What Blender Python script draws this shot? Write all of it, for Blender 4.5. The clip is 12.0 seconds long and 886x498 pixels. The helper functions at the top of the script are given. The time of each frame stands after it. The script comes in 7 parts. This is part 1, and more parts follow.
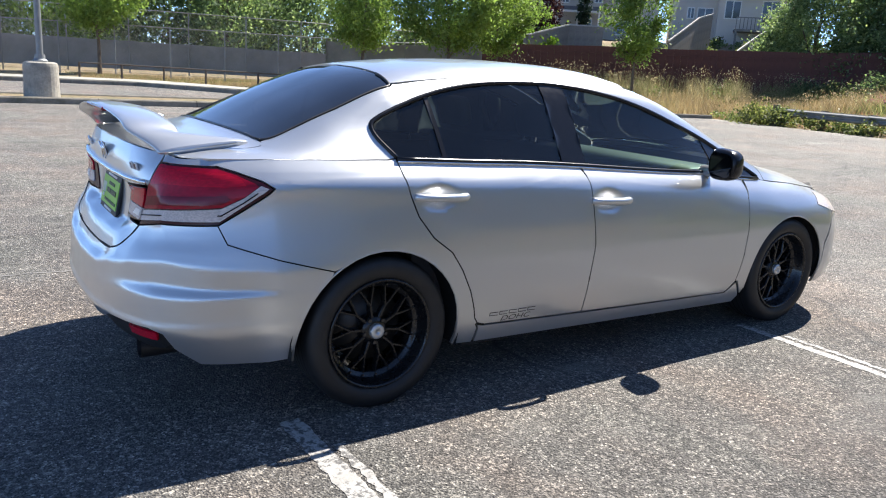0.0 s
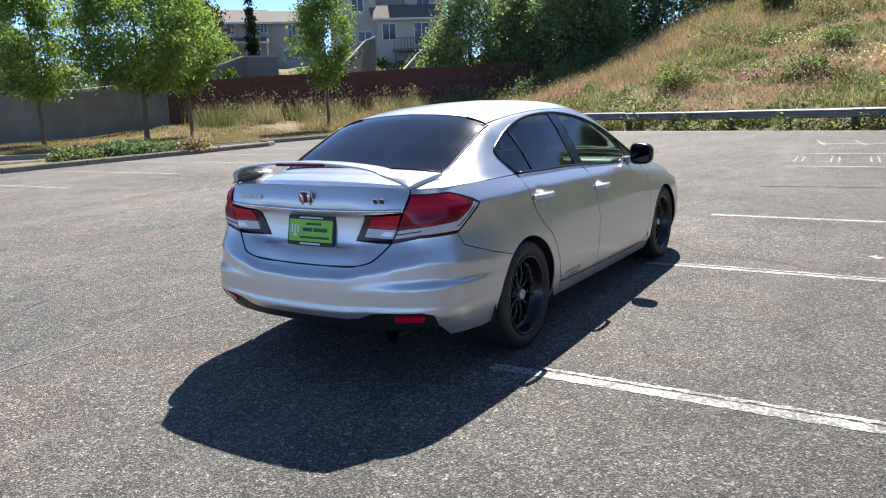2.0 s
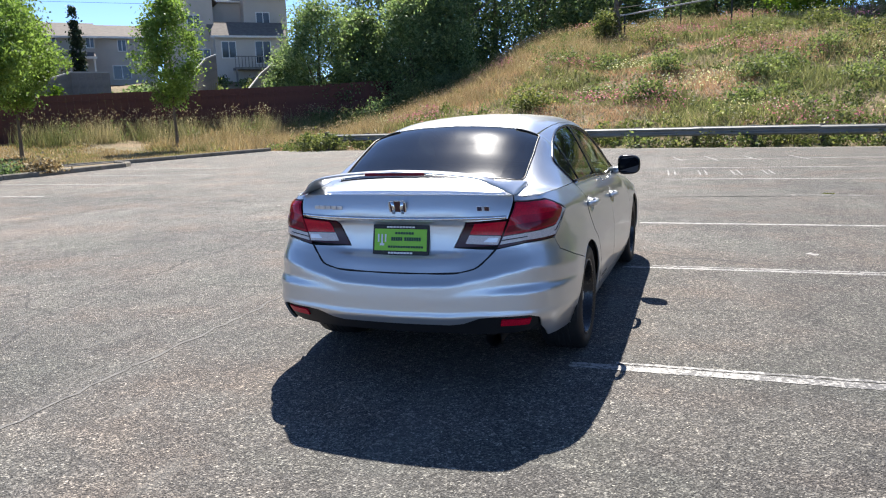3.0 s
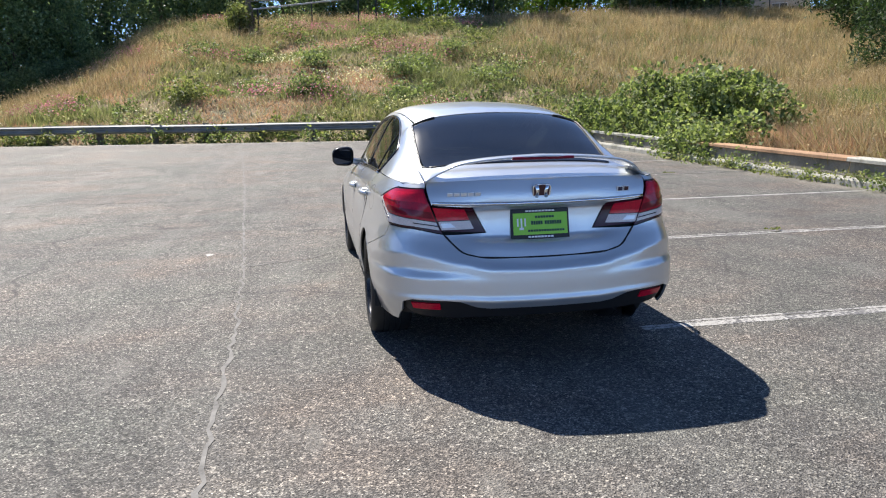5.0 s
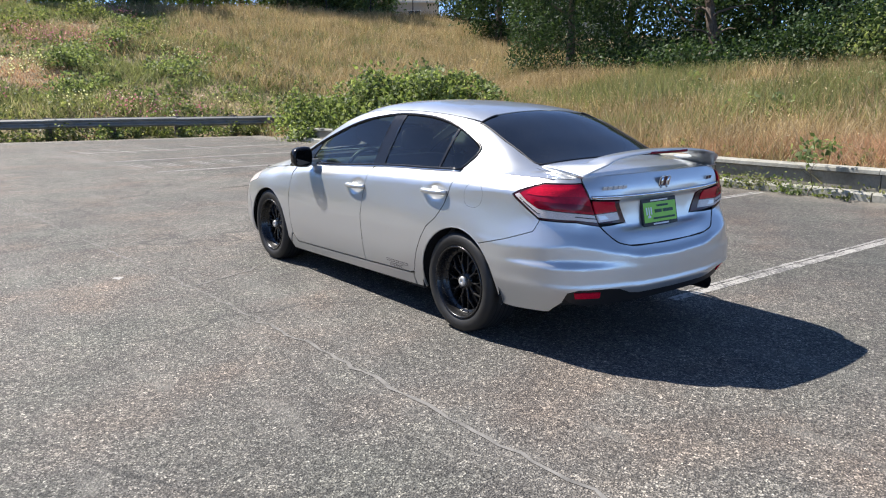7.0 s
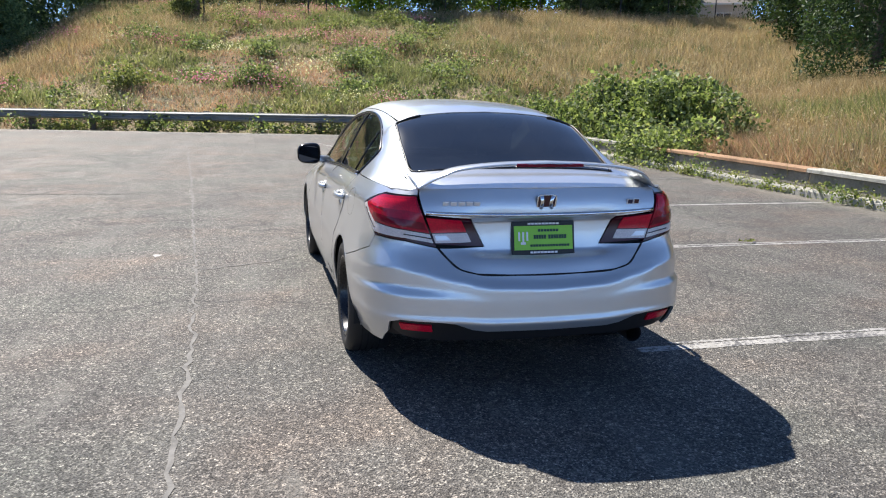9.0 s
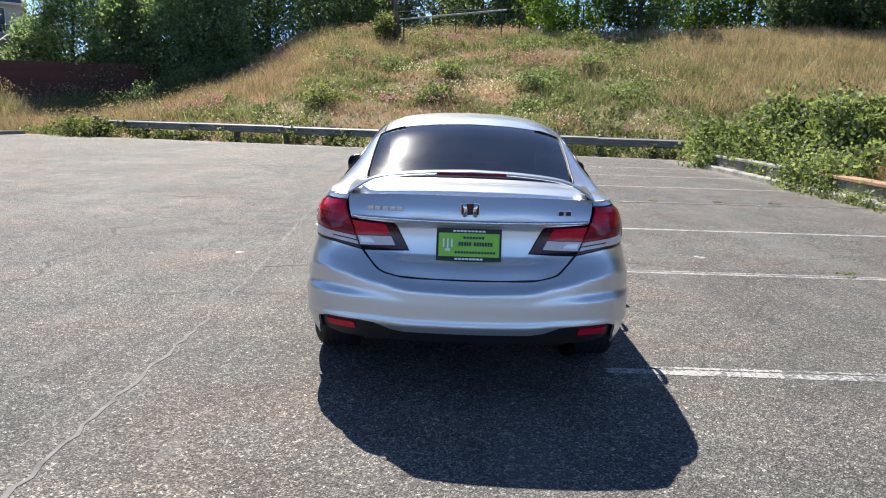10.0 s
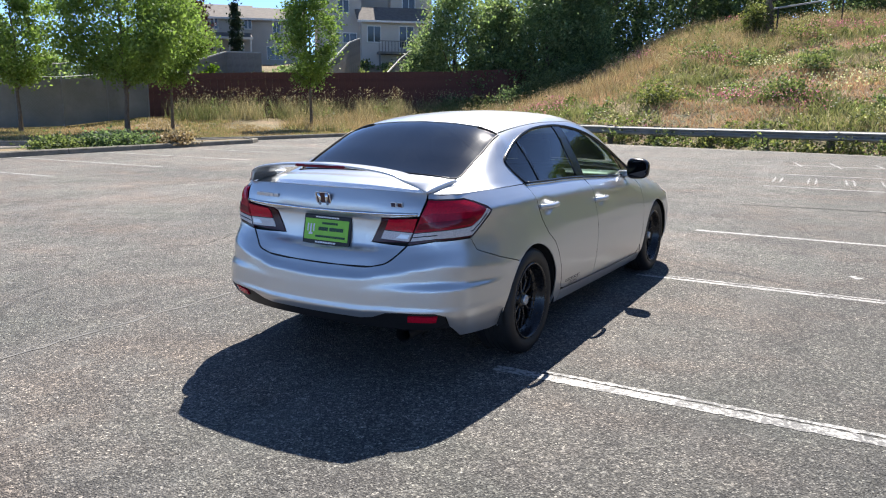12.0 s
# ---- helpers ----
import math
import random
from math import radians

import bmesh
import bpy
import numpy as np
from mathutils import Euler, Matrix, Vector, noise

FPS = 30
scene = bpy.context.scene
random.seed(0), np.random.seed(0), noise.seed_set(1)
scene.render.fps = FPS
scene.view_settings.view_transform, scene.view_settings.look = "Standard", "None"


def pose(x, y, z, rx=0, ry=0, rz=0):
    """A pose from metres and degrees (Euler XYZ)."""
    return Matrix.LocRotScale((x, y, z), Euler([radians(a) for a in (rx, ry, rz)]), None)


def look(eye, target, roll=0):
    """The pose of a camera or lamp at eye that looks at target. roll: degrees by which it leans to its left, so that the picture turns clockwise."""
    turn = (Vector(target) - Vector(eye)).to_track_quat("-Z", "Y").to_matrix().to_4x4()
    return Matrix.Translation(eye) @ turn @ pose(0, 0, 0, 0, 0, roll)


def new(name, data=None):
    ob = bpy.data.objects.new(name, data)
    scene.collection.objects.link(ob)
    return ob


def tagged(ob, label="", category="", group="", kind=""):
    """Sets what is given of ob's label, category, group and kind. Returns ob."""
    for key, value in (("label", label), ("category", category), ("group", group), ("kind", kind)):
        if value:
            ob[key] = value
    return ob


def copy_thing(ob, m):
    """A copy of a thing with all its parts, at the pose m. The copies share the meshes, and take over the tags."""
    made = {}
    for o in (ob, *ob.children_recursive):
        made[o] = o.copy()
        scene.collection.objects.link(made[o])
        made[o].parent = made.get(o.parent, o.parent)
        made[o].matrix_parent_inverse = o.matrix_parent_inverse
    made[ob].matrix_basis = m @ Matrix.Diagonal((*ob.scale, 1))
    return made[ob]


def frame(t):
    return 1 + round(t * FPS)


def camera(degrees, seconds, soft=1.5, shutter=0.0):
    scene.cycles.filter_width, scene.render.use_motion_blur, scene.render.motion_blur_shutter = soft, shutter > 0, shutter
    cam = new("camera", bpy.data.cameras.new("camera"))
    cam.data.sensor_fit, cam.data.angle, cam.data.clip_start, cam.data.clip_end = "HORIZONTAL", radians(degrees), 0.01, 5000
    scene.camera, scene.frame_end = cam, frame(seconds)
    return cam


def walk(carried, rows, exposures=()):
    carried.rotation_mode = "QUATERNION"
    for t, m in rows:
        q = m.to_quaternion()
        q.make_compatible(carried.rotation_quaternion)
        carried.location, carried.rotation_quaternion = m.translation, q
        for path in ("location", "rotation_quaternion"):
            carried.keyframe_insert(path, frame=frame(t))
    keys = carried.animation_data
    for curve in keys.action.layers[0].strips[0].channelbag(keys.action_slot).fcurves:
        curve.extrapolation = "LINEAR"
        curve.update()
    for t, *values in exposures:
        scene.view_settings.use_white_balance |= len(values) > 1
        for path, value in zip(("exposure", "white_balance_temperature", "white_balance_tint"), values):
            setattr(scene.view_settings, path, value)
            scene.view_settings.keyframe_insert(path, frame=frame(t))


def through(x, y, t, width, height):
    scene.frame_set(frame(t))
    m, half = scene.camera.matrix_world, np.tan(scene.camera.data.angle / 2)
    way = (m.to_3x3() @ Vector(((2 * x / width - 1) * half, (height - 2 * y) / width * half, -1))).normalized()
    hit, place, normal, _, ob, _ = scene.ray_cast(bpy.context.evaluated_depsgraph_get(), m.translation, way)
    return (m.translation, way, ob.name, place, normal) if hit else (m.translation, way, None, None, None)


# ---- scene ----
cam = camera(60.5, 12.0, 1.1)
PATH = [
    (0, (-1.403, -3.308, 1.335), (-0.309, -1.697, 0.876), 3.5),
    (0.5, (-2.04, -3.369, 1.354), (-0.692, -1.946, 0.959), 1.6),
    (1, (-2.715, -3.328, 1.379), (-1.219, -2.051, 1.017), -0.4),
    (1.5, (-3.335, -3.106, 1.388), (-1.737, -1.964, 1.011), -1.4),
    (2, (-3.77, -2.66, 1.414), (-2.107, -1.618, 1.027), -2.3),
    (2.5, (-4.181, -2.15, 1.428), (-2.411, -1.29, 1.071), -1.5),
    (3, (-4.44, -1.52, 1.411), (-2.584, -0.861, 1.06), -2.0),
    (3.2, (-4.545, -1.248, 1.423), (-2.664, -0.671, 1.065), -2.2),
    (4.8, (-4.668, 0.893, 1.431), (-2.722, 0.653, 1.039), -0.7),
    (5, (-4.606, 1.179, 1.42), (-2.673, 0.843, 1.031), -1.0),
    (5.5, (-4.495, 1.856, 1.436), (-2.625, 1.263, 1.046), -1.2),
    (6, (-4.265, 2.507, 1.454), (-2.481, 1.691, 1.062), -1.1),
    (6.5, (-3.954, 3.115, 1.453), (-2.267, 2.109, 1.074), -0.6),
    (7, (-3.538, 3.637, 1.45), (-1.976, 2.456, 1.045), -0.2),
    (7.1, (-2.807, 3.066, 1.343), (-1.315, 1.814, 0.893), -0.6),
    (7.2, (-2.914, 3.004, 1.358), (-1.402, 1.776, 0.905), -0.7),
    (8.8, (-4.025, 1.566, 1.395), (-2.152, 0.995, 0.986), 0.4),
    (9, (-4.133, 1.333, 1.422), (-2.233, 0.85, 1.024), 1.2),
    (9.5, (-4.328, 0.703, 1.415), (-2.375, 0.479, 1.045), 1.9),
    (10, (-4.446, 0.066, 1.407), (-2.479, 0.098, 1.048), 1.7),
    (10.5, (-4.452, -0.59, 1.409), (-2.508, -0.275, 1.063), 1.7),
    (11, (-4.393, -1.258, 1.426), (-2.516, -0.671, 1.063), 1.2),
    (11.5, (-4.237, -1.955, 1.426), (-2.442, -1.156, 1.051), 0.7),
    (12, (-3.991, -2.562, 1.44), (-2.291, -1.578, 1.064), 0.4),
]
walk(cam, [(t, look(eye, target, roll)) for t, eye, target, roll in PATH], [(0.0, 1.30), (1.0, 1.10), (2.0, 1.05), (12.0, 1.05)])

# ---------------------------------------------------------------- light
SUN_FROM = Vector((0.80, 0.28, 1.0)).normalized()
world = bpy.data.worlds.new("sky")
scene.world = world
world.use_nodes = True
wn = world.node_tree
wn.nodes.clear()
sky = wn.nodes.new("ShaderNodeTexSky")
sky.sky_type = 'NISHITA'
sky.sun_disc = False
sky.sun_elevation = math.asin(SUN_FROM.z)
sky.sun_rotation = math.atan2(SUN_FROM.x, SUN_FROM.y)
sky.air_density, sky.dust_density, sky.ozone_density = 0.35, 0.0, 3.6
bg = wn.nodes.new("ShaderNodeBackground")
bg.inputs["Strength"].default_value = 0.15
wo = wn.nodes.new("ShaderNodeOutputWorld")
wn.links.new(sky.outputs["Color"], bg.inputs["Color"])
wn.links.new(bg.outputs["Background"], wo.inputs["Surface"])

sun_data = bpy.data.lights.new("sun", 'SUN')
sun_data.energy, sun_data.angle, sun_data.color = 5.0, radians(0.53), (1.0, 0.945, 0.875)
sun = new("sun", sun_data)
sun.matrix_world = look(SUN_FROM * 60, (0, 0, 0))


# ---------------------------------------------------------------- materials
class Nodes:
    """A small builder for one procedural material."""

    def __init__(self, name):
        self.mat = bpy.data.materials.new(name)
        self.mat.use_nodes = True
        self.t = self.mat.node_tree
        self.t.nodes.clear()
        self.out = self.t.nodes.new("ShaderNodeOutputMaterial")
        self.geo = None

    def link(self, a, b):
        self.t.links.new(a, b)

    def position(self):
        if self.geo is None:
            self.geo = self.t.nodes.new("ShaderNodeTexCoord")
        return self.geo.outputs["Object"]

    def world_position(self):
        g = self.t.nodes.new("ShaderNodeNewGeometry")
        return g.outputs["Position"]

    def island(self):
        g = self.t.nodes.new("ShaderNodeNewGeometry")
        return g.outputs["Random Per Island"]

    def noise(self, scale, detail=3.0, rough=0.55, vec=None, stretch=None):
        n = self.t.nodes.new("ShaderNodeTexNoise")
        n.inputs["Scale"].default_value = scale
        n.inputs["Detail"].default_value = detail
        n.inputs["Roughness"].default_value = rough
        src = vec if vec is not None else self.position()
        if stretch:
            m = self.t.nodes.new("ShaderNodeMapping")
            m.inputs["Scale"].default_value = stretch
            self.link(src, m.inputs["Vector"])
            src = m.outputs["Vector"]
        self.link(src, n.inputs["Vector"])
        return n.outputs["Fac"]

    def voronoi(self, scale, vec=None, feature='F1', color=False):
        n = self.t.nodes.new("ShaderNodeTexVoronoi")
        n.feature = feature
        n.inputs["Scale"].default_value = scale
        self.link(vec if vec is not None else self.position(), n.inputs["Vector"])
        return n.outputs["Color"] if color else n.outputs["Distance"]

    def ramp(self, fac, stops):
        r = self.t.nodes.new("ShaderNodeValToRGB")
        el = r.color_ramp.elements
        while len(el) < len(stops):
            el.new(0.5)
        for e, (p, c) in zip(el, stops):
            e.position = p
            e.color = (*c, 1.0) if len(c) == 3 else c
        self.link(fac, r.inputs["Fac"])
        return r.outputs["Color"]

    def mix(self, fac, a, b, kind='MIX'):
        m = self.t.nodes.new("ShaderNodeMix")
        m.data_type = 'RGBA'
        m.blend_type = kind
        if isinstance(fac, (int, float)):
            m.inputs[0].default_value = fac
        else:
            self.link(fac, m.inputs[0])
        for socket, v in ((m.inputs[6], a), (m.inputs[7], b)):
            if isinstance(v, tuple):
                socket.default_value = (*v, 1.0) if len(v) == 3 else v
            else:
                self.link(v, socket)
        return m.outputs[2]

    def math(self, op, a, b=0.5):
        m = self.t.nodes.new("ShaderNodeMath")
        m.operation = op
        for socket, v in ((m.inputs[0], a), (m.inputs[1], b)):
            if isinstance(v, (int, float)):
                socket.default_value = v
            else:
                self.link(v, socket)
        return m.outputs[0]

    def bump(self, height, strength=0.3, dist=0.01, normal=None):
        b = self.t.nodes.new("ShaderNodeBump")
        b.inputs["Strength"].default_value = strength
        b.inputs["Distance"].default_value = dist
        self.link(height, b.inputs["Height"])
        if normal is not None:
            self.link(normal, b.inputs["Normal"])
        return b.outputs["Normal"]

    def principled(self, color, rough=0.5, metal=0.0, normal=None, coat=0.0, spec=0.5, sheen=0.0):
        p = self.t.nodes.new("ShaderNodeBsdfPrincipled")
        for key, v in (("Base Color", color), ("Roughness", rough), ("Metallic", metal)):
            if isinstance(v, tuple):
                p.inputs[key].default_value = (*v, 1.0)
            elif isinstance(v, (int, float)):
                p.inputs[key].default_value = v
            else:
                self.link(v, p.inputs[key])
        p.inputs["Coat Weight"].default_value = coat
        p.inputs["Coat Roughness"].default_value = 0.03
        p.inputs["Specular IOR Level"].default_value = spec
        if normal is not None:
            self.link(normal, p.inputs["Normal"])
        return p

    def done(self, shader):
        self.link(shader, self.out.inputs["Surface"])
        return self.mat


def plain(name, color, rough=0.5, metal=0.0, coat=0.0, vary=0.12, scale=6.0, bump=0.0, bump_scale=80.0, spec=0.5):
    """A surface of one colour with two scales of variation in tone and gloss."""
    n = Nodes(name)
    dark = tuple(c * (1 - vary) for c in color)
    lite = tuple(min(1.0, c * (1 + vary)) for c in color)
    f = n.noise(scale, 4)
    col = n.ramp(f, [(0.3, dark), (0.7, lite)])
    g = n.noise(scale * 9, 3)
    col = n.mix(0.25, col, n.ramp(g, [(0.3, dark), (0.75, lite)]), 'MIX')
    r = n.math('ADD', n.math('MULTIPLY', g, 0.12), max(0.0, rough - 0.06))
    nor = n.bump(n.noise(bump_scale, 3), bump, 0.004) if bump else None
    return n.done(n.principled(col, r, metal, nor, coat, spec).outputs[0])


def asphalt_material():
    n = Nodes("asphalt")
    p = n.position()
    stone = n.voronoi(135.0, p, color=True)
    sep = n.t.nodes.new("ShaderNodeSeparateColor")
    n.link(stone, sep.inputs[0])
    grain = n.ramp(sep.outputs[0], [(0.0, (0.040, 0.039, 0.037)), (0.35, (0.068, 0.0655, 0.062)), (0.62, (0.104, 0.100, 0.095)), (0.88, (0.155, 0.149, 0.140)), (1.0, (0.29, 0.28, 0.26))])
    blot = n.noise(0.35, 5, 0.6)
    tone = n.ramp(blot, [(0.3, (0.85, 0.85, 0.865)), (0.5, (1.1, 1.085, 1.06)), (0.7, (1.34, 1.315, 1.275))])
    coarse = n.voronoi(64.0, p, color=True)
    sep2 = n.t.nodes.new("ShaderNodeSeparateColor")
    n.link(coarse, sep2.inputs[0])
    grain = n.mix(1.0, grain, n.ramp(sep2.outputs[1], [(0.0, (0.66, 0.66, 0.67)), (0.5, (1.0, 1.0, 1.0)), (0.85, (1.28, 1.27, 1.25)), (1.0, (1.95, 1.92, 1.85))]), 'MULTIPLY')
    col = n.mix(1.0, grain, tone, 'MULTIPLY')
    mid = n.noise(2.2, 5, 0.65)
    col = n.mix(1.0, col, n.ramp(mid, [(0.3, (0.78, 0.78, 0.79)), (0.5, (1.0, 1.0, 1.0)), (0.72, (1.2, 1.18, 1.15))]), 'MULTIPLY')
    streak = n.noise(0.8, 4, 0.6, p, (0.12, 1.3, 1.0))
    col = n.mix(n.ramp(streak, [(0.54, (0, 0, 0)), (0.75, (0.5, 0.5, 0.5))]), col, (0.20, 0.195, 0.185))
    tint = n.noise(0.9, 4, 0.6, p, (1.0, 0.7, 1.0))
    col = n.mix(1.0, col, n.ramp(tint, [(0.34, (0.93, 0.99, 0.97)), (0.5, (1.0, 1.0, 1.0)), (0.66, (1.10, 0.98, 0.92))]), 'MULTIPLY')
    scuff = n.noise(3.0, 5, 0.7, p, (0.35, 1.0, 1.0))
    col = n.mix(n.ramp(scuff, [(0.57, (0, 0, 0)), (0.70, (0.55, 0.55, 0.55))]), col, (0.19, 0.185, 0.17))
    oil = n.noise(0.55, 3, 0.5, p, (1.0, 1.0, 1.0))
    col = n.mix(n.ramp(oil, [(0.66, (0, 0, 0)), (0.78, (0.30, 0.30, 0.30))]), col, (0.045, 0.045, 0.047))
    # the stalls are darker than the swept aisle
    sp = n.t.nodes.new("ShaderNodeSeparateXYZ")
    n.link(p, sp.inputs[0])
    edge_y = n.math('ADD', sp.outputs[1], n.math('MULTIPLY', n.noise(1.1, 4, 0.6), 0.9))
    stall = n.ramp(n.math('MULTIPLY', n.math('ADD', edge_y, 2.2), 0.1), [(0.06, (0.875, 0.865, 0.85)), (0.19, (1.03, 1.015, 0.99)), (0.50, (1.06, 1.045, 1.02)), (0.95, (1.30, 1.275, 1.23))])
    col = n.mix(1.0, col, stall, 'MULTIPLY')
    # windblown sand along the guardrail and the side barrier
    to_rail = n.math('SUBTRACT', sp.outputs[0], n.math('ADD', n.math('MULTIPLY', sp.outputs[1], 0.185), 22.6))
    drift = n.math('ADD', to_rail, n.math('MULTIPLY', n.noise(1.6, 5, 0.65), 1.6))
    col = n.mix(n.ramp(n.math('ADD', n.math('MULTIPLY', drift, 0.6), 0.3), [(0.32, (0, 0, 0)), (0.85, (0.75, 0.75, 0.75))]), col, (0.30, 0.275, 0.23))
    side = n.math('ADD', n.math('MULTIPLY', sp.outputs[1], -1.0), n.math('MULTIPLY', n.noise(2.2, 5, 0.65), 0.8))
    col = n.mix(n.ramp(n.math('SUBTRACT', side, 6.6), [(0.1, (0, 0, 0)), (0.6, (0.6, 0.6, 0.6))]), col, (0.22, 0.20, 0.165))
    # thin weathered cracks
    warp = n.t.nodes.new("ShaderNodeVectorMath")
    warp.operation = 'ADD'
    wn_ = n.t.nodes.new("ShaderNodeTexNoise")
    wn_.inputs["Scale"].default_value = 0.9
    n.link(p, wn_.inputs["Vector"])
    n.link(p, warp.inputs[0])
    n.link(wn_.outputs["Color"], warp.inputs[1])
    edge = n.voronoi(0.16, warp.outputs[0], 'DISTANCE_TO_EDGE')
    col = n.mix(n.ramp(edge, [(0.0, (0.55, 0.55, 0.55)), (0.0028, (0, 0, 0))]), col, (0.03, 0.03, 0.03))
    h = n.math('ADD', n.voronoi(120.0, p), n.math('MULTIPLY', n.noise(30.0, 3), 0.8))
    nor = n.bump(h, 0.9, 0.008)
    return n.done(n.principled(col, 0.8, 0.0, nor, spec=0.34).outputs[0])


def paint_line_material():
    n = Nodes("worn_white_line_paint")
    p = n.position()
    col = n.ramp(n.noise(9.0, 5, 0.65), [(0.25, (0.24, 0.232, 0.215)), (0.6, (0.42, 0.405, 0.375))])
    wear = n.noise(38.0, 5, 0.7)
    wear2 = n.noise(4.5, 4, 0.6)
    w = n.math('ADD', n.math('MULTIPLY', wear, 0.65), n.math('MULTIPLY', wear2, 0.45))
    keep = n.ramp(w, [(0.525, (1, 1, 1)), (0.595, (0, 0, 0))])
    tar = n.ramp(n.noise(60.0, 3), [(0.3, (0.05, 0.05, 0.05)), (0.7, (0.13, 0.125, 0.12))])
    col = n.mix(keep, tar, col)
    nor = n.bump(n.noise(110.0, 3), 0.5, 0.004)
    return n.done(n.principled(col, 0.62, 0.0, nor).outputs[0])


def soil_material():
    n = Nodes("meadow_ground")
    p = n.world_position()
    a = n.noise(0.11, 4, 0.6, p)
    b = n.noise(0.6, 5, 0.65, p)
    c = n.noise(7.0, 5, 0.7, p)
    col = n.ramp(a, [(0.36, (0.29, 0.215, 0.14)), (0.47, (0.18, 0.175, 0.10)), (0.58, (0.32, 0.235, 0.155)), (0.7, (0.17, 0.175, 0.09))])
    col = n.mix(0.5, col, n.ramp(b, [(0.3, (0.13, 0.14, 0.075)), (0.55, (0.33, 0.245, 0.16)), (0.75, (0.18, 0.185, 0.10))]))
    col = n.mix(1.0, col, n.ramp(c, [(0.3, (0.6, 0.6, 0.6)), (0.7, (1.25, 1.22, 1.15))]), 'MULTIPLY')
    nor = n.bump(c, 0.9, 0.08)
    return n.done(n.principled(col, 0.9, 0.0, nor, spec=0.2).outputs[0])


def leaf_material(name, dark, mid, lite, through=0.35, rough=0.45, patch=None):
    """Foliage: colour per leaf and per patch, some light passing through."""
    glow = (1.15, 1.1, 0.92) if rough >= 0.55 else (1.25, 1.3, 0.75)
    n = Nodes(name)
    r = n.island()
    col = n.ramp(r, [(0.0, dark), (0.5, mid), (1.0, lite)])
    f = n.noise(0.5, 3, 0.55, n.world_position())
    col = n.mix(1.0, col, n.ramp(f, [(0.3, (0.72, 0.74, 0.7)), (0.7, (1.22, 1.2, 1.1))]), 'MULTIPLY')
    if patch:
        f2 = n.noise(patch[0], 4, 0.6, n.world_position())
        col = n.mix(n.ramp(f2, [(patch[1], (0, 0, 0)), (patch[1] + 0.09, (0.85, 0.85, 0.85))]), col, n.ramp(r, [(0.0, patch[2]), (1.0, patch[3])]))
    p = n.principled(col, max(rough, 0.55), spec=0.2)
    tr = n.t.nodes.new("ShaderNodeBsdfTranslucent")
    n.link(n.mix(1.0, col, glow, 'MULTIPLY'), tr.inputs["Color"])
    m = n.t.nodes.new("ShaderNodeMixShader")
    m.inputs[0].default_value = through
    n.link(p.outputs[0], m.inputs[1])
    n.link(tr.outputs[0], m.inputs[2])
    return n.done(m.outputs[0])


def bark_material(name="bark", a=(0.07, 0.05, 0.035), b=(0.20, 0.16, 0.12)):
    n = Nodes(name)
    f = n.noise(9.0, 5, 0.65, None, (3.0, 3.0, 0.5))
    col = n.ramp(f, [(0.3, a), (0.7, b)])
    return n.done(n.principled(col, 0.85, 0.0, n.bump(f, 0.8, 0.02)).outputs[0])


def concrete_material(name, base=(0.36, 0.34, 0.30), moss=0.0):
    n = Nodes(name)
    f = n.noise(1.6, 5, 0.65)
    col = n.ramp(f, [(0.28, tuple(c * 0.62 for c in base)), (0.5, base), (0.75, tuple(min(1, c * 1.3) for c in base))])
    g = n.noise(24.0, 4, 0.6)
    col = n.mix(1.0, col, n.ramp(g, [(0.3, (0.82, 0.82, 0.8)), (0.7, (1.1, 1.1, 1.08))]), 'MULTIPLY')
    if moss:
        m = n.noise(2.7, 5, 0.7)
        col = n.mix(n.ramp(m, [(0.62 - moss * 0.2, (0, 0, 0)), (0.74, (0.8, 0.8, 0.8))]), col, (0.10, 0.10, 0.05))
    nor = n.bump(n.math('ADD', g, n.noise(90.0, 2)), 0.45, 0.006)
    return n.done(n.principled(col, 0.85, 0.0, nor, spec=0.3).outputs[0])


ASPHALT = asphalt_material()
LINE = paint_line_material()
SOIL = soil_material()
CONCRETE = concrete_material("weathered_concrete")
KERB = concrete_material("mossy_kerb_concrete", (0.24, 0.22, 0.185), 0.5)
RUSTY_TOP = concrete_material("needle_stained_concrete", (0.36, 0.22, 0.13), 0.2)
PALE_CONCRETE = concrete_material("pale_concrete", (0.36, 0.35, 0.31), 0.45)
GALV = plain("galvanised_steel", (0.21, 0.21, 0.195), 0.62, 0.15, vary=0.28, scale=2.0, bump=0.05)
POST_WOOD = bark_material("weathered_post_wood", (0.06, 0.05, 0.04), (0.17, 0.14, 0.11))
BARK = bark_material()
PALE_BARK = bark_material("dead_bark", (0.05, 0.034, 0.024), (0.155, 0.112, 0.08))
DARK_STEEL = plain("dark_fence_steel", (0.035, 0.035, 0.035), 0.5, 0.3)
CHAIN_STEEL = plain("galvanised_fence_pipe", (0.24, 0.25, 0.25), 0.55, 0.4)
LEAF_STREET = leaf_material("young_maple_leaf", (0.135, 0.21, 0.07), (0.185, 0.275, 0.09), (0.26, 0.36, 0.13), 0.55)
LEAF_DARK = leaf_material("dark_woodland_leaf", (0.07, 0.105, 0.07), (0.125, 0.18, 0.115), (0.205, 0.275, 0.175), 0.6)
# darker copy of the leaf colours, with the wood's shade painted in
LEAF_SHADE = leaf_material("shade_darkened_leaf", (0.022, 0.042, 0.02), (0.042, 0.075, 0.034), (0.085, 0.13, 0.055), 0.3)
LEAF_MID = leaf_material("hedge_tree_leaf", (0.11, 0.165, 0.095), (0.195, 0.275, 0.155), (0.36, 0.44, 0.275), 0.55)
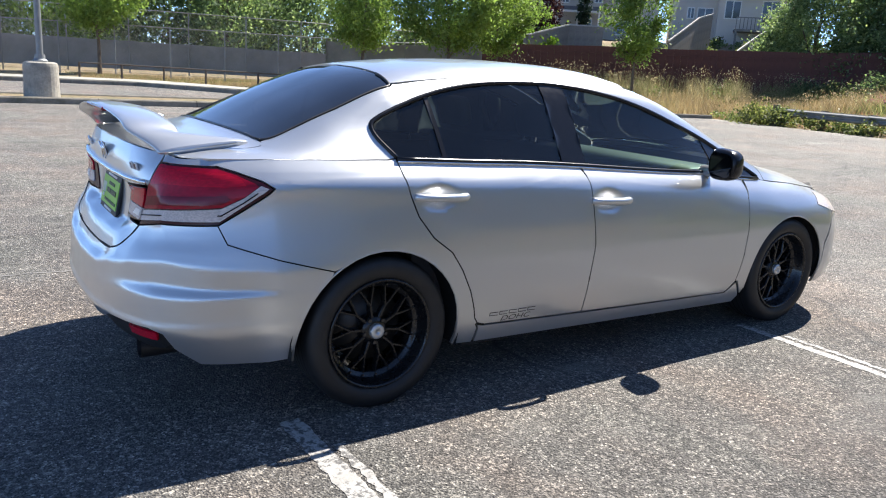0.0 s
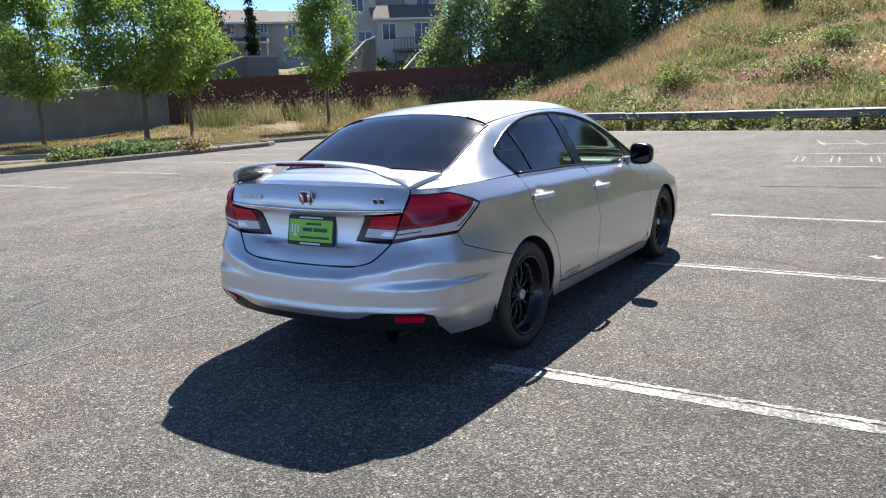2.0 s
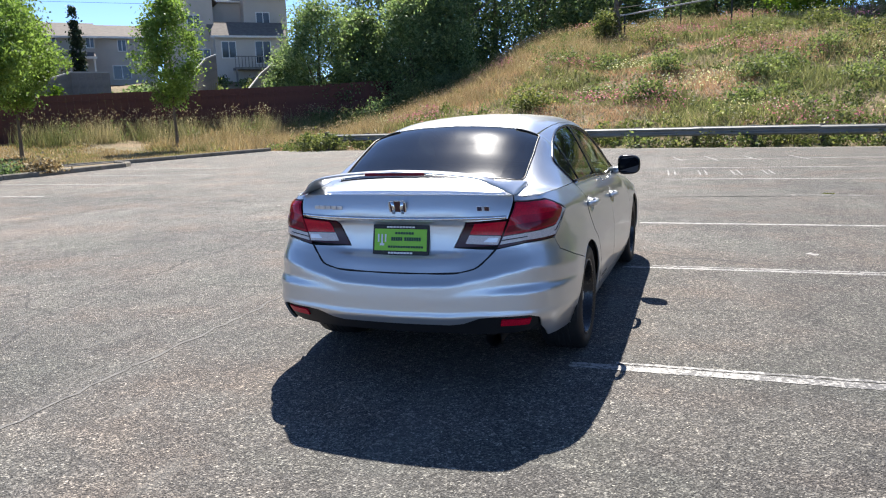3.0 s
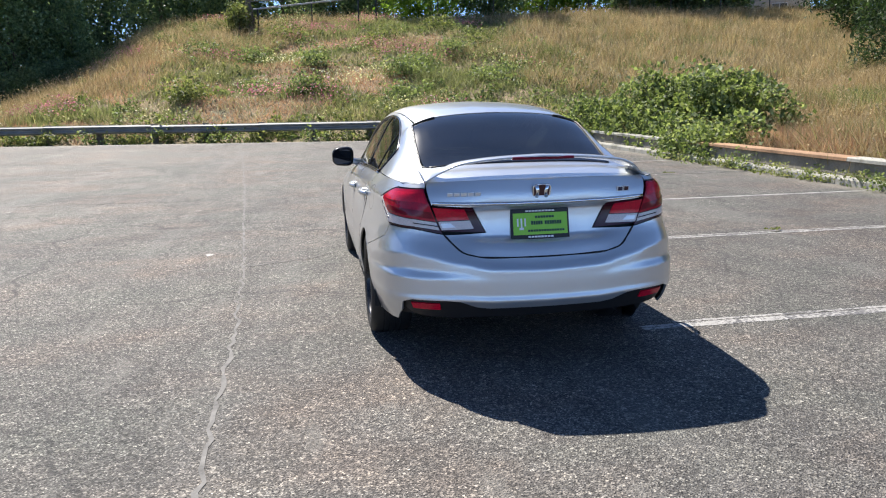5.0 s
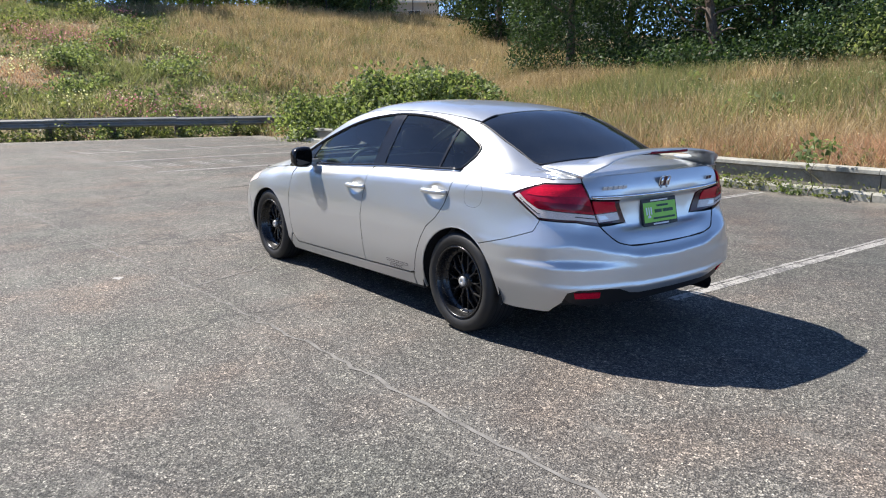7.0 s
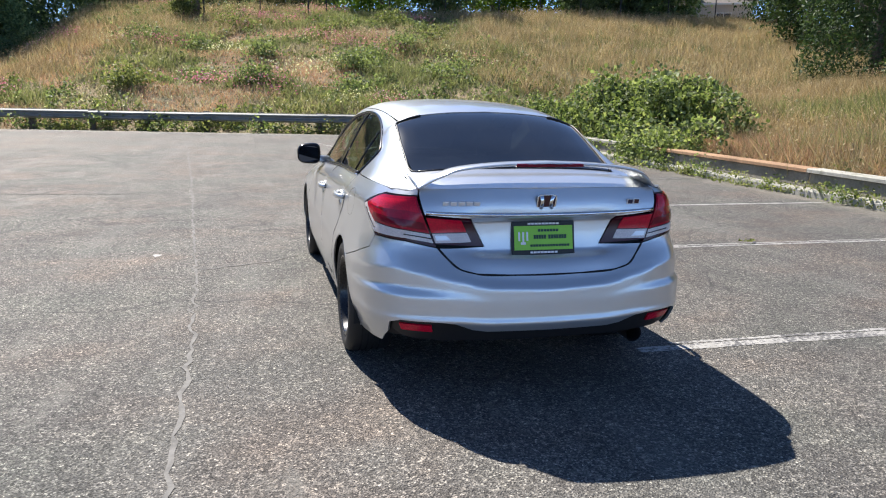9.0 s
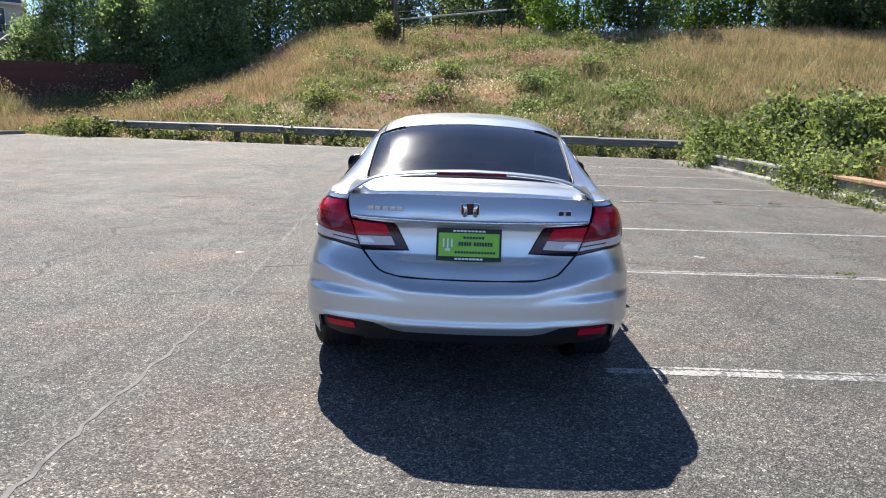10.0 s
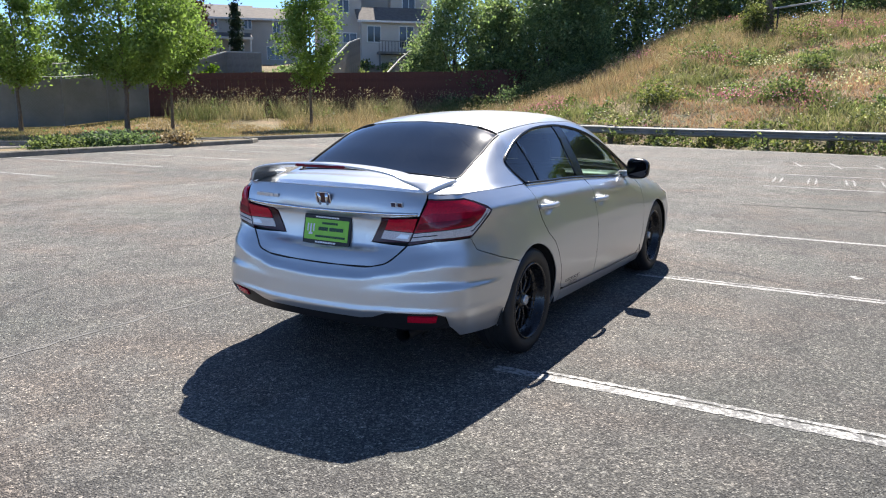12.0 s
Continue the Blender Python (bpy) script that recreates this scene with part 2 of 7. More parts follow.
LEAF_LIME = leaf_material("lime_green_leaf", (0.07, 0.13, 0.02), (0.12, 0.21, 0.03), (0.2, 0.3, 0.06), 0.45)
LEAF_NEEDLE = leaf_material("conifer_needle", (0.02, 0.038, 0.026), (0.036, 0.06, 0.04), (0.06, 0.09, 0.055), 0.2)
LEAF_PURPLE = leaf_material("purple_plum_leaf", (0.03, 0.012, 0.02), (0.055, 0.02, 0.03), (0.10, 0.045, 0.055), 0.3)
LEAF_BRAMBLE = leaf_material("bramble_leaf", (0.075, 0.11, 0.045), (0.165, 0.21, 0.088), (0.37, 0.415, 0.215), 0.45)
LEAF_IVY = leaf_material("verge_weed_leaf", (0.075, 0.10, 0.04), (0.145, 0.17, 0.075), (0.29, 0.295, 0.15), 0.5)
GRASS = leaf_material("meadow_grass_blade", (0.175, 0.165, 0.10), (0.31, 0.28, 0.18), (0.48, 0.43, 0.30), 0.45, 0.6,
                      (0.30, 0.45, (0.11, 0.15, 0.055), (0.24, 0.275, 0.12)))
GRASS_TAN = leaf_material("dry_grass_blade", (0.235, 0.175, 0.10), (0.385, 0.30, 0.182), (0.56, 0.46, 0.305), 0.35, 0.6,
                          (0.35, 0.58, (0.18, 0.165, 0.07), (0.32, 0.28, 0.14)))
SEED_HEAD = leaf_material("dry_seed_head", (0.34, 0.26, 0.16), (0.50, 0.405, 0.265), (0.68, 0.575, 0.41), 0.4, 0.6)
LEAF_WEED = leaf_material("broad_weed_leaf", (0.085, 0.115, 0.055), (0.155, 0.195, 0.10), (0.27, 0.31, 0.17), 0.5)
GRASS_PINK = leaf_material("seeding_grass_blade", (0.36, 0.215, 0.14), (0.50, 0.32, 0.22), (0.62, 0.44, 0.32), 0.35, 0.6)
GRASS_GREEN = leaf_material("green_grass_blade", (0.12, 0.145, 0.06), (0.20, 0.225, 0.10), (0.31, 0.32, 0.165), 0.5, 0.55)
PETAL_PINK = leaf_material("pink_petal", (0.36, 0.10, 0.24), (0.52, 0.20, 0.36), (0.66, 0.38, 0.50), 0.4)
PETAL_WHITE = leaf_material("white_petal", (0.50, 0.48, 0.38), (0.64, 0.61, 0.50), (0.74, 0.71, 0.62), 0.4)
SIDING = plain("grey_beige_siding", (0.54, 0.49, 0.43), 0.75, vary=0.08, scale=0.8)
SIDING_PALE = plain("pale_grey_siding", (0.60, 0.55, 0.49), 0.75, vary=0.08, scale=0.8)
ROOF = plain("brown_grey_roof_shingle", (0.17, 0.15, 0.13), 0.9, vary=0.25, scale=3.0, bump=0.3)
TRIM = plain("white_house_trim", (0.78, 0.77, 0.74), 0.55, vary=0.05)
HOUSE_GLASS = plain("house_window_glass", (0.06, 0.075, 0.09), 0.08, vary=0.2)
RED_FENCE = plain("red_brown_stained_boards", (0.115, 0.045, 0.035), 0.8, vary=0.3, scale=2.0, bump=0.2)
GREY_FENCE = plain("weathered_grey_boards", (0.22, 0.205, 0.19), 0.85, vary=0.25, scale=2.0, bump=0.2)
CAP_BOARD = plain("sun_bleached_cap_board", (0.42, 0.41, 0.38), 0.8, vary=0.2, scale=2.0)
SCREEN = plain("grey_windscreen_fabric", (0.23, 0.235, 0.235), 0.9, vary=0.25, scale=0.7)


# ---------------------------------------------------------------- mesh helpers
def part(name, bm, material, parent=None, label="", smooth=False):
    me = bpy.data.meshes.new(name)
    bm.normal_update()
    bm.to_mesh(me)
    bm.free()
    return attach(name, me, material, parent, label, smooth)


def attach(name, me, material, parent=None, label="", smooth=False):
    if material is not None and not me.materials:
        me.materials.append(material)
    if smooth:
        me.polygons.foreach_set("use_smooth", [True] * len(me.polygons))
    ob = new(name, me)
    if parent is not None:
        ob.parent = parent
    if label:
        ob["label"] = label
    return ob


def thing(name, at=(0, 0, 0), label="", category="", group="", kind="", turn=0.0):
    ob = new(name)
    ob.matrix_basis = pose(*at, 0, 0, turn)
    return tagged(ob, label, category, group, kind)


def mesh_np(name, verts, polys):
    """A mesh from numpy arrays: verts (n, 3), polys (m, k) of equal size."""
    me = bpy.data.meshes.new(name)
    n, (m, k) = len(verts), polys.shape
    me.vertices.add(n)
    me.vertices.foreach_set("co", np.asarray(verts, dtype=np.float32).ravel())
    me.loops.add(m * k)
    me.loops.foreach_set("vertex_index", polys.astype(np.int32).ravel())
    me.polygons.add(m)
    me.polygons.foreach_set("loop_start", np.arange(0, m * k, k, dtype=np.int32))
    me.update(calc_edges=True)
    return me


def box(bm, x0, x1, y0, y1, z0, z1, bevel=0.0, m=None):
    r = bmesh.ops.create_cube(bm, size=1.0, matrix=Matrix.Translation(((x0 + x1) / 2, (y0 + y1) / 2, (z0 + z1) / 2)) @ Matrix.Diagonal((abs(x1 - x0), abs(y1 - y0), abs(z1 - z0), 1)))
    if bevel:
        es = list({e for v in r["verts"] for e in v.link_edges})
        bmesh.ops.bevel(bm, geom=es, offset=bevel, segments=2, profile=0.5, affect='EDGES')
    if m is not None:
        bmesh.ops.transform(bm, matrix=m, verts=r["verts"] if not bevel else bm.verts[:])
    return bm


def tube(bm, pts, radii, sides=8, caps=True):
    """A round tube through pts; radii one number or one per point."""
    if isinstance(radii, (int, float)):
        radii = [radii] * len(pts)
    rings = []
    pts = [Vector(p) for p in pts]
    for i, p in enumerate(pts):
        d = (pts[min(i + 1, len(pts) - 1)] - pts[max(i - 1, 0)]).normalized()
        a = d.orthogonal().normalized() if abs(d.z) < 0.95 else Vector((1, 0, 0))
        if i and rings:
            a = (last - d * last.dot(d)).normalized()
        else:
            a = (a - d * a.dot(d)).normalized()
        last = a
        b = d.cross(a)
        rings.append([bm.verts.new(p + (a * math.cos(q) + b * math.sin(q)) * radii[i]) for q in (2 * math.pi * k / sides for k in range(sides))])
    for r0, r1 in zip(rings, rings[1:]):
        for k in range(sides):
            bm.faces.new((r0[k], r0[(k + 1) % sides], r1[(k + 1) % sides], r1[k]))
    if caps:
        bm.faces.new(rings[0][::-1])
        bm.faces.new(rings[-1])
    return bm


def catmull(pts, n):
    """A smooth curve through pts with n steps in every span."""
    P = [np.array(p, dtype=float) for p in pts]
    P = [2 * P[0] - P[1]] + P + [2 * P[-1] - P[-2]]
    out = []
    for i in range(1, len(P) - 2):
        for k in range(n):
            t = k / n
            a, b, c, d = P[i - 1], P[i], P[i + 1], P[i + 2]
            out.append(0.5 * (2 * b + (c - a) * t + (2 * a - 5 * b + 4 * c - d) * t * t + (3 * b - a - 3 * c + d) * t ** 3))
    out.append(P[-2])
    return np.array(out)


def rng(seed):
    return np.random.default_rng(seed)


def smooth01(x):
    x = np.clip(x, 0, 1)
    return x * x * (3 - 2 * x)


# ---------------------------------------------------------------- ground
def front_edge(y):
    """x of the asphalt's far edge in front of the guardrail."""
    return 22.6 + 0.185 * (np.asarray(y, dtype=float) - 0.0)


def height(x, y):
    """Height of the land: level lot, meadow hill ahead, lower bank at the side."""
    x, y = np.asarray(x, dtype=float), np.asarray(y, dtype=float)
    s = np.maximum(0, x - front_edge(np.clip(y, -12, 30)) - 0.7)
    fall = 1 - smooth01((y - 0.13 * np.clip(x - 24, 0, 40) - 5) / 16)
    a = (0.235 * np.minimum(s, 27) + 0.35 * smooth01(s / 1.5)) * fall
    a = a - 0.9 * smooth01((s - 24) / 8) * fall * 0.0
    r = np.maximum(0, -7.6 - y)
    b = 1.15 * smooth01(r / 14.0) + 0.05 * np.minimum(r, 30) + 0.25 * smooth01(r / 1.0)
    back = smooth01((x + 14) / 12)
    b = b * back
    h = np.sqrt(a * a + b * b)
    # gentle rise towards the houses
    d = (x + y) * 0.7071
    left = smooth01((y - 17) / 6)
    rise = left * (0.65 * smooth01((d - 37) / 9) + 4.25 * smooth01((d - 46) / 24))
    rise = rise * smooth01((x - 12) / 14) * (1 - smooth01((y - x - 6) / 12))
    h = np.maximum(h, rise)
    lumps = 0.10 * np.sin(x * 0.9 + 1.7 * np.sin(y * 0.5)) + 0.08 * np.sin(y * 1.3 + 0.8 * np.sin(x * 0.7))
    return h + lumps * smooth01(h / 0.8)


def build_ground():
    gx = np.concatenate([[-1500, -600, -250, -120], np.arange(-70, 80, 1.0), [85, 95, 110, 140, 200, 400, 800, 1500]])
    gy = np.concatenate([[-1500, -600, -250, -120, -80], np.arange(-55, 90, 1.0), [95, 110, 140, 200, 400, 800, 1500]])
    X, Y = np.meshgrid(gx, gy, indexing='ij')
    Z = height(X, Y) - 0.06
    nx, ny = X.shape
    verts = np.stack([X, Y, Z], -1).reshape(-1, 3)
    i = np.arange(nx - 1)[:, None] * ny + np.arange(ny - 1)[None, :]
    polys = np.stack([i, i + ny, i + ny + 1, i + 1], -1).reshape(-1, 4)
    ob = attach("ground", mesh_np("ground", verts, polys), SOIL, smooth=True)
    tagged(ob, "dry meadow soil rising to a hill beyond the lot", "ground", kind="structure")


def flat_slab(name, outline, z1, z0, material, label, category, kind="structure", parent=None):
    bm = bmesh.new()
    top = [bm.verts.new((x, y, z1)) for x, y in outline]
    low = [bm.verts.new((x, y, z0)) for x, y in outline]
    f = bm.faces.new(top)
    f.normal_update()
    n = len(top)
    for k in range(n):
        bm.faces.new((top[k], low[k], low[(k + 1) % n], top[(k + 1) % n]))
    bmesh.ops.triangulate(bm, faces=[f])
    bmesh.ops.recalc_face_normals(bm, faces=bm.faces[:])
    ob = part(name, bm, material, parent)
    if parent is None:
        tagged(ob, label, category, kind=kind)
    return ob


build_ground()
flat_slab("parking_lot", [(-70, -7.3), (-12, -7.3), (21.3, -7.3), (25.9, 17.6), (17.4, 18.6), (10.6, 21.6), (5.2, 28.9), (-70, 33)], 0.0, -0.2, ASPHALT,
          "sunlit grey asphalt with coarse aggregate and worn lines", "asphalt")


def line_strip(x0, y0, x1, y1, width=0.1, z=0.0022, rag=0.006, seed=0):
    """One painted stripe, a thin sheet with ragged edges."""
    g = rng(seed)
    a, b = Vector((x0, y0)), Vector((x1, y1))
    d = (b - a)
    n = max(2, int(d.length / 0.028))
    side = Vector((-d.y, d.x)).normalized()
    bm = bmesh.new()
    prev = None
    for k in range(n + 1):
        c = a + d * (k / n)
        l = c + side * (width / 2 + g.normal(0, rag))
        r = c - side * (width / 2 + g.normal(0, rag))
        cur = [bm.verts.new((p.x, p.y, z)) for p in (l, r)]
        if prev:
            bm.faces.new((prev[0], prev[1], cur[1], cur[0]))
        prev = cur
    bmesh.ops.recalc_face_normals(bm, faces=bm.faces[:])
    return bm


def build_lines():
    seed = 10
    for x, y0 in ((-0.36, -0.80), (2.40, -0.80), (5.12, -0.72), (11.0, -0.66), (13.8, -0.62), (16.7, -0.55)):
        ob = part("stall_line", line_strip(x, y0, x + 0.03, -6.75, 0.06 if 2 < x < 3 else 0.088, seed=seed, rag=0.004), LINE)
        tagged(ob, "worn white painted parking stall line on asphalt", "painted line", "stall lines", "structure")
        seed += 1
        if x < 3:
            ob = part("stall_line", line_strip(x + 0.080, y0 - 0.25, x + 0.110, -6.7, 0.034, seed=seed + 40, rag=0.005), LINE)
            tagged(ob, "thin older white stripe beside a repainted stall line", "painted line", "stall lines", "structure")
    ob = part("stall_line", line_strip(8.22, -2.6, 8.28, -6.9, 0.05, seed=55, rag=0.014), LINE)
    tagged(ob, "almost worn away white stall line on asphalt", "painted line", "stall lines", "structure")
    for x, y0, y1 in ((4.95, 11.4, 16.9), (7.65, 11.5, 16.9), (10.3, 11.3, 16.9), (12.9, 11.2, 16.9), (2.2, 11.5, 16.9), (15.4, 12.0, 17.2)):
        ob = part("stall_line", line_strip(x, y0, x - 0.15, y1, 0.105, seed=seed), LINE)
        tagged(ob, "white painted parking stall line near the planted island", "painted line", "far stall lines", "structure")
        seed += 1
    # small stencilled outlines between the stalls
    for k, y in enumerate((-0.72, -1.34, -2.0, -2.62)):
        for dy in (0.0, 0.13):
            ob = part("paint_mark", line_strip(11.9, y - dy, 13.1, y - dy + 0.08, 0.03, seed=70 + k, rag=0.012), LINE)
            tagged(ob, "short faded white paint stroke on asphalt", "paint mark", "paint strokes", "structure")
    for k, y in enumerate((-0.5, -1.35, -2.35, -3.5)):
        ob = part("paint_mark", line_strip(17.9, y, 16.1, y - 0.35, 0.045, seed=90 + k, rag=0.015), LINE)
        tagged(ob, "short faded white paint stroke on asphalt", "paint mark", "paint strokes", "structure")
    for x, y, w in ((3.26, -2.48, 0.085), (2.73, 2.13, 0.06), (-0.6, 3.4, 0.03), (6.5, 5.2, 0.05)):
        ob = part("paint_spot", line_strip(x - w * 0.4, y, x + w * 0.4, y + w, w, seed=int(x * 10) + 200, rag=0.012), LINE)
        tagged(ob, "small white paint blot on asphalt", "paint spot", "paint blots", "structure")


build_lines()


SEAM = plain("dust_filled_seam", (0.165, 0.158, 0.147), 0.9, vary=0.5, scale=9.0, bump=0.4)
CRACK = plain("dark_open_crack", (0.045, 0.044, 0.04), 0.95, vary=0.3)


def wandering(pts, step, jitter, seed):
    """A ragged polyline through pts."""
    g = rng(seed)
    out = []
    for (x0, y0), (x1, y1) in zip(pts, pts[1:]):
        n = max(1, int(math.hypot(x1 - x0, y1 - y0) / step))
        for k in range(n):
            f = k / n
            out.append((x0 + (x1 - x0) * f + g.normal(0, jitter), y0 + (y1 - y0) * f + g.normal(0, jitter)))
    out.append(pts[-1])
    return out


def ribbon(pts, width, z, seed):
    g = rng(seed)
    bm = bmesh.new()
    prev = None
    for k, (x, y) in enumerate(pts):
        a, b = pts[max(0, k - 1)], pts[min(len(pts) - 1, k + 1)]
        d = Vector((b[0] - a[0], b[1] - a[1])).normalized()
        w = width * (0.45 + 0.9 * g.random()) / 2
        cur = [bm.verts.new((x - d.y * w, y + d.x * w, z)), bm.verts.new((x + d.y * w, y - d.x * w, z))]
        if prev:
            bm.faces.new((prev[0], prev[1], cur[1], cur[0]))
        prev = cur
    bmesh.ops.recalc_face_normals(bm, faces=bm.faces[:])
    return bm


for k, (pts, w, mat_, text) in enumerate((
        ([(-9, 1.75), (-1.9, 1.66), (0.3, 1.69), (2.1, 1.79), (4.2, 1.95), (9, 2.3), (15, 2.8), (21, 3.4)], 0.021, SEAM, "pale dust-filled paving seam in the asphalt"),
        ([(2.1, 1.75), (2.35, 1.2), (2.6, 0.95)], 0.022, SEAM, "short pale crack branching from the paving seam"),
        ([(-4, 8.2), (6.5, 8.3), (12.1, 8.35), (20.4, 8.7), (22.5, 8.8)], 0.02, CRACK, "long dark crack across the asphalt"),
        ([(7.9, -0.7), (8.1, -2.5), (8.2, -4.3), (8.25, -6.9)], 0.05, CRACK, "dark weedy crack across a parking stall"),
        ([(6.9, 2.4), (7.2, 8.3), (7.3, 14.5)], 0.022, CRACK, "thin dark crack across the asphalt"),
        ([(12.6, 8.4), (12.9, 13.5), (13.2, 16)], 0.03, CRACK, "thin dark crack across the asphalt"))):
    tagged(part("crack", ribbon(wandering(pts, 0.09, 0.012, k), w, 0.003 + 0.0004 * k, k), mat_), text, "crack", "asphalt cracks", "structure")


# ---------------------------------------------------------------- kerbs and barriers
def sweep(path, profile, closed=False):
    """A profile of (out, z) points swept along a level path of (x, y)."""
    bm = bmesh.new()
    rings = []
    n = len(path)
    for k in range(n):
        a, b = path[max(0, k - 1)], path[min(n - 1, k + 1)]
        if closed:
            a, b = path[k - 1], path[(k + 1) % n]
        d = Vector((b[0] - a[0], b[1] - a[1])).normalized()
        rings.append([bm.verts.new((path[k][0] + d.y * o, path[k][1] - d.x * o, z)) for o, z in profile])
    m = len(profile)
    for r0, r1 in list(zip(rings, rings[1:])) + ([(rings[-1], rings[0])] if closed else []):
        for k in range(m):
            bm.faces.new((r0[k], r1[k], r1[(k + 1) % m], r0[(k + 1) % m]))
    if not closed:
        bm.faces.new(rings[0])
        bm.faces.new(rings[-1][::-1])
    bmesh.ops.recalc_face_normals(bm, faces=bm.faces[:])
    return bm


KERB_PROFILE = [(-0.09, -0.1), (-0.09, 0.12), (-0.07, 0.15), (0.06, 0.15), (0.085, 0.12), (0.1, -0.1)]


def kerb_run(path, label, group):
    """Kerb stones laid end to end."""
    k = 0
    for (x0, y0), (x1, y1) in zip(path, path[1:]):
        length = math.hypot(x1 - x0, y1 - y0)
        n = max(1, round(length / 2.4))
        for i in range(n):
            a, b = (i + 0.004) / n, (i + 0.996) / n
            pts = [(x0 + (x1 - x0) * f, y0 + (y1 - y0) * f) for f in (a, b)]
            tagged(part("kerb", sweep(pts, KERB_PROFILE), KERB), label, "kerb", group, "structure")
            k += 1


kerb_run([(-22, 17.0), (2, 17.05), (16.2, 17.1), (16.9, 17.5), (17.0, 18.2)], "weathered concrete kerb of a planted parking island", "island kerbs")
kerb_run([(17.0, 18.2), (11.4, 18.9), (3, 18.9), (-22, 19.2)], "low concrete kerb along the back of the island", "island kerbs")
kerb_run([(25.8, 17.4), (17.6, 18.7), (11.0, 21.5), (5.4, 28.6), (-6, 30.5), (-30, 32.5)], "dirt-stained kerb edging the dry grass verge", "verge kerbs")
flat_slab("planting_bed", [(-21.9, 17.1), (16.0, 17.2), (16.8, 17.6), (16.9, 18.15), (11.4, 18.8), (-21.9, 19.0)], 0.11, -0.1, SOIL,
          "dry soil bed inside the kerbed island", "planting bed")
flat_slab("sidewalk", [(5.4, 30.6), (9.6, 26.3), (11.0, 27.4), (7.0, 33.0), (-20, 35.6), (-20, 33.4)], 0.10, -0.1, PALE_CONCRETE,
          "pale concrete pavement beside the fenced field", "pavement")


def build_side_wall():
    """Low weathered barrier along the stalls: stained cap, grey face, pale footing."""
    wall = thing("barrier_wall", (0, 0, 0), "low weathered concrete barrier with rusty stained cap beside the stalls", "barrier", kind="structure")
    for k in range(13):
        x0 = -14.0 + k * 2.5
        tagged(part("footing", sweep([(x0 + 0.01, -7.0), (x0 + 2.49, -7.0)], [(-0.10, -0.1), (-0.10, 0.09), (-0.08, 0.12), (0.1, 0.12), (0.12, -0.1)]), PALE_CONCRETE, wall))
        part("block", sweep([(x0 + 0.008, -7.24), (x0 + 2.492, -7.24)], [(-0.13, -0.1), (-0.11, 0.33), (-0.1, 0.35), (0.12, 0.35), (0.14, -0.1)]), KERB, wall)
        part("cap", sweep([(x0 + 0.004, -7.23), (x0 + 2.496, -7.23)], [(-0.16, 0.352), (-0.16, 0.40), (-0.145, 0.415), (0.13, 0.415), (0.15, 0.40), (0.15, 0.352)]),
             RUSTY_TOP if k in (8, 9) else PALE_CONCRETE, wall)


build_side_wall()


def build_guardrail():
    rail = thing("guardrail", (0, 0, 0), "dull galvanised W-beam guardrail on wooden posts below the meadow", "guardrail")
    prof = [(0.0, 0.0), (0.02, 0.02), (0.085, 0.055), (0.085, 0.095), (0.02, 0.135), (0.02, 0.175), (0.085, 0.215), (0.085, 0.255), (0.02, 0.29), (0.0, 0.31)]
    prof = [(o, z) for o, z in prof] + [(o - 0.006, z) for o, z in prof[::-1]]
    y = 14.3
    k = 0
    while y > -9.5:
        y1 = y - 3.81
        a = (float(front_edge(y)) + 0.55, y)
        b = (float(front_edge(y1)) + 0.55, y1)
        dz = 0.012 * math.sin(k * 2.1)
        p = [(o, 0.36 + dz + z) for o, z in prof]
        part("beam", sweep([a, b], [(-o if False else o, z) for o, z in p]), GALV, rail)
        for f in (0.02, 0.5):
            yy = y + (y1 - y) * f
            xx = float(front_edge(yy)) + 0.55 + 0.17
            bm = bmesh.new()
            box(bm, xx - 0.075, xx + 0.075, yy - 0.1, yy + 0.1, -0.1, 0.70, 0.008)
            part("post", bm, POST_WOOD, rail)
            bm = bmesh.new()
            box(bm, xx - 0.16, xx - 0.08, yy - 0.07, yy + 0.07, 0.36, 0.68, 0.006)
            part("block_out", bm, POST_WOOD, rail)
        y = y1
        k += 1
    bm = bmesh.new()
    xx = float(front_edge(14.4)) + 0.55
    tube(bm, [(xx - 0.05, 14.42, -0.1), (xx - 0.05, 14.42, 0.78)], 0.13, 12)
    part("end_post", bm, POST_WOOD, rail, "thick weathered round wooden end post")


build_guardrail()


# ---------------------------------------------------------------- vegetation
def leaves(centres, size, seed, flat=0.35, aspect=0.55):
    """One pointed leaf (a folded kite of two triangles) at every centre."""
    g = rng(seed)
    n = len(centres)
    d = g.normal(size=(n, 3))
    d /= np.linalg.norm(d, axis=1)[:, None]
    e = g.normal(size=(n, 3))
    e[:, 2] *= flat
    e -= d * (e * d).sum(1)[:, None]
    e /= np.linalg.norm(e, axis=1)[:, None]
    s = (size * (0.6 + 0.8 * g.random(n)))[:, None] if np.isscalar(size) else (size * (0.6 + 0.8 * g.random(n)))[:, None]
    up = np.cross(d, e) * 0.15
    v = np.stack([centres - d * s, centres + e * s * aspect + up * s, centres + d * s, centres - e * s * aspect + up * s], 1).reshape(-1, 3)
    i = np.arange(n)[:, None] * 4
    return v, np.concatenate([i, i + 1, i + 2, i + 3], 1)


def clumped(g, n_clumps, per, shape, spread):
    """Points gathered in clumps; shape(g, n) gives clump centres."""
    c = shape(g, n_clumps)
    sp = spread * (0.6 + 0.8 * g.random(n_clumps))
    p = c[:, None, :] + g.normal(size=(n_clumps, per, 3)) * sp[:, None, None] * np.array([1, 1, 0.75])
    return p.reshape(-1, 3), c


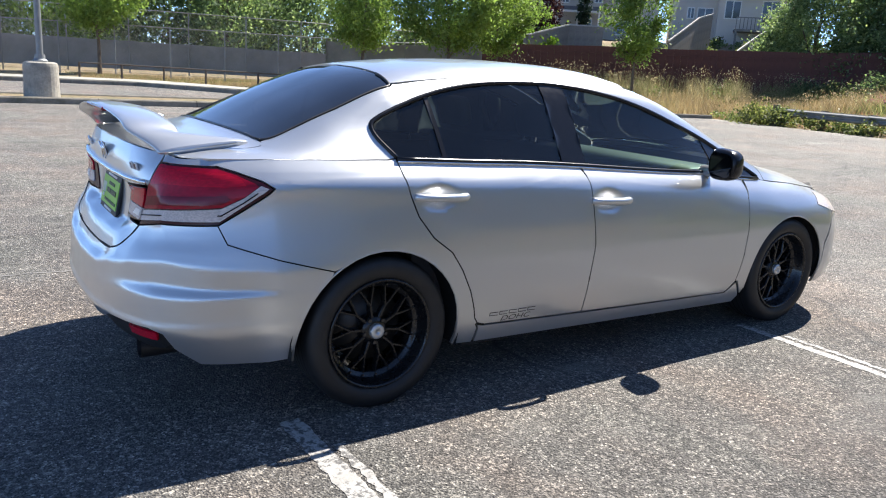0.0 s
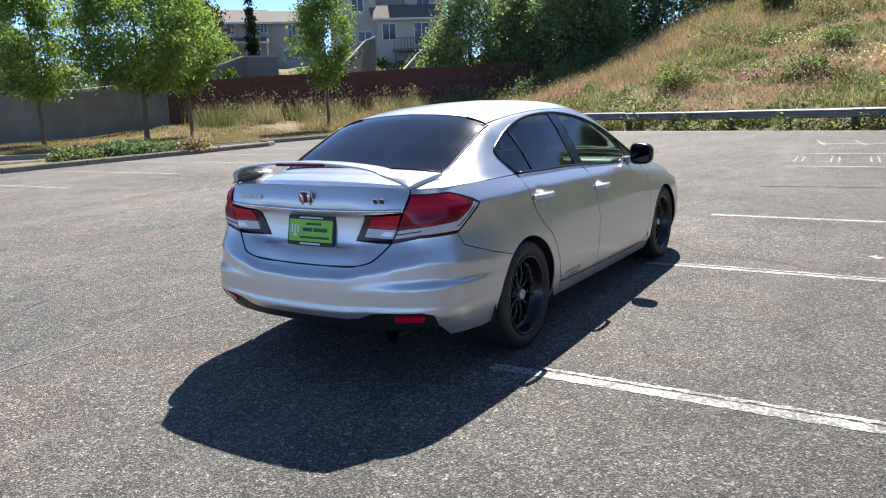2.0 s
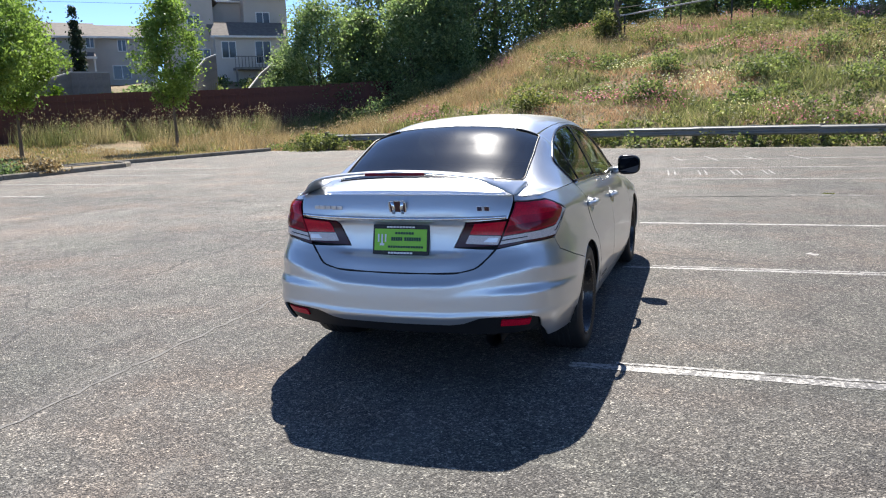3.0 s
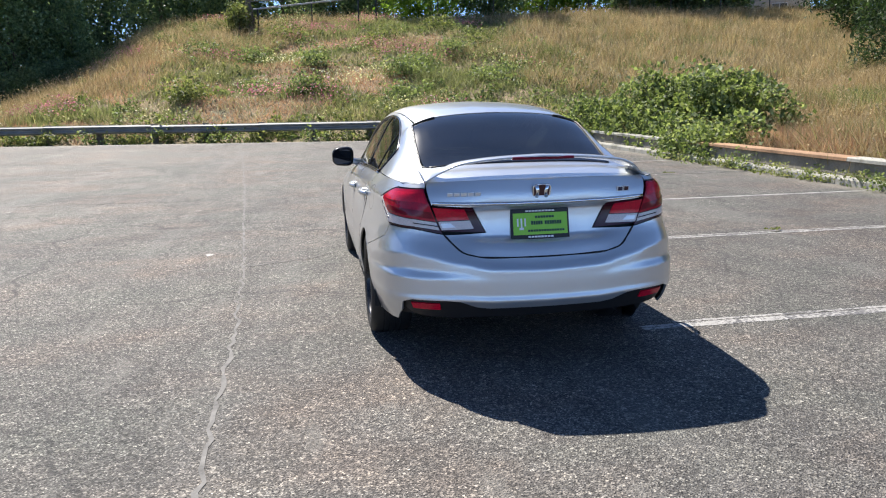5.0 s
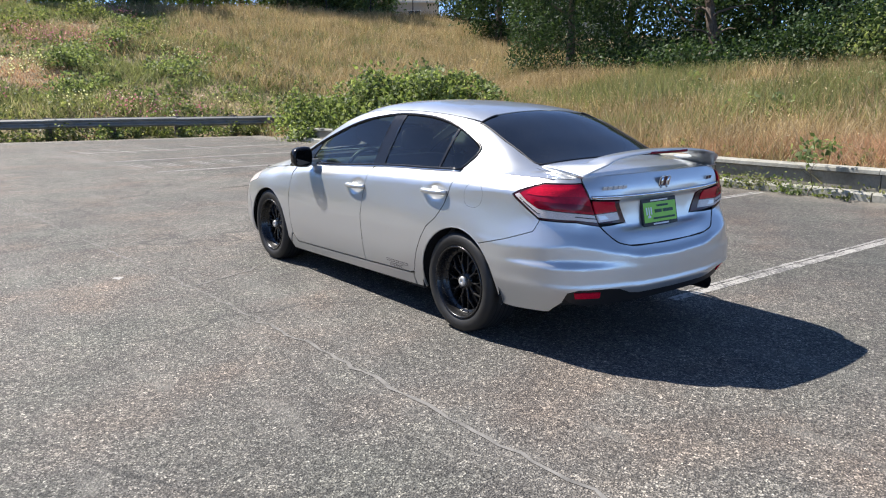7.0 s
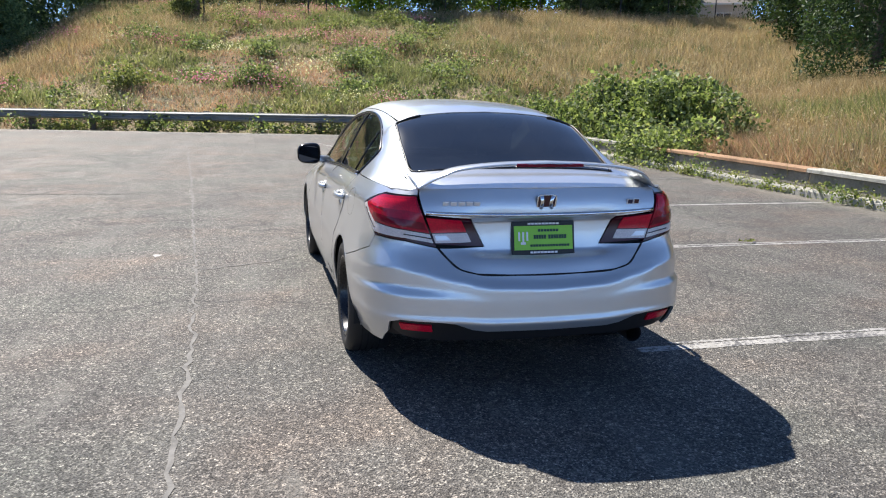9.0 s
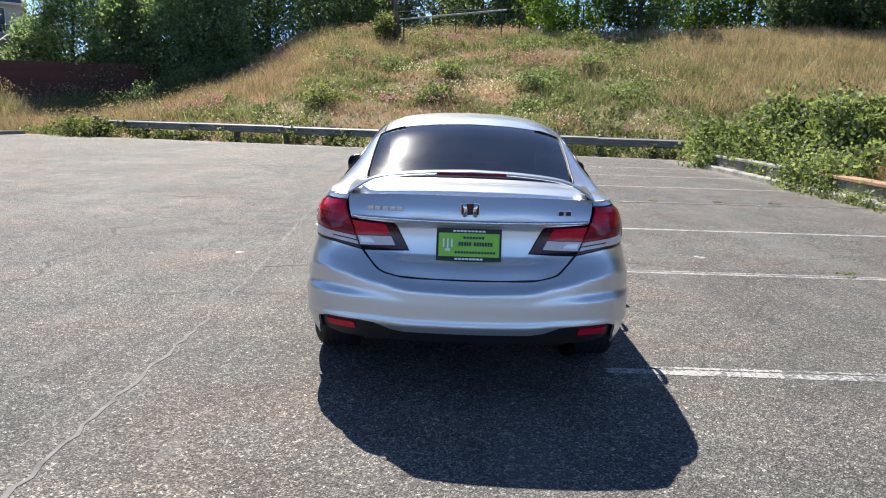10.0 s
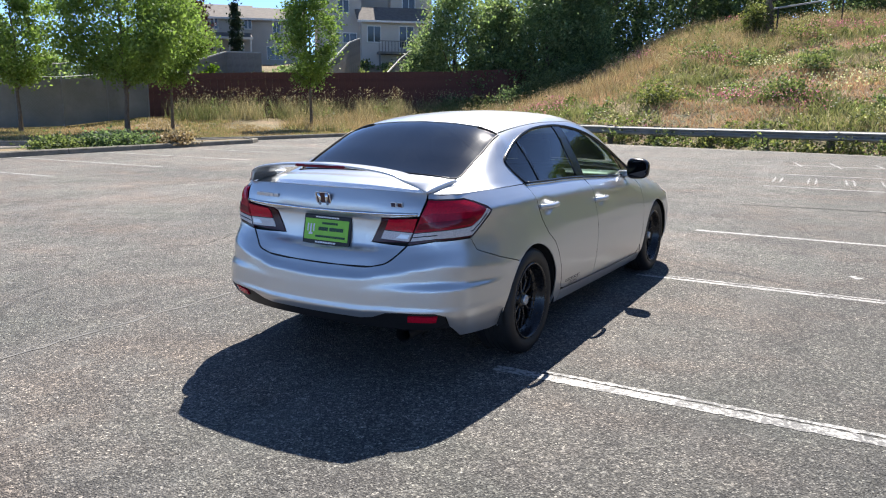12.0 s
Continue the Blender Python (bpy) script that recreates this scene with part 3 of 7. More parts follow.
def crown_shape(r, h0, h1, peak=0.45, hollow=0.35):
    """Clump centres of a crown between h0 and h1, widest at peak."""
    def f(g, n):
        t = g.random(n)
        w = np.where(t < peak, np.sqrt(np.clip(t / peak, 0.05, 1)), np.sqrt(np.clip((1 - t) / (1 - peak), 0.02, 1)))
        ang = g.random(n) * 2 * np.pi
        bulge = 1 + 0.22 * np.sin(3 * ang + 5 * t) + 0.16 * np.sin(5 * ang - 9 * t)
        rad = r * w * bulge * np.sqrt(hollow + (1 - hollow) * g.random(n))
        return np.stack([np.cos(ang) * rad, np.sin(ang) * rad, h0 + (h1 - h0) * t], 1)
    return f


def trunk_mesh(h, r, limbs, seed, lean=(0, 0), reach=1.0, start=0.35):
    g = rng(seed)
    bm = bmesh.new()
    n = 7
    pts = [(lean[0] * (k / n) ** 1.3 + g.normal(0, 0.03) * (k > 0), lean[1] * (k / n) ** 1.3 + g.normal(0, 0.03) * (k > 0), h * k / n - 0.1) for k in range(n + 1)]
    tube(bm, pts, [r * (1.25 if k == 0 else 1) * (1 - 0.8 * k / n) for k in range(n + 1)], 9)
    for k in range(limbs):
        f = start + (0.92 - start) * k / max(1, limbs - 1)
        i = min(n - 1, int(f * n))
        q = f * n - i
        base = Vector(pts[i]).lerp(Vector(pts[i + 1]), q)
        a = k * 2.4 + g.random()
        l = reach * (1.1 - 0.6 * f) * (0.7 + 0.5 * g.random())
        tip = base + Vector((math.cos(a) * l, math.sin(a) * l, l * (0.7 + 0.4 * g.random())))
        mid = base.lerp(tip, 0.5) + Vector((0, 0, -0.08 * l))
        rr = r * (1 - 0.8 * f) * 0.6
        tube(bm, [base, mid, tip], [rr, rr * 0.6, rr * 0.2], 5)
    return bm


def tree(name, x, y, h, r, h0, leaf, label, group="", clumps=140, per=38, size=0.11, spread=0.34, trunk=0.09, seed=1, peak=0.4, bark=None, limbs=9, category="tree", sink=0.0, hollow=0.35):
    z = float(height(x, y)) - 0.06 - sink
    t = thing(name, (x, y, z), label, category, group)
    part("trunk", trunk_mesh(h * 0.82, trunk, limbs, seed, reach=r * 0.85, start=max(0.25, h0 / h)), bark or BARK, t)
    g = rng(seed + 500)
    p, _ = clumped(g, clumps, per, crown_shape(r, h0, h, peak, hollow), spread)
    v, f = leaves(p, size, seed + 900)
    attach("crown", mesh_np("crown", v, f), leaf, t)
    return t


def shrub(name, x, y, rx, ry, h, leaf, label, group="", n=2600, size=0.06, seed=1, category="shrub", stems=True, z=None, spread=0.16, per=26):
    z = float(height(x, y)) - 0.04 if z is None else z
    t = thing(name, (x, y, z), label, category, group)
    g = rng(seed)

    def dome(gg, m):
        a, q = gg.random(m) * 2 * np.pi, np.sqrt(gg.random(m))
        edge = 1 + 0.2 * np.sin(3 * a + seed) + 0.14 * np.sin(7 * a + 2 * seed)
        top = h * np.sqrt(np.clip(1 - q * q * 0.96, 0, 1)) * (0.75 + 0.35 * np.sin(4.1 * a + seed) * q + 0.25 * gg.random(m))
        return np.stack([np.cos(a) * q * rx * edge, np.sin(a) * q * ry * edge, top * (0.35 + 0.65 * np.sqrt(gg.random(m)))], 1)
    p, c = clumped(g, max(8, n // per), per, dome, spread)
    p[:, 2] = np.maximum(p[:, 2], 0.03)
    v, f = leaves(p, size, seed + 3, 0.5, 0.7)
    attach("foliage", mesh_np("foliage", v, f), leaf, t)
    if stems:
        bm = bmesh.new()
        for k in range(min(16, len(c))):
            q = c[k]
            tube(bm, [(q[0] * 0.25, q[1] * 0.25, -0.05), (q[0] * 0.6, q[1] * 0.6, q[2] * 0.6), tuple(q)], [0.02, 0.014, 0.006], 5)
        part("stems", bm, POST_WOOD, t)
    return t


def blades(xy, z, lo, hi, width, seed, lean=0.35, per=6, spread=0.12):
    """Tufts of grass: per thin triangles at every place."""
    g = rng(seed)
    n = len(xy)
    b = np.repeat(np.column_stack([xy, z]), per, 0)
    m = n * per
    b[:, :2] += g.normal(size=(m, 2)) * spread
    hgt = lo + (hi - lo) * g.random(m)
    a = g.random(m) * 2 * np.pi
    w = width * (0.5 + g.random(m))
    dx, dy = np.cos(a) * w, np.sin(a) * w
    tip = b + np.stack([g.normal(0, lean, m) * hgt, g.normal(0, lean, m) * hgt, hgt], 1)
    v = np.stack([b + np.stack([dx, dy, 0 * dx], 1), b - np.stack([dx, dy, 0 * dx], 1), tip], 1).reshape(-1, 3)
    i = np.arange(m)[:, None] * 3
    return v, np.concatenate([i, i + 1, i + 2], 1)


def scatter(n, x0, x1, y0, y1, keep, seed):
    g = rng(seed)
    p = np.column_stack([x0 + (x1 - x0) * g.random(n), y0 + (y1 - y0) * g.random(n)])
    return p[keep(p[:, 0], p[:, 1], g)]


def patch_noise(x, y, k, seed):
    return np.sin(x * k + seed) * np.cos(y * k * 1.3 + seed * 1.7) + 0.6 * np.sin(x * k * 2.3 - y * k * 1.9 + seed * 2.1)


def on_hill(x, y):
    return x > front_edge(y) + 0.9


def on_bank(x, y):
    return (y < -7.55) & (x < front_edge(-8) + 1) & (x > -16)


def meadow(name, xy, mat_, label, lo, hi, width, per, seed, spread=0.16, lean=0.3):
    v, f = blades(xy, height(xy[:, 0], xy[:, 1]) - 0.08, lo, hi, width, seed, lean, per, spread)
    tagged(attach(name, mesh_np(name, v, f), mat_), label, "grass", kind="stuff")


def bare(x, y):
    """Patches of low reddish ground between the clumps of the hill."""
    flank = (y > 8.5) & (y < 20) & (x < 38) & (patch_noise(x, y, 0.4, 2) > -0.55)
    streak = (np.sin(0.95 * x + 0.22 * y + 1.3 * np.sin(0.37 * y)) + 0.5 * patch_noise(x, y, 0.7, 4) > 0.62) & (y > -3) & (y < 18) & (x < 45)
    return ((patch_noise(x, y, 0.26, 9) > 0.5) & (y > -7) & (x < 47)) | flank | streak


def weed_clumps(name, n, area, keep, mat_, label, size, seed, r=(0.25, 0.8), h=(0.2, 0.7), per=60):
    """Broad-leaved weeds as uneven low mounds of small leaves."""
    c = scatter(n, *area, keep, seed)
    g = rng(seed + 1)
    m = len(c)
    rad = r[0] + (r[1] - r[0]) * g.random(m) ** 2
    top = h[0] + (h[1] - h[0]) * g.random(m)
    a, q = g.random((m, per)) * 2 * np.pi, np.sqrt(g.random((m, per)))
    x = c[:, :1] + np.cos(a) * q * rad[:, None] * (1 + 0.4 * np.sin(3 * a + c[:, :1]))
    y = c[:, 1:] + np.sin(a) * q * rad[:, None] * (1 + 0.4 * np.sin(2 * a + c[:, 1:]))
    z = height(x, y) - 0.05 + top[:, None] * (1 - 0.8 * q * q) * (0.25 + 0.85 * g.random((m, per)))
    v, f = leaves(np.stack([x, y, z], -1).reshape(-1, 3), size, seed + 2, 0.6, 0.6)
    tagged(attach(name, mesh_np(name, v, f), mat_), label, "weeds", kind="stuff")


def seed_heads(name, xy, mat_, label, lo, hi, size, seed):
    g = rng(seed)
    c = np.column_stack([xy, height(xy[:, 0], xy[:, 1]) + lo + (hi - lo) * g.random(len(xy))])
    c = np.repeat(c, 3, 0) + g.normal(size=(len(c) * 3, 3)) * np.array([0.10, 0.10, 0.08])
    v, f = leaves(c, size, seed, 0.5, 0.32)
    tagged(attach(name, mesh_np(name, v, f), mat_), label, "grass", kind="stuff")


def build_meadow():
    p = scatter(36000, 21, 58, -34, 27, lambda x, y, g: on_hill(x, y) & ~(bare(x, y) & (g.random(len(x)) < 0.8)), 1)
    meadow("meadow_grass", p, GRASS, "mixed olive and straw meadow grass on the hill", 0.12, 0.42, 0.02, 7, 2, 0.2, 0.5)
    dry = lambda x, y, g: on_hill(x, y) & ((patch_noise(x, y, 0.21, 3) > 0.75) | (x > 46 - 1.2 * (y + 2)) | (y < -8.5 - 0.12 * (x - 22) + 1.5 * np.sin(x * 0.7))) & (g.random(len(x)) < 0.75)
    p = scatter(34000, 21, 60, -40, 27, dry, 3)
    meadow("dry_grass", p, GRASS_TAN, "tall dry straw-coloured grass covering the bank", 0.3, 0.8, 0.014, 8, 4, 0.18, 0.45)
    seed_heads("dry_seed_heads", p[::2], SEED_HEAD, "pale feathery seed heads of the dry grass", 0.4, 0.85, 0.036, 81)
    p = scatter(30000, 22, 50, -8, 24, lambda x, y, g: on_hill(x, y) & bare(x, y), 5)
    meadow("seeding_grass", p, GRASS_PINK, "patches of low reddish seeding grass on the hill", 0.05, 0.2, 0.014, 8, 6, 0.18, 0.6)
    p = scatter(30000, 22, 56, -12, 24, lambda x, y, g: on_hill(x, y) & (patch_noise(x, y, 0.33, 21) + 0.5 * patch_noise(x, y, 1.1, 5) > 0.35) & ~(bare(x, y) & (g.random(len(x)) < 0.85)), 7)
    meadow("green_weeds", p, GRASS_GREEN, "patches of green weeds among the meadow grass", 0.15, 0.5, 0.02, 7, 8, 0.2, 0.6)
    hill = (21.5, 52, -12, 22)
    weed_clumps("hill_weeds", 560, hill, lambda x, y, g: on_hill(x, y) & ~bare(x, y), LEAF_WEED, "clumps of dark broad-leaved weeds on the hill", 0.07, 83)
    weed_clumps("pale_weeds", 760, hill, lambda x, y, g: on_hill(x, y) & ~bare(x, y), LEAF_IVY, "clumps of yellow-green weeds on the hill", 0.06, 86, (0.25, 0.7), (0.15, 0.5), 50)
    weed_clumps("slope_foot_weeds", 190, (21.5, 27, -9, 19), lambda x, y, g: (x > front_edge(y) + 0.8) & (x < front_edge(y) + 2.6), LEAF_IVY, "leafy weeds behind the guardrail", 0.055, 89, (0.3, 0.8), (0.3, 0.75), 60)
    p = scatter(38000, -14, 30, -34, -7.5, lambda x, y, g: on_bank(x, y) & ~((patch_noise(x, y, 0.45, 14) > 0.7) & (g.random(len(x)) < 0.7)) & ~((y < -13) & (x < 15) & (g.random(len(x)) < 0.6)), 9)
    meadow("bank_grass", p, GRASS_TAN, "waist-high dry grass on the bank behind the barrier", 0.2, 0.7, 0.011, 8, 10, 0.2, 0.5)
    seed_heads("bank_seed_heads", p[::3], SEED_HEAD, "pale feathery seed heads over the bank", 0.3, 0.75, 0.028, 92)
    p = scatter(7500, -10, 14, -10.4, -8.0, lambda x, y, g: on_bank(x, y) & (patch_noise(x, y, 0.6, 8) > -0.5), 109)
    meadow("bank_seeding_grass", p, GRASS_PINK, "low reddish seeding grass behind the barrier", 0.2, 0.5, 0.009, 6, 110, 0.2, 0.6)
    fresh = lambda x, y, g: on_bank(x, y) & (((y < -12.5) & (y > -25) & (x < 14 + 0.3 * y + 6) & (patch_noise(x, y, 0.4, 4) > -0.7)) | (patch_noise(x, y, 0.5, 4) > 0.95))
    p = scatter(22000, -14, 24, -30, -8, fresh, 11)
    meadow("bank_green_grass", p, GRASS_GREEN, "patches of fresh green grass on the bank", 0.3, 0.75, 0.013, 8, 12, 0.2, 0.45)
    weed_clumps("bank_weeds", 170, (-12, 20, -28, -8), fresh, LEAF_WEED, "leafy green weeds on the shaded bank", 0.06, 95, (0.3, 0.9), (0.3, 0.8), 60)
    weed_clumps("bank_foot_weeds", 70, (-10, 18, -8.6, -7.6), lambda x, y, g: on_bank(x, y), LEAF_IVY, "yellow-green weeds behind the barrier", 0.045, 98, (0.2, 0.55), (0.15, 0.5), 50)
    kerb = lambda x: np.interp(x, [-6, 5.4, 11, 17.6, 25.8, 60], [30.5, 28.6, 21.5, 18.7, 17.4, 12.0]) + 0.3
    verge = lambda x, y, g: (y > kerb(x)) & (x + y < 66) & (x + y > 40.5 - 12 * (x > 13)) & ~on_hill(x, y - 3.0)
    p = scatter(26000, 5, 46, 17.5, 44, verge, 13)
    meadow("verge_grass", p, GRASS_TAN, "mown dry yellow grass between kerb and fence", 0.05, 0.18, 0.02, 6, 14)
    p = scatter(26000, 5, 46, 17.5, 44, lambda x, y, g: verge(x, y, g) & (patch_noise(x, y, 0.5, 6) > -0.1), 113)
    meadow("verge_green_grass", p, GRASS_GREEN, "patches of mown green grass on the verge", 0.05, 0.16, 0.02, 6, 114)
    weed_clumps("garden_weeds", 420, (26, 62, 14, 44), lambda x, y, g: (x + y > 68) & (x + y < 96) & (x - y < 30), LEAF_WEED, "rough dark planting on the garden slope", 0.13, 107, (0.5, 1.5), (0.2, 0.9), 60)
    belt = lambda x, y, g: (x + y > 59.5) & (x + y < 64.8) & (x - y < 24) & (x - y > -6.5) & (patch_noise(x, y, 0.9, 2) > -0.95 + 0.9 * g.random(len(x)))
    p = scatter(18000, 20, 48, 12, 38, belt, 15)
    meadow("tall_weeds", p, GRASS, "tall bleached weeds in front of the wooden fence", 0.4, 1.5, 0.013, 7, 16, 0.3, 0.3)
    seed_heads("weed_plumes", p[::2], SEED_HEAD, "bleached plumes above the weeds by the fence", 0.6, 1.75, 0.05, 101)
    weed_clumps("belt_weeds", 400, (20, 48, 12, 38), belt, LEAF_WEED, "dark green weeds below the wooden fence", 0.07, 104, (0.4, 1.1), (0.4, 1.3), 90)
    # flowers
    for name, mat_, n, key, thr, text, s in (("pink_wildflowers", PETAL_PINK, 15000, 33, 0.80, "drifts of mauve-pink wildflowers in the meadow", 0.036), ("white_wildflowers", PETAL_WHITE, 6000, 51, 0.9, "scattered white wildflower heads in the meadow", 0.03)):
        p = scatter(n, 23, 54, -10, 16, lambda x, y, g: on_hill(x, y) & (patch_noise(x, y, 0.42, key) > thr), key)
        g = rng(key)
        c = np.column_stack([p, height(p[:, 0], p[:, 1]) + 0.15 + 0.35 * g.random(len(p))])
        c = np.repeat(c, 3, 0) + g.normal(size=(len(c) * 3, 3)) * 0.10
        v, f = leaves(c, s, key, 0.9, 0.9)
        tagged(attach(name, mesh_np(name, v, f), mat_), text, "wildflowers", kind="stuff")
    for name, mat_, spots, text, s in (("pink_flower_drift", PETAL_PINK, ((44.5, -0.8, 1.1), (48.4, -2.8, 1.2), (39.0, -2.2, 0.8), (28.5, 3.4, 0.5), (46.2, 1.6, 0.9)), "dense drifts of mauve flowers near the crest", 0.042), ("white_flower_clump", PETAL_WHITE, ((30.0, -0.6, 0.9), (31.2, -1.6, 0.6), (34.6, 2.2, 0.6)), "clump of tall white flowers on the hill", 0.036)):
        g = rng(len(name))
        c = np.concatenate([g.normal(0, 1, (130, 3)) * np.array([0.6 * r, r, 0.0]) + np.array([x, y, 0.0]) for x, y, r in spots])
        c[:, 2] = height(c[:, 0], c[:, 1]) + 0.25 + 0.4 * g.random(len(c))
        v, f = leaves(c, s, 64, 0.9, 0.9)
        tagged(attach(name, mesh_np(name, v, f), mat_), text, "wildflowers", kind="stuff")
    p = scatter(420, 22, 27, -8, 17, lambda x, y, g: (x > front_edge(y) + 1.0) & (x < front_edge(y) + 3), 60)
    g = rng(61)
    c = np.column_stack([p, height(p[:, 0], p[:, 1]) + 0.3 + 0.25 * g.random(len(p))])
    v, f = leaves(c, 0.032, 62, 0.9, 0.9)
    tagged(attach("verge_flowers", mesh_np("verge_flowers", v, f), PETAL_WHITE), "small cream flower heads above the guardrail", "wildflowers", kind="stuff")


build_meadow()


def build_verge_weeds():
    """Creepers that grow through the guardrail and along the barrier."""
    g = rng(77)
    y = 17.0
    k = 0
    while y > -8.0:
        w = 0.35 + 0.5 * g.random()
        x = float(front_edge(y)) + 0.35 + 0.5 * g.random()
        tall = 0.25 + 0.45 * g.random() * (1.2 if y > 4 else 0.7)
        shrub("weed_clump", x, y, 0.4 + 0.3 * g.random(), w, tall, LEAF_IVY if k % 3 else LEAF_BRAMBLE, "leafy green weeds growing through the guardrail", "rail weeds", 400, 0.05, 100 + k, "weeds", False, -0.02, 0.13)
        y -= w * 1.6
        k += 1
    for k in range(36):
        x = -9.0 + k * 0.56 + 0.4 * g.random()
        shrub("weed_clump", x, -6.85 - 0.12 * g.random(), 0.25 + 0.35 * g.random(), 0.13, 0.10 + 0.26 * g.random() ** 2, (LEAF_IVY, LEAF_BRAMBLE, GRASS_GREEN)[k % 3], "low green weeds along the barrier footing", "barrier weeds", 240, 0.026, 200 + k, "weeds", False, 0.0, 0.09)
    for k, (x, y) in enumerate(((2.5, -3.54), (8.25, -4.3), (8.3, -5.2), (8.2, -3.2))):
        shrub("crack_weed", x, y, 0.05, 0.09, 0.035, LEAF_IVY, "tiny dry weed tuft growing from an asphalt crack", "crack weeds", 60, 0.011, 300 + k, "weeds", False, 0.0, 0.018, 10)


build_verge_weeds()

thicket = shrub("bramble_bush", 14.6, -9.0, 3.2, 1.5, 2.0, LEAF_BRAMBLE, "large sunlit bramble thicket spilling over the barrier", "", 18000, 0.064, 41, "bush", True, -0.02, 0.22, 44)
low_thicket = shrub("bramble_bush", 17.6, -8.2, 2.2, 1.2, 1.25, LEAF_BRAMBLE, "lower bramble thicket beside the guardrail end", "", 12000, 0.055, 42, "bush", True, -0.02, 0.2, 40)
barrier_thicket = shrub("bramble_bush", 11.2, -7.5, 1.3, 0.7, 0.75, LEAF_BRAMBLE, "bramble shoots hanging over the stained barrier", "", 6000, 0.045, 43, "bush", True, -0.02, 0.18, 34)
shrub("bramble_mound", float(front_edge(14.9)) + 0.3, 14.9, 0.9, 1.1, 0.75, LEAF_IVY, "low leafy mound growing over the guardrail end", "", 2200, 0.05, 48, "bush", False, -0.02, 0.18)
tree("sapling", 1.8, -6.85, 0.85, 0.34, 0.52, LEAF_BRAMBLE, "thin leafy sapling growing at the barrier foot", "", 16, 9, 0.042, 0.07, 0.012, 44, 0.4, None, 6, "sapling")
shrub("low_juniper", 11.4, 18.0, 1.25, 0.5, 0.24, LEAF_DARK, "low dark green juniper in the kerbed island", "island shrubs", 5200, 0.05, 45, "shrub", True, 0.1)
shrub("low_juniper", 9.5, 18.1, 0.7, 0.4, 0.16, LEAF_WEED, "low dark green juniper in the kerbed island", "island shrubs", 2200, 0.05, 46, "shrub", True, 0.1)
shrub("dry_tuft", 13.1, 17.35, 0.5, 0.3, 0.36, GRASS_TAN, "tuft of dry pinkish grass in the kerbed island", "", 1400, 0.05, 47, "grass tuft", False, 0.08)
HILL_SHRUBS = ((36, -6.6, 0.9, 0.7), (38, -8.4, 0.8, 0.6), (30, -7.5, 1.2, 0.6), (39, 6.5, 1.0, 0.7), (29, 6.0, 0.7, 0.7), (33.5, -4.6, 1.1, 0.8), (31.5, -3.2, 0.7, 0.55), (40.5, -3.4, 1.2, 0.8),
               (35.0, 0.6, 0.8, 0.6), (29.4, 1.2, 0.9, 0.55), (43.0, 2.2, 1.1, 0.8), (37.6, 3.9, 0.8, 0.6), (27.6, -2.8, 0.7, 0.5), (44.5, -7.4, 1.2, 0.8))
for k, (x, y, r, h) in enumerate(HILL_SHRUBS):
    shrub("hill_shrub", x, y, r, r * (0.7 + 0.1 * (k % 4)), h, (LEAF_WEED, LEAF_IVY, LEAF_WEED)[k % 3], "rounded green weed clump in the hill meadow", "hill shrubs", 1200, 0.06, 400 + k, "shrub", False, None, 0.34)


def arching_shoots(bush, rx, ry, h, n, seed):
    """Long leafy bramble canes that arch out of a thicket."""
    g = rng(seed)
    for k in range(n):
        a = g.random() * 2 * math.pi
        q = 0.35 + 0.5 * g.random()
        x0, y0 = math.cos(a) * rx * q, math.sin(a) * ry * q
        l = 0.7 + 0.7 * g.random()
        z0 = h * math.sqrt(max(0.05, 1 - q * q)) * 0.8
        cane = catmull([(x0, y0, z0 - 0.3), (x0 + math.cos(a) * l * 0.3, y0 + math.sin(a) * l * 0.3, z0 + 0.35 * l), (x0 + math.cos(a) * l * 0.75, y0 + math.sin(a) * l * 0.6, z0 + 0.38 * l), (x0 + math.cos(a) * l, y0 + math.sin(a) * l * 0.8, z0 + 0.12 * l)], 5)
        bm = bmesh.new()
        tube(bm, [tuple(p) for p in cane], [0.010 - 0.007 * i / (len(cane) - 1) for i in range(len(cane))], 5)
        c = part("cane", bm, POST_WOOD, bush)
        pts = np.repeat(cane[3:], 7, 0) + g.normal(size=(7 * (len(cane) - 3), 3)) * 0.07
        v, f = leaves(pts, 0.055, seed + k, 0.5, 0.65)
        attach("cane_leaves", mesh_np("cane_leaves", v, f), LEAF_BRAMBLE, c)


arching_shoots(thicket, 3.2, 1.5, 2.0, 26, 810)
arching_shoots(low_thicket, 2.2, 1.2, 1.25, 12, 850)
arching_shoots(barrier_thicket, 1.3, 0.7, 0.75, 8, 880)

# street trees on the verge
tree("street_tree", 28.9, 24.9, 7.6, 1.75, 2.6, LEAF_STREET, "slim young street tree with bright green backlit leaves", "street trees", 120, 110, 0.08, 0.27, 0.09, 11, 0.42)
tree("street_tree", 18.9, 27.2, 8.0, 3.1, 2.5, LEAF_STREET, "broad dense street tree with green leaves near the island", "street trees", 310, 115, 0.08, 0.31, 0.12, 12, 0.4)
tree("street_tree", 24.0, 30.2, 7.4, 1.9, 2.5, LEAF_STREET, "young street tree with bright green backlit leaves", "street trees", 140, 110, 0.08, 0.28, 0.09, 13, 0.42)
tree("street_tree", 17.6, 33.2, 7.8, 2.2, 2.5, LEAF_STREET, "young street tree with bright green leaves before the field fence", "street trees", 150, 105, 0.085, 0.30, 0.10, 14, 0.4)
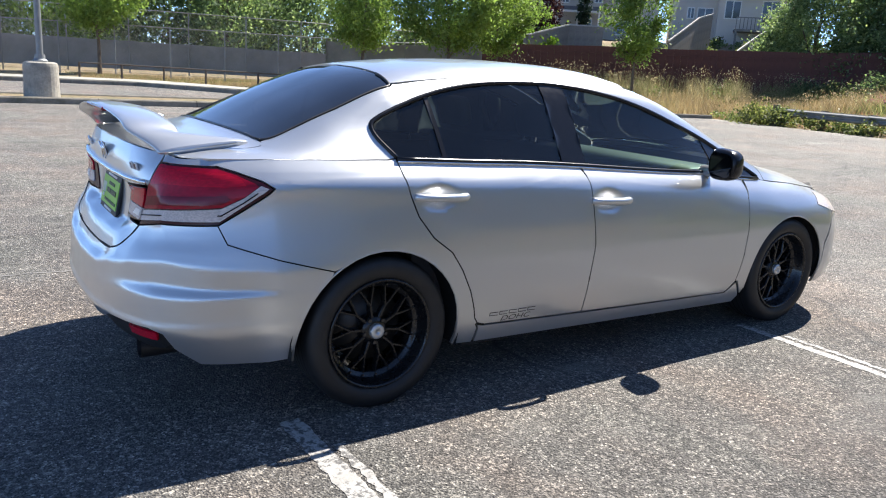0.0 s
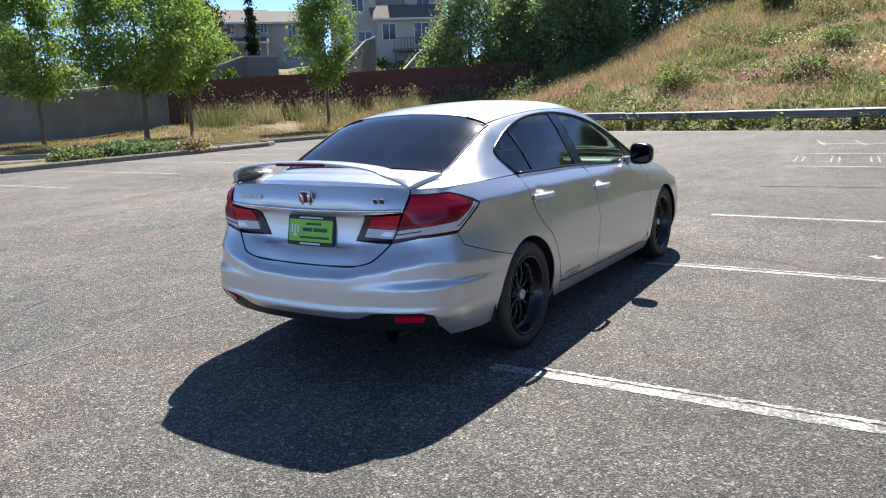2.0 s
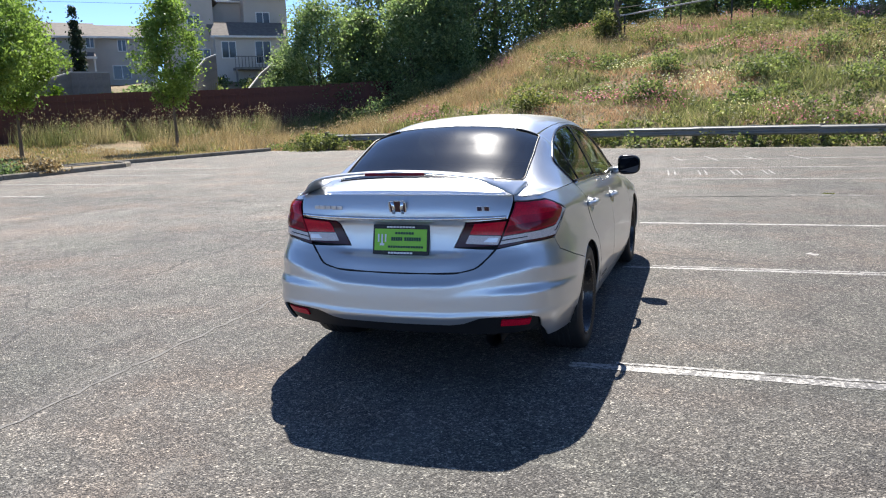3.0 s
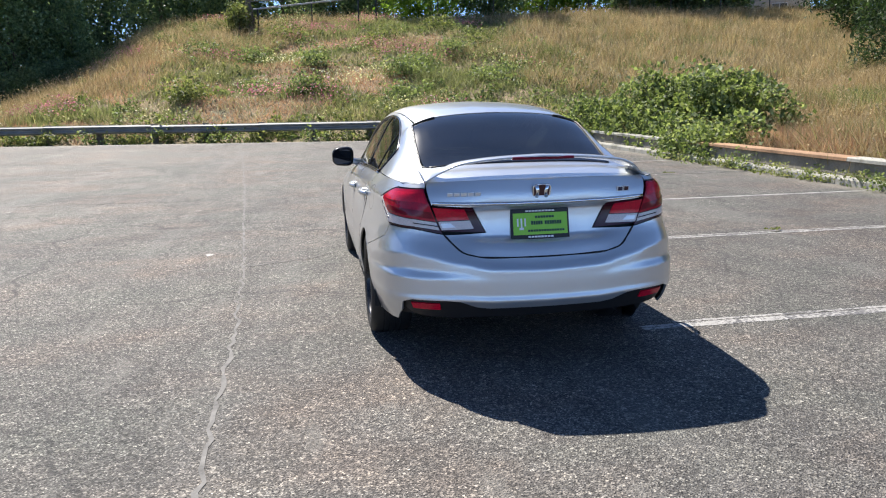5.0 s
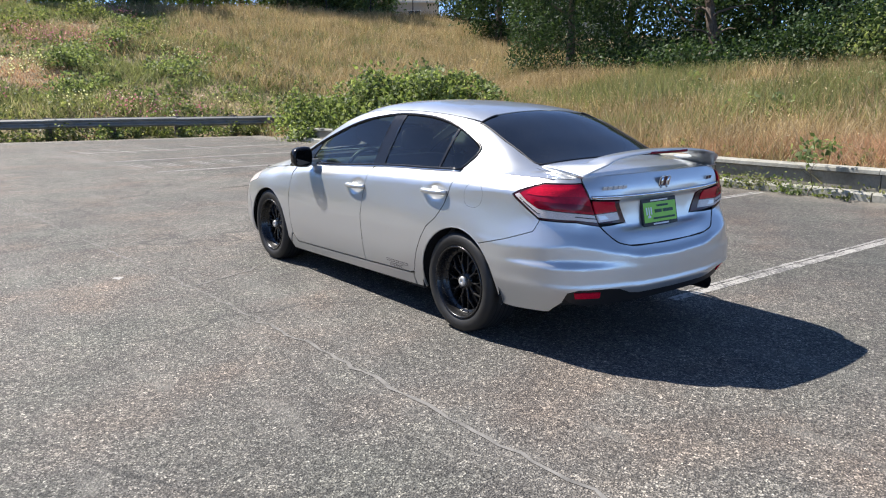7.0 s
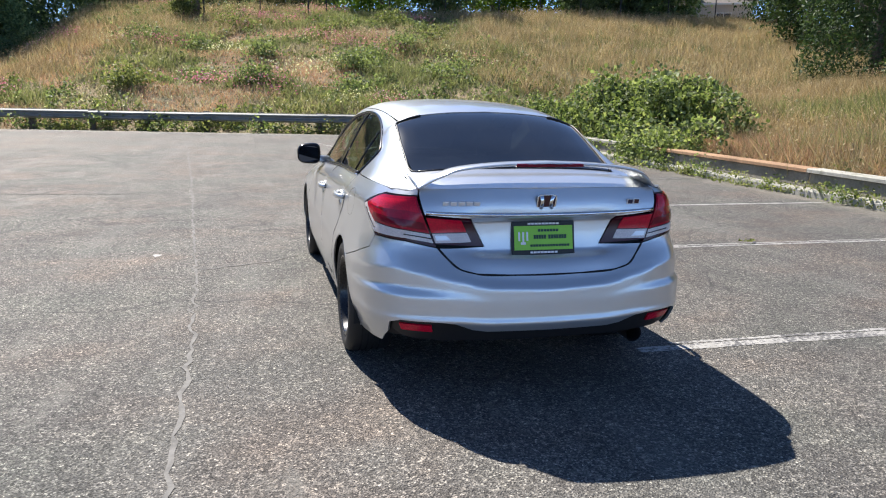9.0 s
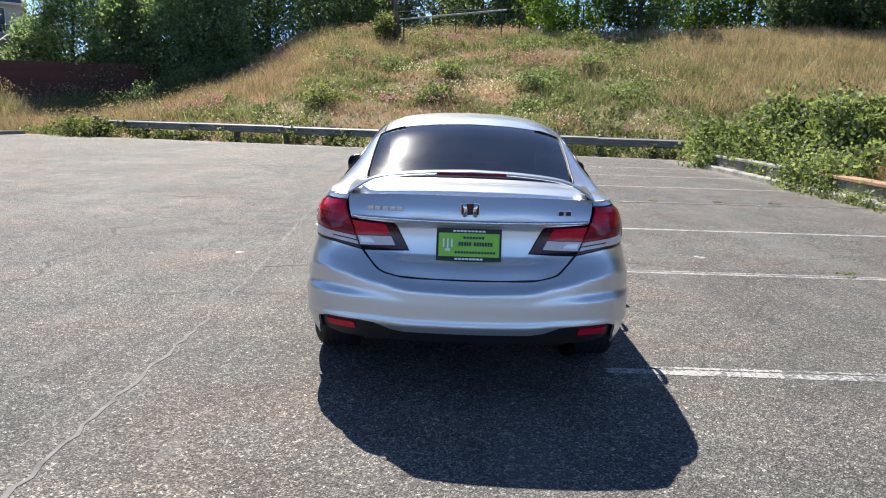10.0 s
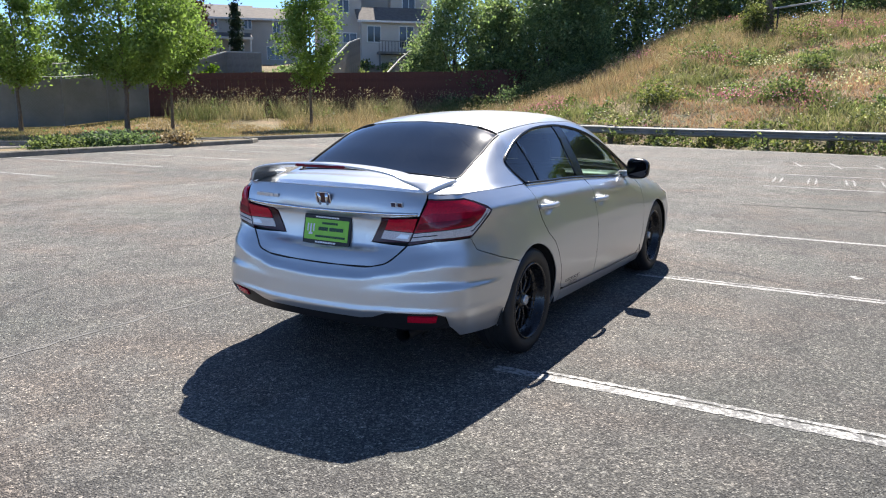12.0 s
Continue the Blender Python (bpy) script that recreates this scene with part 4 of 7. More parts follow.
tree("street_tree", 6.4, 42.5, 7.6, 2.7, 2.7, LEAF_STREET, "street tree with bright green leaves beside the fenced field", "street trees", 150, 90, 0.10, 0.34, 0.11, 15, 0.38)


def polar(az, d):
    """A place d metres from the middle of the walk in the direction az (degrees from the car's nose to its left)."""
    return -4.2 + d * math.cos(radians(az)), d * math.sin(radians(az))


# woodland and garden trees: direction, distance, height, radius, crown start, leaves
WOODS = (
    (26.8, 54, 8.3, 2.7, 0.4, 'M'), (23.6, 56, 7.8, 2.2, 0.4, 'M'), (20.0, 54, 8.2, 2.6, 0.4, 'M'), (29.0, 57, 5.0, 1.6, 0.3, 'M'), (17.6, 55, 7.6, 2.2, 0.4, 'M'),
    (18.0, 66, 15.0, 5.5, 0.6, 'D'), (14.0, 68, 15.0, 5.8, 0.6, 'D'), (10.5, 70, 14.0, 5.0, 0.6, 'D'), (8.8, 74, 12.0, 2.9, 0.6, 'D'), (21.5, 64, 14.0, 5.0, 0.6, 'D'), (16.0, 60, 13.0, 5.0, 0.4, 'D'),
    (-1.4, 70, 9.0, 3.0, 0.6, 'D'), (-4.4, 72, 8.5, 2.6, 0.3, 'D'), (-8.2, 58, 8.5, 3.8, 0.3, 'L'), (5.2, 76, 11.0, 2.8, 0.6, 'D'), (2.2, 80, 10.0, 2.8, 0.6, 'D'), (-12.6, 58, 8.0, 3.0, 0.3, 'D'), (-16.4, 66, 9.0, 4.2, 0.8, 'L'), (-19.8, 67, 9.0, 4.2, 0.6, 'L'),
    (-23.0, 60, 7.5, 2.6, 0.4, 'D'), (-26.6, 61, 7.5, 2.8, 0.5, 'D'), (-25.0, 68, 9.0, 3.6, 0.5, 'L'), (-29.0, 66, 7.0, 2.6, 0.4, 'M'), (-37.6, 51, 9.0, 2.8, 0.3, 'D'), (-36.0, 62, 9.0, 3.2, 0.3, 'D'),
    (-50.5, 33, 8.5, 3.4, 0.2, 'M'), (-55.5, 32, 9.0, 3.4, 0.2, 'D'), (-60.0, 30, 9.0, 3.6, 0.2, 'M'), (-64.0, 30, 9.0, 3.6, 0.2, 'M'), (-69.0, 30, 9.0, 3.6, 0.2, 'D'),
    (-46.5, 40, 9.0, 3.5, 0.3, 'D'), (-41.0, 52, 9.5, 3.5, 0.5, 'D'), (-58.0, 40, 11.0, 4.5, 0.4, 'D'), (-66.0, 40, 11.0, 4.5, 0.3, 'D'), (-53.0, 44, 10.0, 4.2, 0.3, 'D'),
    (55.5, 72, 5.0, 3.0, 0.5, 'M'), (59.5, 74, 9.0, 2.6, 0.5, 'D'), (63.5, 72, 8.2, 4.2, 0.5, 'M'), (69.0, 70, 9.0, 4.4, 0.5, 'M'), (73.0, 70, 8.5, 4.4, 0.5, 'D'), (77.0, 72, 8.5, 4.6, 0.5, 'M'), (81.0, 70, 8.5, 4.6, 0.5, 'L'), (85.5, 70, 8.5, 4.4, 0.5, 'M'), (90.0, 70, 8.5, 4.6, 0.5, 'D'),
    (52.0, 66, 4.6, 2.6, 0.4, 'D'), (49.0, 60, 4.2, 2.4, 0.3, 'D'))
KIND = {'M': (LEAF_MID, "leafy green tree, its crown reaching to the ground"), 'D': (LEAF_DARK, "tall dark green tree standing in shade"), 'L': (LEAF_LIME, "tree with bright lime green sunlit leaves")}
for k, (az, d, h, r, h0, key) in enumerate(WOODS):
    leaf, text = KIND[key]
    x, y = polar(az, d)
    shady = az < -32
    # trees on this side take the darkened copy in place of shade
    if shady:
        leaf, text = LEAF_SHADE, "tree with shade-darkened leaves at the edge of the wood"
    hedge = 17 < az < 30 and key == "M"
    count, per, leaf_size = (int(300 + 34 * r), 64, 0.052 + 0.0009 * d) if hedge else (int(200 + 34 * r), 44, 0.062 + 0.0009 * d) if shady else (int(170 + 30 * r), 44, 0.085 + 0.0009 * d)
    if d >= 66 and not shady:
        per, leaf_size = 30, leaf_size * 1.18
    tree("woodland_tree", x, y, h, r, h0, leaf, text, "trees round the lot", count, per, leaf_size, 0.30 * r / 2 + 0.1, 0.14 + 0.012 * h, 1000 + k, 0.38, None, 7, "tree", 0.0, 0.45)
for k, (az, d, h, r) in enumerate(((66.0, 92, 18, 4.2), (68.6, 95, 18, 4.4), (6.6, 88, 19, 2.6), (0.3, 95, 17, 3.0), (9.6, 96, 23, 4.0), (-3.5, 100, 16, 3.2), (70.0, 92, 16, 3.6), (60.2, 95, 18, 2.0), (79.0, 95, 15, 3.8))):
    x, y = polar(az, d)
    tree("conifer", x, y, h, r, 1.0, LEAF_NEEDLE, "tall dark fir tree against the sky", "fir trees", 230, 40, 0.27, 0.6, 0.25, 1200 + k, 0.08, None, 12, "fir tree", 0, 0.3)
# weeping willow and dead trunk at the foot of the woods
for k, (az, d, r, h) in enumerate(((26.4, 50.0, 1.3, 1.5), (24.3, 49.5, 1.4, 1.7), (21.9, 49.2, 1.4, 1.9), (19.6, 49.4, 1.4, 1.8), (17.4, 50, 1.2, 1.4), (15.2, 51, 1.2, 1.2))):
    x, y = polar(az, d)
    # dark leaf colours stand in for the hedge's shade on these mounds
    shrub("slope_bramble", x, y, r, r, h, LEAF_WEED if k % 2 else LEAF_DARK, "bramble mound at the foot of the garden hedge", "slope brambles", 4200, 0.058, 700 + k, "bush", False, None, 0.28)
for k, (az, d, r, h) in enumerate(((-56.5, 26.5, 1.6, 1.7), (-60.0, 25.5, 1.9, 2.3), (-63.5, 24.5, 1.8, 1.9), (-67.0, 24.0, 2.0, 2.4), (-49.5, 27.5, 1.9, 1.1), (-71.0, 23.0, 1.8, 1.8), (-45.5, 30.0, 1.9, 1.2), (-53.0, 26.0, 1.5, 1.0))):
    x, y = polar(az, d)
    # mostly darkened leaves, for shade that no tree casts on them
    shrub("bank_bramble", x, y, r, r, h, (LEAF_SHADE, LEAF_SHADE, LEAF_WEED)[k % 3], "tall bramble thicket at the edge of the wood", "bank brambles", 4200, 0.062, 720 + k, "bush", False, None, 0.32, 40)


def willow(x, y, h, r, seed):
    z = float(height(x, y)) - 0.06
    t = thing("willow", (x, y, z), "weeping willow with hanging dull green strands in shade", "tree")
    part("trunk", trunk_mesh(h * 0.8, 0.22, 8, seed, reach=r * 0.7, start=0.4), BARK, t)
    g = rng(seed)
    n = 560
    a, q = g.random(n) * 2 * np.pi, np.sqrt(0.15 + 0.85 * g.random(n)) * r
    top = h * (1 - 0.35 * (q / r) ** 2)
    low = 0.05 + 0.5 * g.random(n)
    m = 34
    f = g.random((n, m))
    zz = top[:, None] + (low - top)[:, None] * f
    p = np.stack([np.cos(a)[:, None] * q[:, None] + g.normal(0, 0.09, (n, m)), np.sin(a)[:, None] * q[:, None] + g.normal(0, 0.09, (n, m)), zz], -1).reshape(-1, 3)
    v, fc = leaves(p, 0.10, seed + 1, 0.4, 0.3)
    # strands in the darkened copy, their shade put into the colour
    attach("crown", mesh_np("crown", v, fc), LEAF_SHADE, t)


wx, wy = polar(-41.2, 33)
willow(wx, wy, 8.4, 2.9, 70)


def dead_tree(x, y):
    """Gnarled bare trunk, crooked limbs and broken branches at its foot."""
    z = float(height(x, y)) - 0.1
    t = thing("dead_tree", (x, y, z), "dead brown tree with crooked trunk and bare broken branches", "tree")
    g = rng(72)
    trunk = [(0, 0, 0), (0.06, -0.05, 0.5), (-0.10, 0.08, 1.1), (0.02, 0.16, 1.7), (0.22, 0.10, 2.4), (0.12, 0.30, 3.1), (0.34, 0.38, 4.0), (0.30, 0.55, 5.2)]
    bm = bmesh.new()
    fine = [tuple(p + g.normal(0, 0.03, 3)) for p in catmull(trunk, 3)]
    tube(bm, fine, [0.27 * (1.0 - 0.7 * k / (len(fine) - 1)) * (0.85 + 0.3 * g.random()) + (0.12 if k == 0 else 0) for k in range(len(fine))], 9)
    part("trunk", bm, PALE_BARK, t)
    for k in range(13):
        q = fine[6 + k % (len(fine) - 7)]
        a = k * 2.4 + g.random()
        l = 0.8 + 1.3 * g.random()
        pts = [q]
        for i in range(4):
            p = pts[-1]
            pts.append((p[0] + math.cos(a) * l / 4 + g.normal(0, 0.08), p[1] + math.sin(a) * l / 4 + g.normal(0, 0.08), p[2] + l * (0.16 - 0.07 * i) + g.normal(0, 0.06)))
        bm = bmesh.new()
        tube(bm, pts, [0.07, 0.05, 0.035, 0.022, 0.008], 5)
        part("limb", bm, PALE_BARK, t)
    for k in range(16):
        a = g.random() * 6.28
        l = 0.9 + 1.4 * g.random()
        x0, y0 = math.cos(a) * 0.3, math.sin(a) * 0.3
        bm = bmesh.new()
        tube(bm, [(x0, y0, 0.1), (x0 + math.cos(a) * l * 0.6, y0 + math.sin(a) * l * 0.6, 0.5 + 0.3 * g.random()), (x0 + math.cos(a + 0.3) * l, y0 + math.sin(a + 0.3) * l, 0.3 + 0.9 * g.random())], [0.035, 0.025, 0.006], 5)
        part("branch", bm, PALE_BARK, t)


dx_, dy_ = polar(-50.8, 27.5)
dead_tree(dx_, dy_)
sx_, sy_ = polar(4.9, 52)
stump = thing("broken_snag", (sx_, sy_, float(height(sx_, sy_)) - 0.1), "dark broken snag at the crest of the hill", "snag")
part("trunk", trunk_mesh(3.2, 0.34, 4, 73, (0.15, 0.1), 0.7, 0.5), BARK, stump)
shrub("crest_shrub", sx_ - 0.5, sy_ + 0.7, 0.6, 0.75, 1.9, LEAF_IVY, "pale leafy shrub beside the snag on the crest", "", 1900, 0.075, 74, spread=0.26)


def crest_rail(x0, y0, x1, y1, h0, h1):
    """Pale pipe rail that runs from the snag up along the crest."""
    t = thing("pipe_rail", (0, 0, 0), "pale steel pipe rail on two dark posts on the crest", "rail")
    z0, z1 = float(height(x0, y0)) - 0.06, float(height(x1, y1)) - 0.06
    bm = bmesh.new()
    tube(bm, [(x0, y0, z0 + h0), (x1, y1, z1 + h1)], 0.055, 8)
    part("pipe", bm, CAP_BOARD, t, "pale steel pipe")
    for f in (0.04, 0.96):
        x, y, z = x0 + (x1 - x0) * f, y0 + (y1 - y0) * f, z0 + (z1 - z0) * f
        bm = bmesh.new()
        tube(bm, [(x, y, z - 0.1), (x, y, z + h0 + (h1 - h0) * f)], 0.05, 8)
        part("post", bm, DARK_STEEL, t)


crest_rail(47.3, 4.2, 47.6, -2.8, 1.45, 1.95)


# ---------------------------------------------------------------- fences
def pipe_fence(name, path, h, post_r, material, label, every=3.0, mesh=False, screen=None, mid=False):
    """Posts, top rail and, where wanted, thin mesh wires and a fabric screen."""
    t = thing(name, (0, 0, 0), label, "fence")
    dense = []
    for (x0, y0), (x1, y1) in zip(path, path[1:]):
        n = max(1, round(math.hypot(x1 - x0, y1 - y0) / every))
        dense += [(x0 + (x1 - x0) * k / n, y0 + (y1 - y0) * k / n) for k in range(n)]
    dense.append(path[-1])
    g3 = [(x, y, float(height(x, y)) - 0.06) for x, y in dense]
    for x, y, z in g3:
        bm = bmesh.new()
        tube(bm, [(x, y, z - 0.1), (x, y, z + h)], post_r, 8)
        part("post", bm, material, t)
    for (x0, y0, z0), (x1, y1, z1) in zip(g3, g3[1:]):
        bm = bmesh.new()
        tube(bm, [(x0, y0, z0 + h - 0.03), (x1, y1, z1 + h - 0.03)], post_r * 0.7, 6)
        if mid:
            tube(bm, [(x0, y0, z0 + h * 0.5), (x1, y1, z1 + h * 0.5)], post_r * 0.6, 6)
        part("rail", bm, material, t)
        if mesh:
            bm = bmesh.new()
            length = math.hypot(x1 - x0, y1 - y0)
            step = 0.16
            u = -h
            while u < length:
                for s in (1, -1):
                    a, b = (u, 0.02), (u + h - 0.05, h - 0.03)
                    lo, hi = max(0.0, a[0]), min(length, b[0])
                    if hi - lo > 0.05:
                        p0, p1 = (lo, 0.02 + lo - u), (hi, 0.02 + hi - u)
                        if s < 0:
                            p0, p1 = (length - p0[0], p0[1]), (length - p1[0], p1[1])
                        q = [(x0 + (x1 - x0) * p[0] / length, y0 + (y1 - y0) * p[0] / length, z0 + (z1 - z0) * p[0] / length + p[1]) for p in (p0, p1)]
                        tube(bm, q, 0.004, 3, False)
                u += step
            part("wire_mesh", bm, material, t)
        if screen:
            bm = bmesh.new()
            d = Vector((x1 - x0, y1 - y0, 0)).normalized()
            nn = Vector((d.y, -d.x, 0)) * 0.04
            c = []
            for k in range(7):
                f = k / 6
                sag = 0.03 * math.sin(f * 3.14) * (1 + 0.5 * math.sin(x0))
                c.append((Vector((x0 + (x1 - x0) * f, y0 + (y1 - y0) * f, z0 + (z1 - z0) * f)) + nn * (1 + sag * 8), sag))
            rows = []
            for off in (0.0, 0.006):
                rows.append([[bm.verts.new(p + Vector((0, 0, zz - sag * (zz > 1))) + nn.normalized() * off) for p, sag in c] for zz in (screen[0], screen[1])])
            for r in rows:
                for k in range(6):
                    bm.faces.new((r[0][k], r[0][k + 1], r[1][k + 1], r[1][k]))
            bmesh.ops.recalc_face_normals(bm, faces=bm.faces[:])
            part("fabric_screen", bm, SCREEN, t, "sun-faded grey windscreen fabric")
    return t


pipe_fence("field_fence", [(27.2, 35.9), (22, 36.4), (17.6, 37.7)], 2.75, 0.035, CHAIN_STEEL, "chain-link field fence hung with grey windscreen fabric", 3.0, True, (0.1, 2.6))
pipe_fence("field_fence", [(17.6, 37.7), (15, 38.4), (2, 45)], 2.75, 0.035, CHAIN_STEEL, "open chain-link field fence before the dry slope", 3.0, True)
pipe_fence("field_fence", [(2, 45), (-14, 48), (-30, 50)], 3.4, 0.035, CHAIN_STEEL, "tall chain-link fence round the dry field", 3.2, True)
pipe_fence("backstop_fence", [(33, 46), (20, 47), (6, 51), (-14, 56)], 4.0, 0.04, CHAIN_STEEL, "tall chain-link backstop fence behind the field", 4.0, True, (0.2, 2.0))
pipe_fence("crest_fence", [(47.6, 4.4), (48.0, 0.5), (48.6, -8.0), (49.4, -16.0), (48.6, -25.0), (47.4, -32.0), (45.0, -40.0)], 1.9, 0.04, DARK_STEEL, "dark steel fence along the crest of the hill", 3.6, False)
pipe_fence("bollard_rail", [(4.5, 36.5), (9.5, 33.5), (13.5, 30.5)], 0.75, 0.05, POST_WOOD, "low wooden rail beside the pavement", 2.2, False)


def board_fence(name, path, h, material, label, step=0.5, base=None):
    """Upright boards between rails, each board an own part."""
    t = thing(name, (0, 0, 0), label, "fence")
    k = 0
    for (x0, y0, b0), (x1, y1, b1) in zip(path, path[1:]):
        length = math.hypot(x1 - x0, y1 - y0)
        ang = math.degrees(math.atan2(y1 - y0, x1 - x0))
        n = max(1, round(length / step))
        for i in range(n):
            f = (i + 0.5) / n
            bm = bmesh.new()
            hh = h * (1 + 0.012 * math.sin(k * 12.9))
            box(bm, -length / n / 2 + 0.002, length / n / 2 - 0.002, -0.015, 0.015, -1.2, hh)
            ob = part("board", bm, material, t)
            ob.matrix_basis = pose(x0 + (x1 - x0) * f, y0 + (y1 - y0) * f, b0 + (b1 - b0) * f, 0, 0, ang)
            k += 1
        bm = bmesh.new()
        tube(bm, [(x0, y0, b0 + h * 0.8), (x1, y1, b1 + h * 0.8)], 0.04, 4)
        part("rail", bm, material, t)
        if material is GREY_FENCE:
            bm = bmesh.new()
            tube(bm, [(x0, y0, b0 + h * 1.02), (x1, y1, b1 + h * 1.02)], 0.07, 4)
            part("cap_board", bm, CAP_BOARD, t, "pale weathered cap board")
    return t


def ns(s, d):
    """Plan place from a distance d along the houses' view axis and s across it to the right."""
    return 0.70711 * d + 0.70711 * s, 0.70711 * d - 0.70711 * s


def fence_pts(rows):
    return [(*ns(s, d), b) for s, d, b in rows]


board_fence("red_fence", fence_pts([(-9, 46, 1.1), (-4.3, 46, 1.35), (9.2, 46, 1.6), (17.0, 46, 1.9), (22, 47, 2.0)]), 1.85, RED_FENCE, "long red-brown stained board fence below the houses", 0.42)
board_fence("grey_fence", fence_pts([(-4.6, 54, 2.3), (-1.7, 60, 3.6), (1.0, 60.5, 3.6)]), 1.75, GREY_FENCE, "weathered grey board fence stepping up the garden slope", 0.5)
board_fence("grey_fence", fence_pts([(5.6, 54, 2.4), (8.1, 60, 4.5), (9.3, 62, 5.0)]), 1.8, GREY_FENCE, "weathered grey board fence climbing between the gardens", 0.5)
board_fence("grey_fence", fence_pts([(10.3, 55, 2.2), (12.4, 60, 3.6), (14.0, 62, 4.6)]), 1.5, GREY_FENCE, "dark weathered board fence climbing between the gardens", 0.5)


# ---------------------------------------------------------------- houses
def house(name, s, d, base, width, depth, eave, ridge, label, turn, windows, gable_front=False, wall_mat=None):
    """A storeyed house: walls, pitched roof with overhang, framed windows on its front."""
    x, y = ns(s, d)
    t = thing(name, (x, y, base), label, "house", "houses above the fence", "", turn)
    wall_mat = wall_mat or SIDING
    w2 = width / 2
    bm = bmesh.new()
    box(bm, -w2, w2, 0, depth, -3, eave)
    if gable_front:
        a = [bm.verts.new(p) for p in ((-w2, 0, eave), (w2, 0, eave), (0, 0, ridge))]
        b = [bm.verts.new((v.co.x, depth, v.co.z)) for v in a]
        bm.faces.new(a)
        bm.faces.new(b[::-1])
    else:
        a = [bm.verts.new(p) for p in ((-w2, 0, eave), (-w2, depth, eave), (-w2, depth / 2, ridge))]
        b = [bm.verts.new((w2, v.co.y, v.co.z)) for v in a]
        bm.faces.new(a)
        bm.faces.new(b[::-1])
    bmesh.ops.recalc_face_normals(bm, faces=bm.faces[:])
    wall = part("wall", bm, wall_mat, t)
    # lap siding shadow lines
    bm = bmesh.new()
    z = 0.2
    while z < eave - 0.1:
        box(bm, -w2 - 0.012, w2 + 0.012, -0.014, 0.004, z, z + 0.025)
        z += 0.24
    part("lap_siding", bm, wall_mat, t)
    bm = bmesh.new()
    o = 0.45
    th = 0.16
    if gable_front:
        k = (ridge - eave) / w2
        sec = [(-w2 - o, eave - k * o), (0, ridge), (w2 + o, eave - k * o), (w2 + o, eave - k * o + th), (0, ridge + th + 0.03), (-w2 - o, eave - k * o + th)]
        ra = [bm.verts.new((px, -o, pz)) for px, pz in sec]
        rb = [bm.verts.new((px, depth + o, pz)) for px, pz in sec]
    else:
        h2 = depth / 2
        k = (ridge - eave) / h2
        sec = [(-o, eave - k * o), (h2, ridge), (depth + o, eave - k * o), (depth + o, eave - k * o + th), (h2, ridge + th + 0.03), (-o, eave - k * o + th)]
        ra = [bm.verts.new((-w2 - o, py, pz)) for py, pz in sec]
        rb = [bm.verts.new((w2 + o, py, pz)) for py, pz in sec]
    n = len(ra)
    for i in range(n):
        bm.faces.new((ra[i], ra[(i + 1) % n], rb[(i + 1) % n], rb[i]))
    bm.faces.new(ra[::-1])
    bm.faces.new(rb)
    bmesh.ops.recalc_face_normals(bm, faces=bm.faces[:])
    roof = part("roof", bm, ROOF, t)
    bm = bmesh.new()
    if gable_front:
        for sgn in (-1, 1):
            tube(bm, [(sgn * (w2 + o), -o - 0.02, eave - k * o + 0.08), (0, -o - 0.02, ridge + 0.1)], 0.09, 4)
    else:
        box(bm, -w2 - o, w2 + o, -o - 0.06, -o + 0.02, eave - k * o - 0.02, eave - k * o + 0.16)
    part("fascia", bm, TRIM, roof)
    for (wx0, wz0, ww, wh) in windows:
        win = part("window", window_frame(ww, wh), TRIM, t)
        win.matrix_basis = pose(wx0, -0.03, wz0)
        bm = bmesh.new()
        box(bm, 0.06, ww / 2 - 0.03, 0.0, 0.02, 0.06, wh - 0.06)
        part("pane", bm, HOUSE_GLASS, win)
        bm = bmesh.new()
        box(bm, ww / 2 + 0.03, ww - 0.06, 0.0, 0.02, 0.06, wh - 0.06)
        part("pane", bm, HOUSE_GLASS, win)
    return t


def window_frame(w, h):
    bm = bmesh.new()
    for x0, x1, z0, z1 in ((0, w, 0, 0.08), (0, w, h - 0.08, h), (0, 0.08, 0.08, h - 0.08), (w - 0.08, w, 0.08, h - 0.08), (w / 2 - 0.04, w / 2 + 0.04, 0.08, h - 0.08)):
        box(bm, x0, x1, -0.05, 0.05, z0, z1)
    return bm


def lean_to(parent_at, turn, width, depth, z0, z1, label):
    """A porch roof on posts with a deck rail below it."""
    t = thing("porch", parent_at, label, "porch", "", "", turn)
    bm = bmesh.new()
    v = [bm.verts.new(p) for p in ((-width / 2, -depth, z0), (width / 2, -depth, z0), (width / 2, 0, z1), (-width / 2, 0, z1), (-width / 2, -depth, z0 + 0.14), (width / 2, -depth, z0 + 0.14), (width / 2, 0, z1 + 0.14), (-width / 2, 0, z1 + 0.14))]
    for f in ((0, 3, 2, 1), (4, 5, 6, 7), (0, 1, 5, 4), (1, 2, 6, 5), (2, 3, 7, 6), (3, 0, 4, 7)):
        bm.faces.new([v[i] for i in f])
    part("roof", bm, ROOF, t)
    bm = bmesh.new()
    box(bm, -width / 2 - 0.05, width / 2 + 0.05, -depth - 0.08, -depth - 0.002, z0 - 0.04, z0 + 0.16)
    part("fascia", bm, TRIM, t)
    for x in (-width / 2 + 0.15, 0.0, width / 2 - 0.15):
        bm = bmesh.new()
        box(bm, x - 0.07, x + 0.07, -depth + 0.1, -depth + 0.24, -2.5, z0)
        part("post", bm, TRIM, t)
    return t


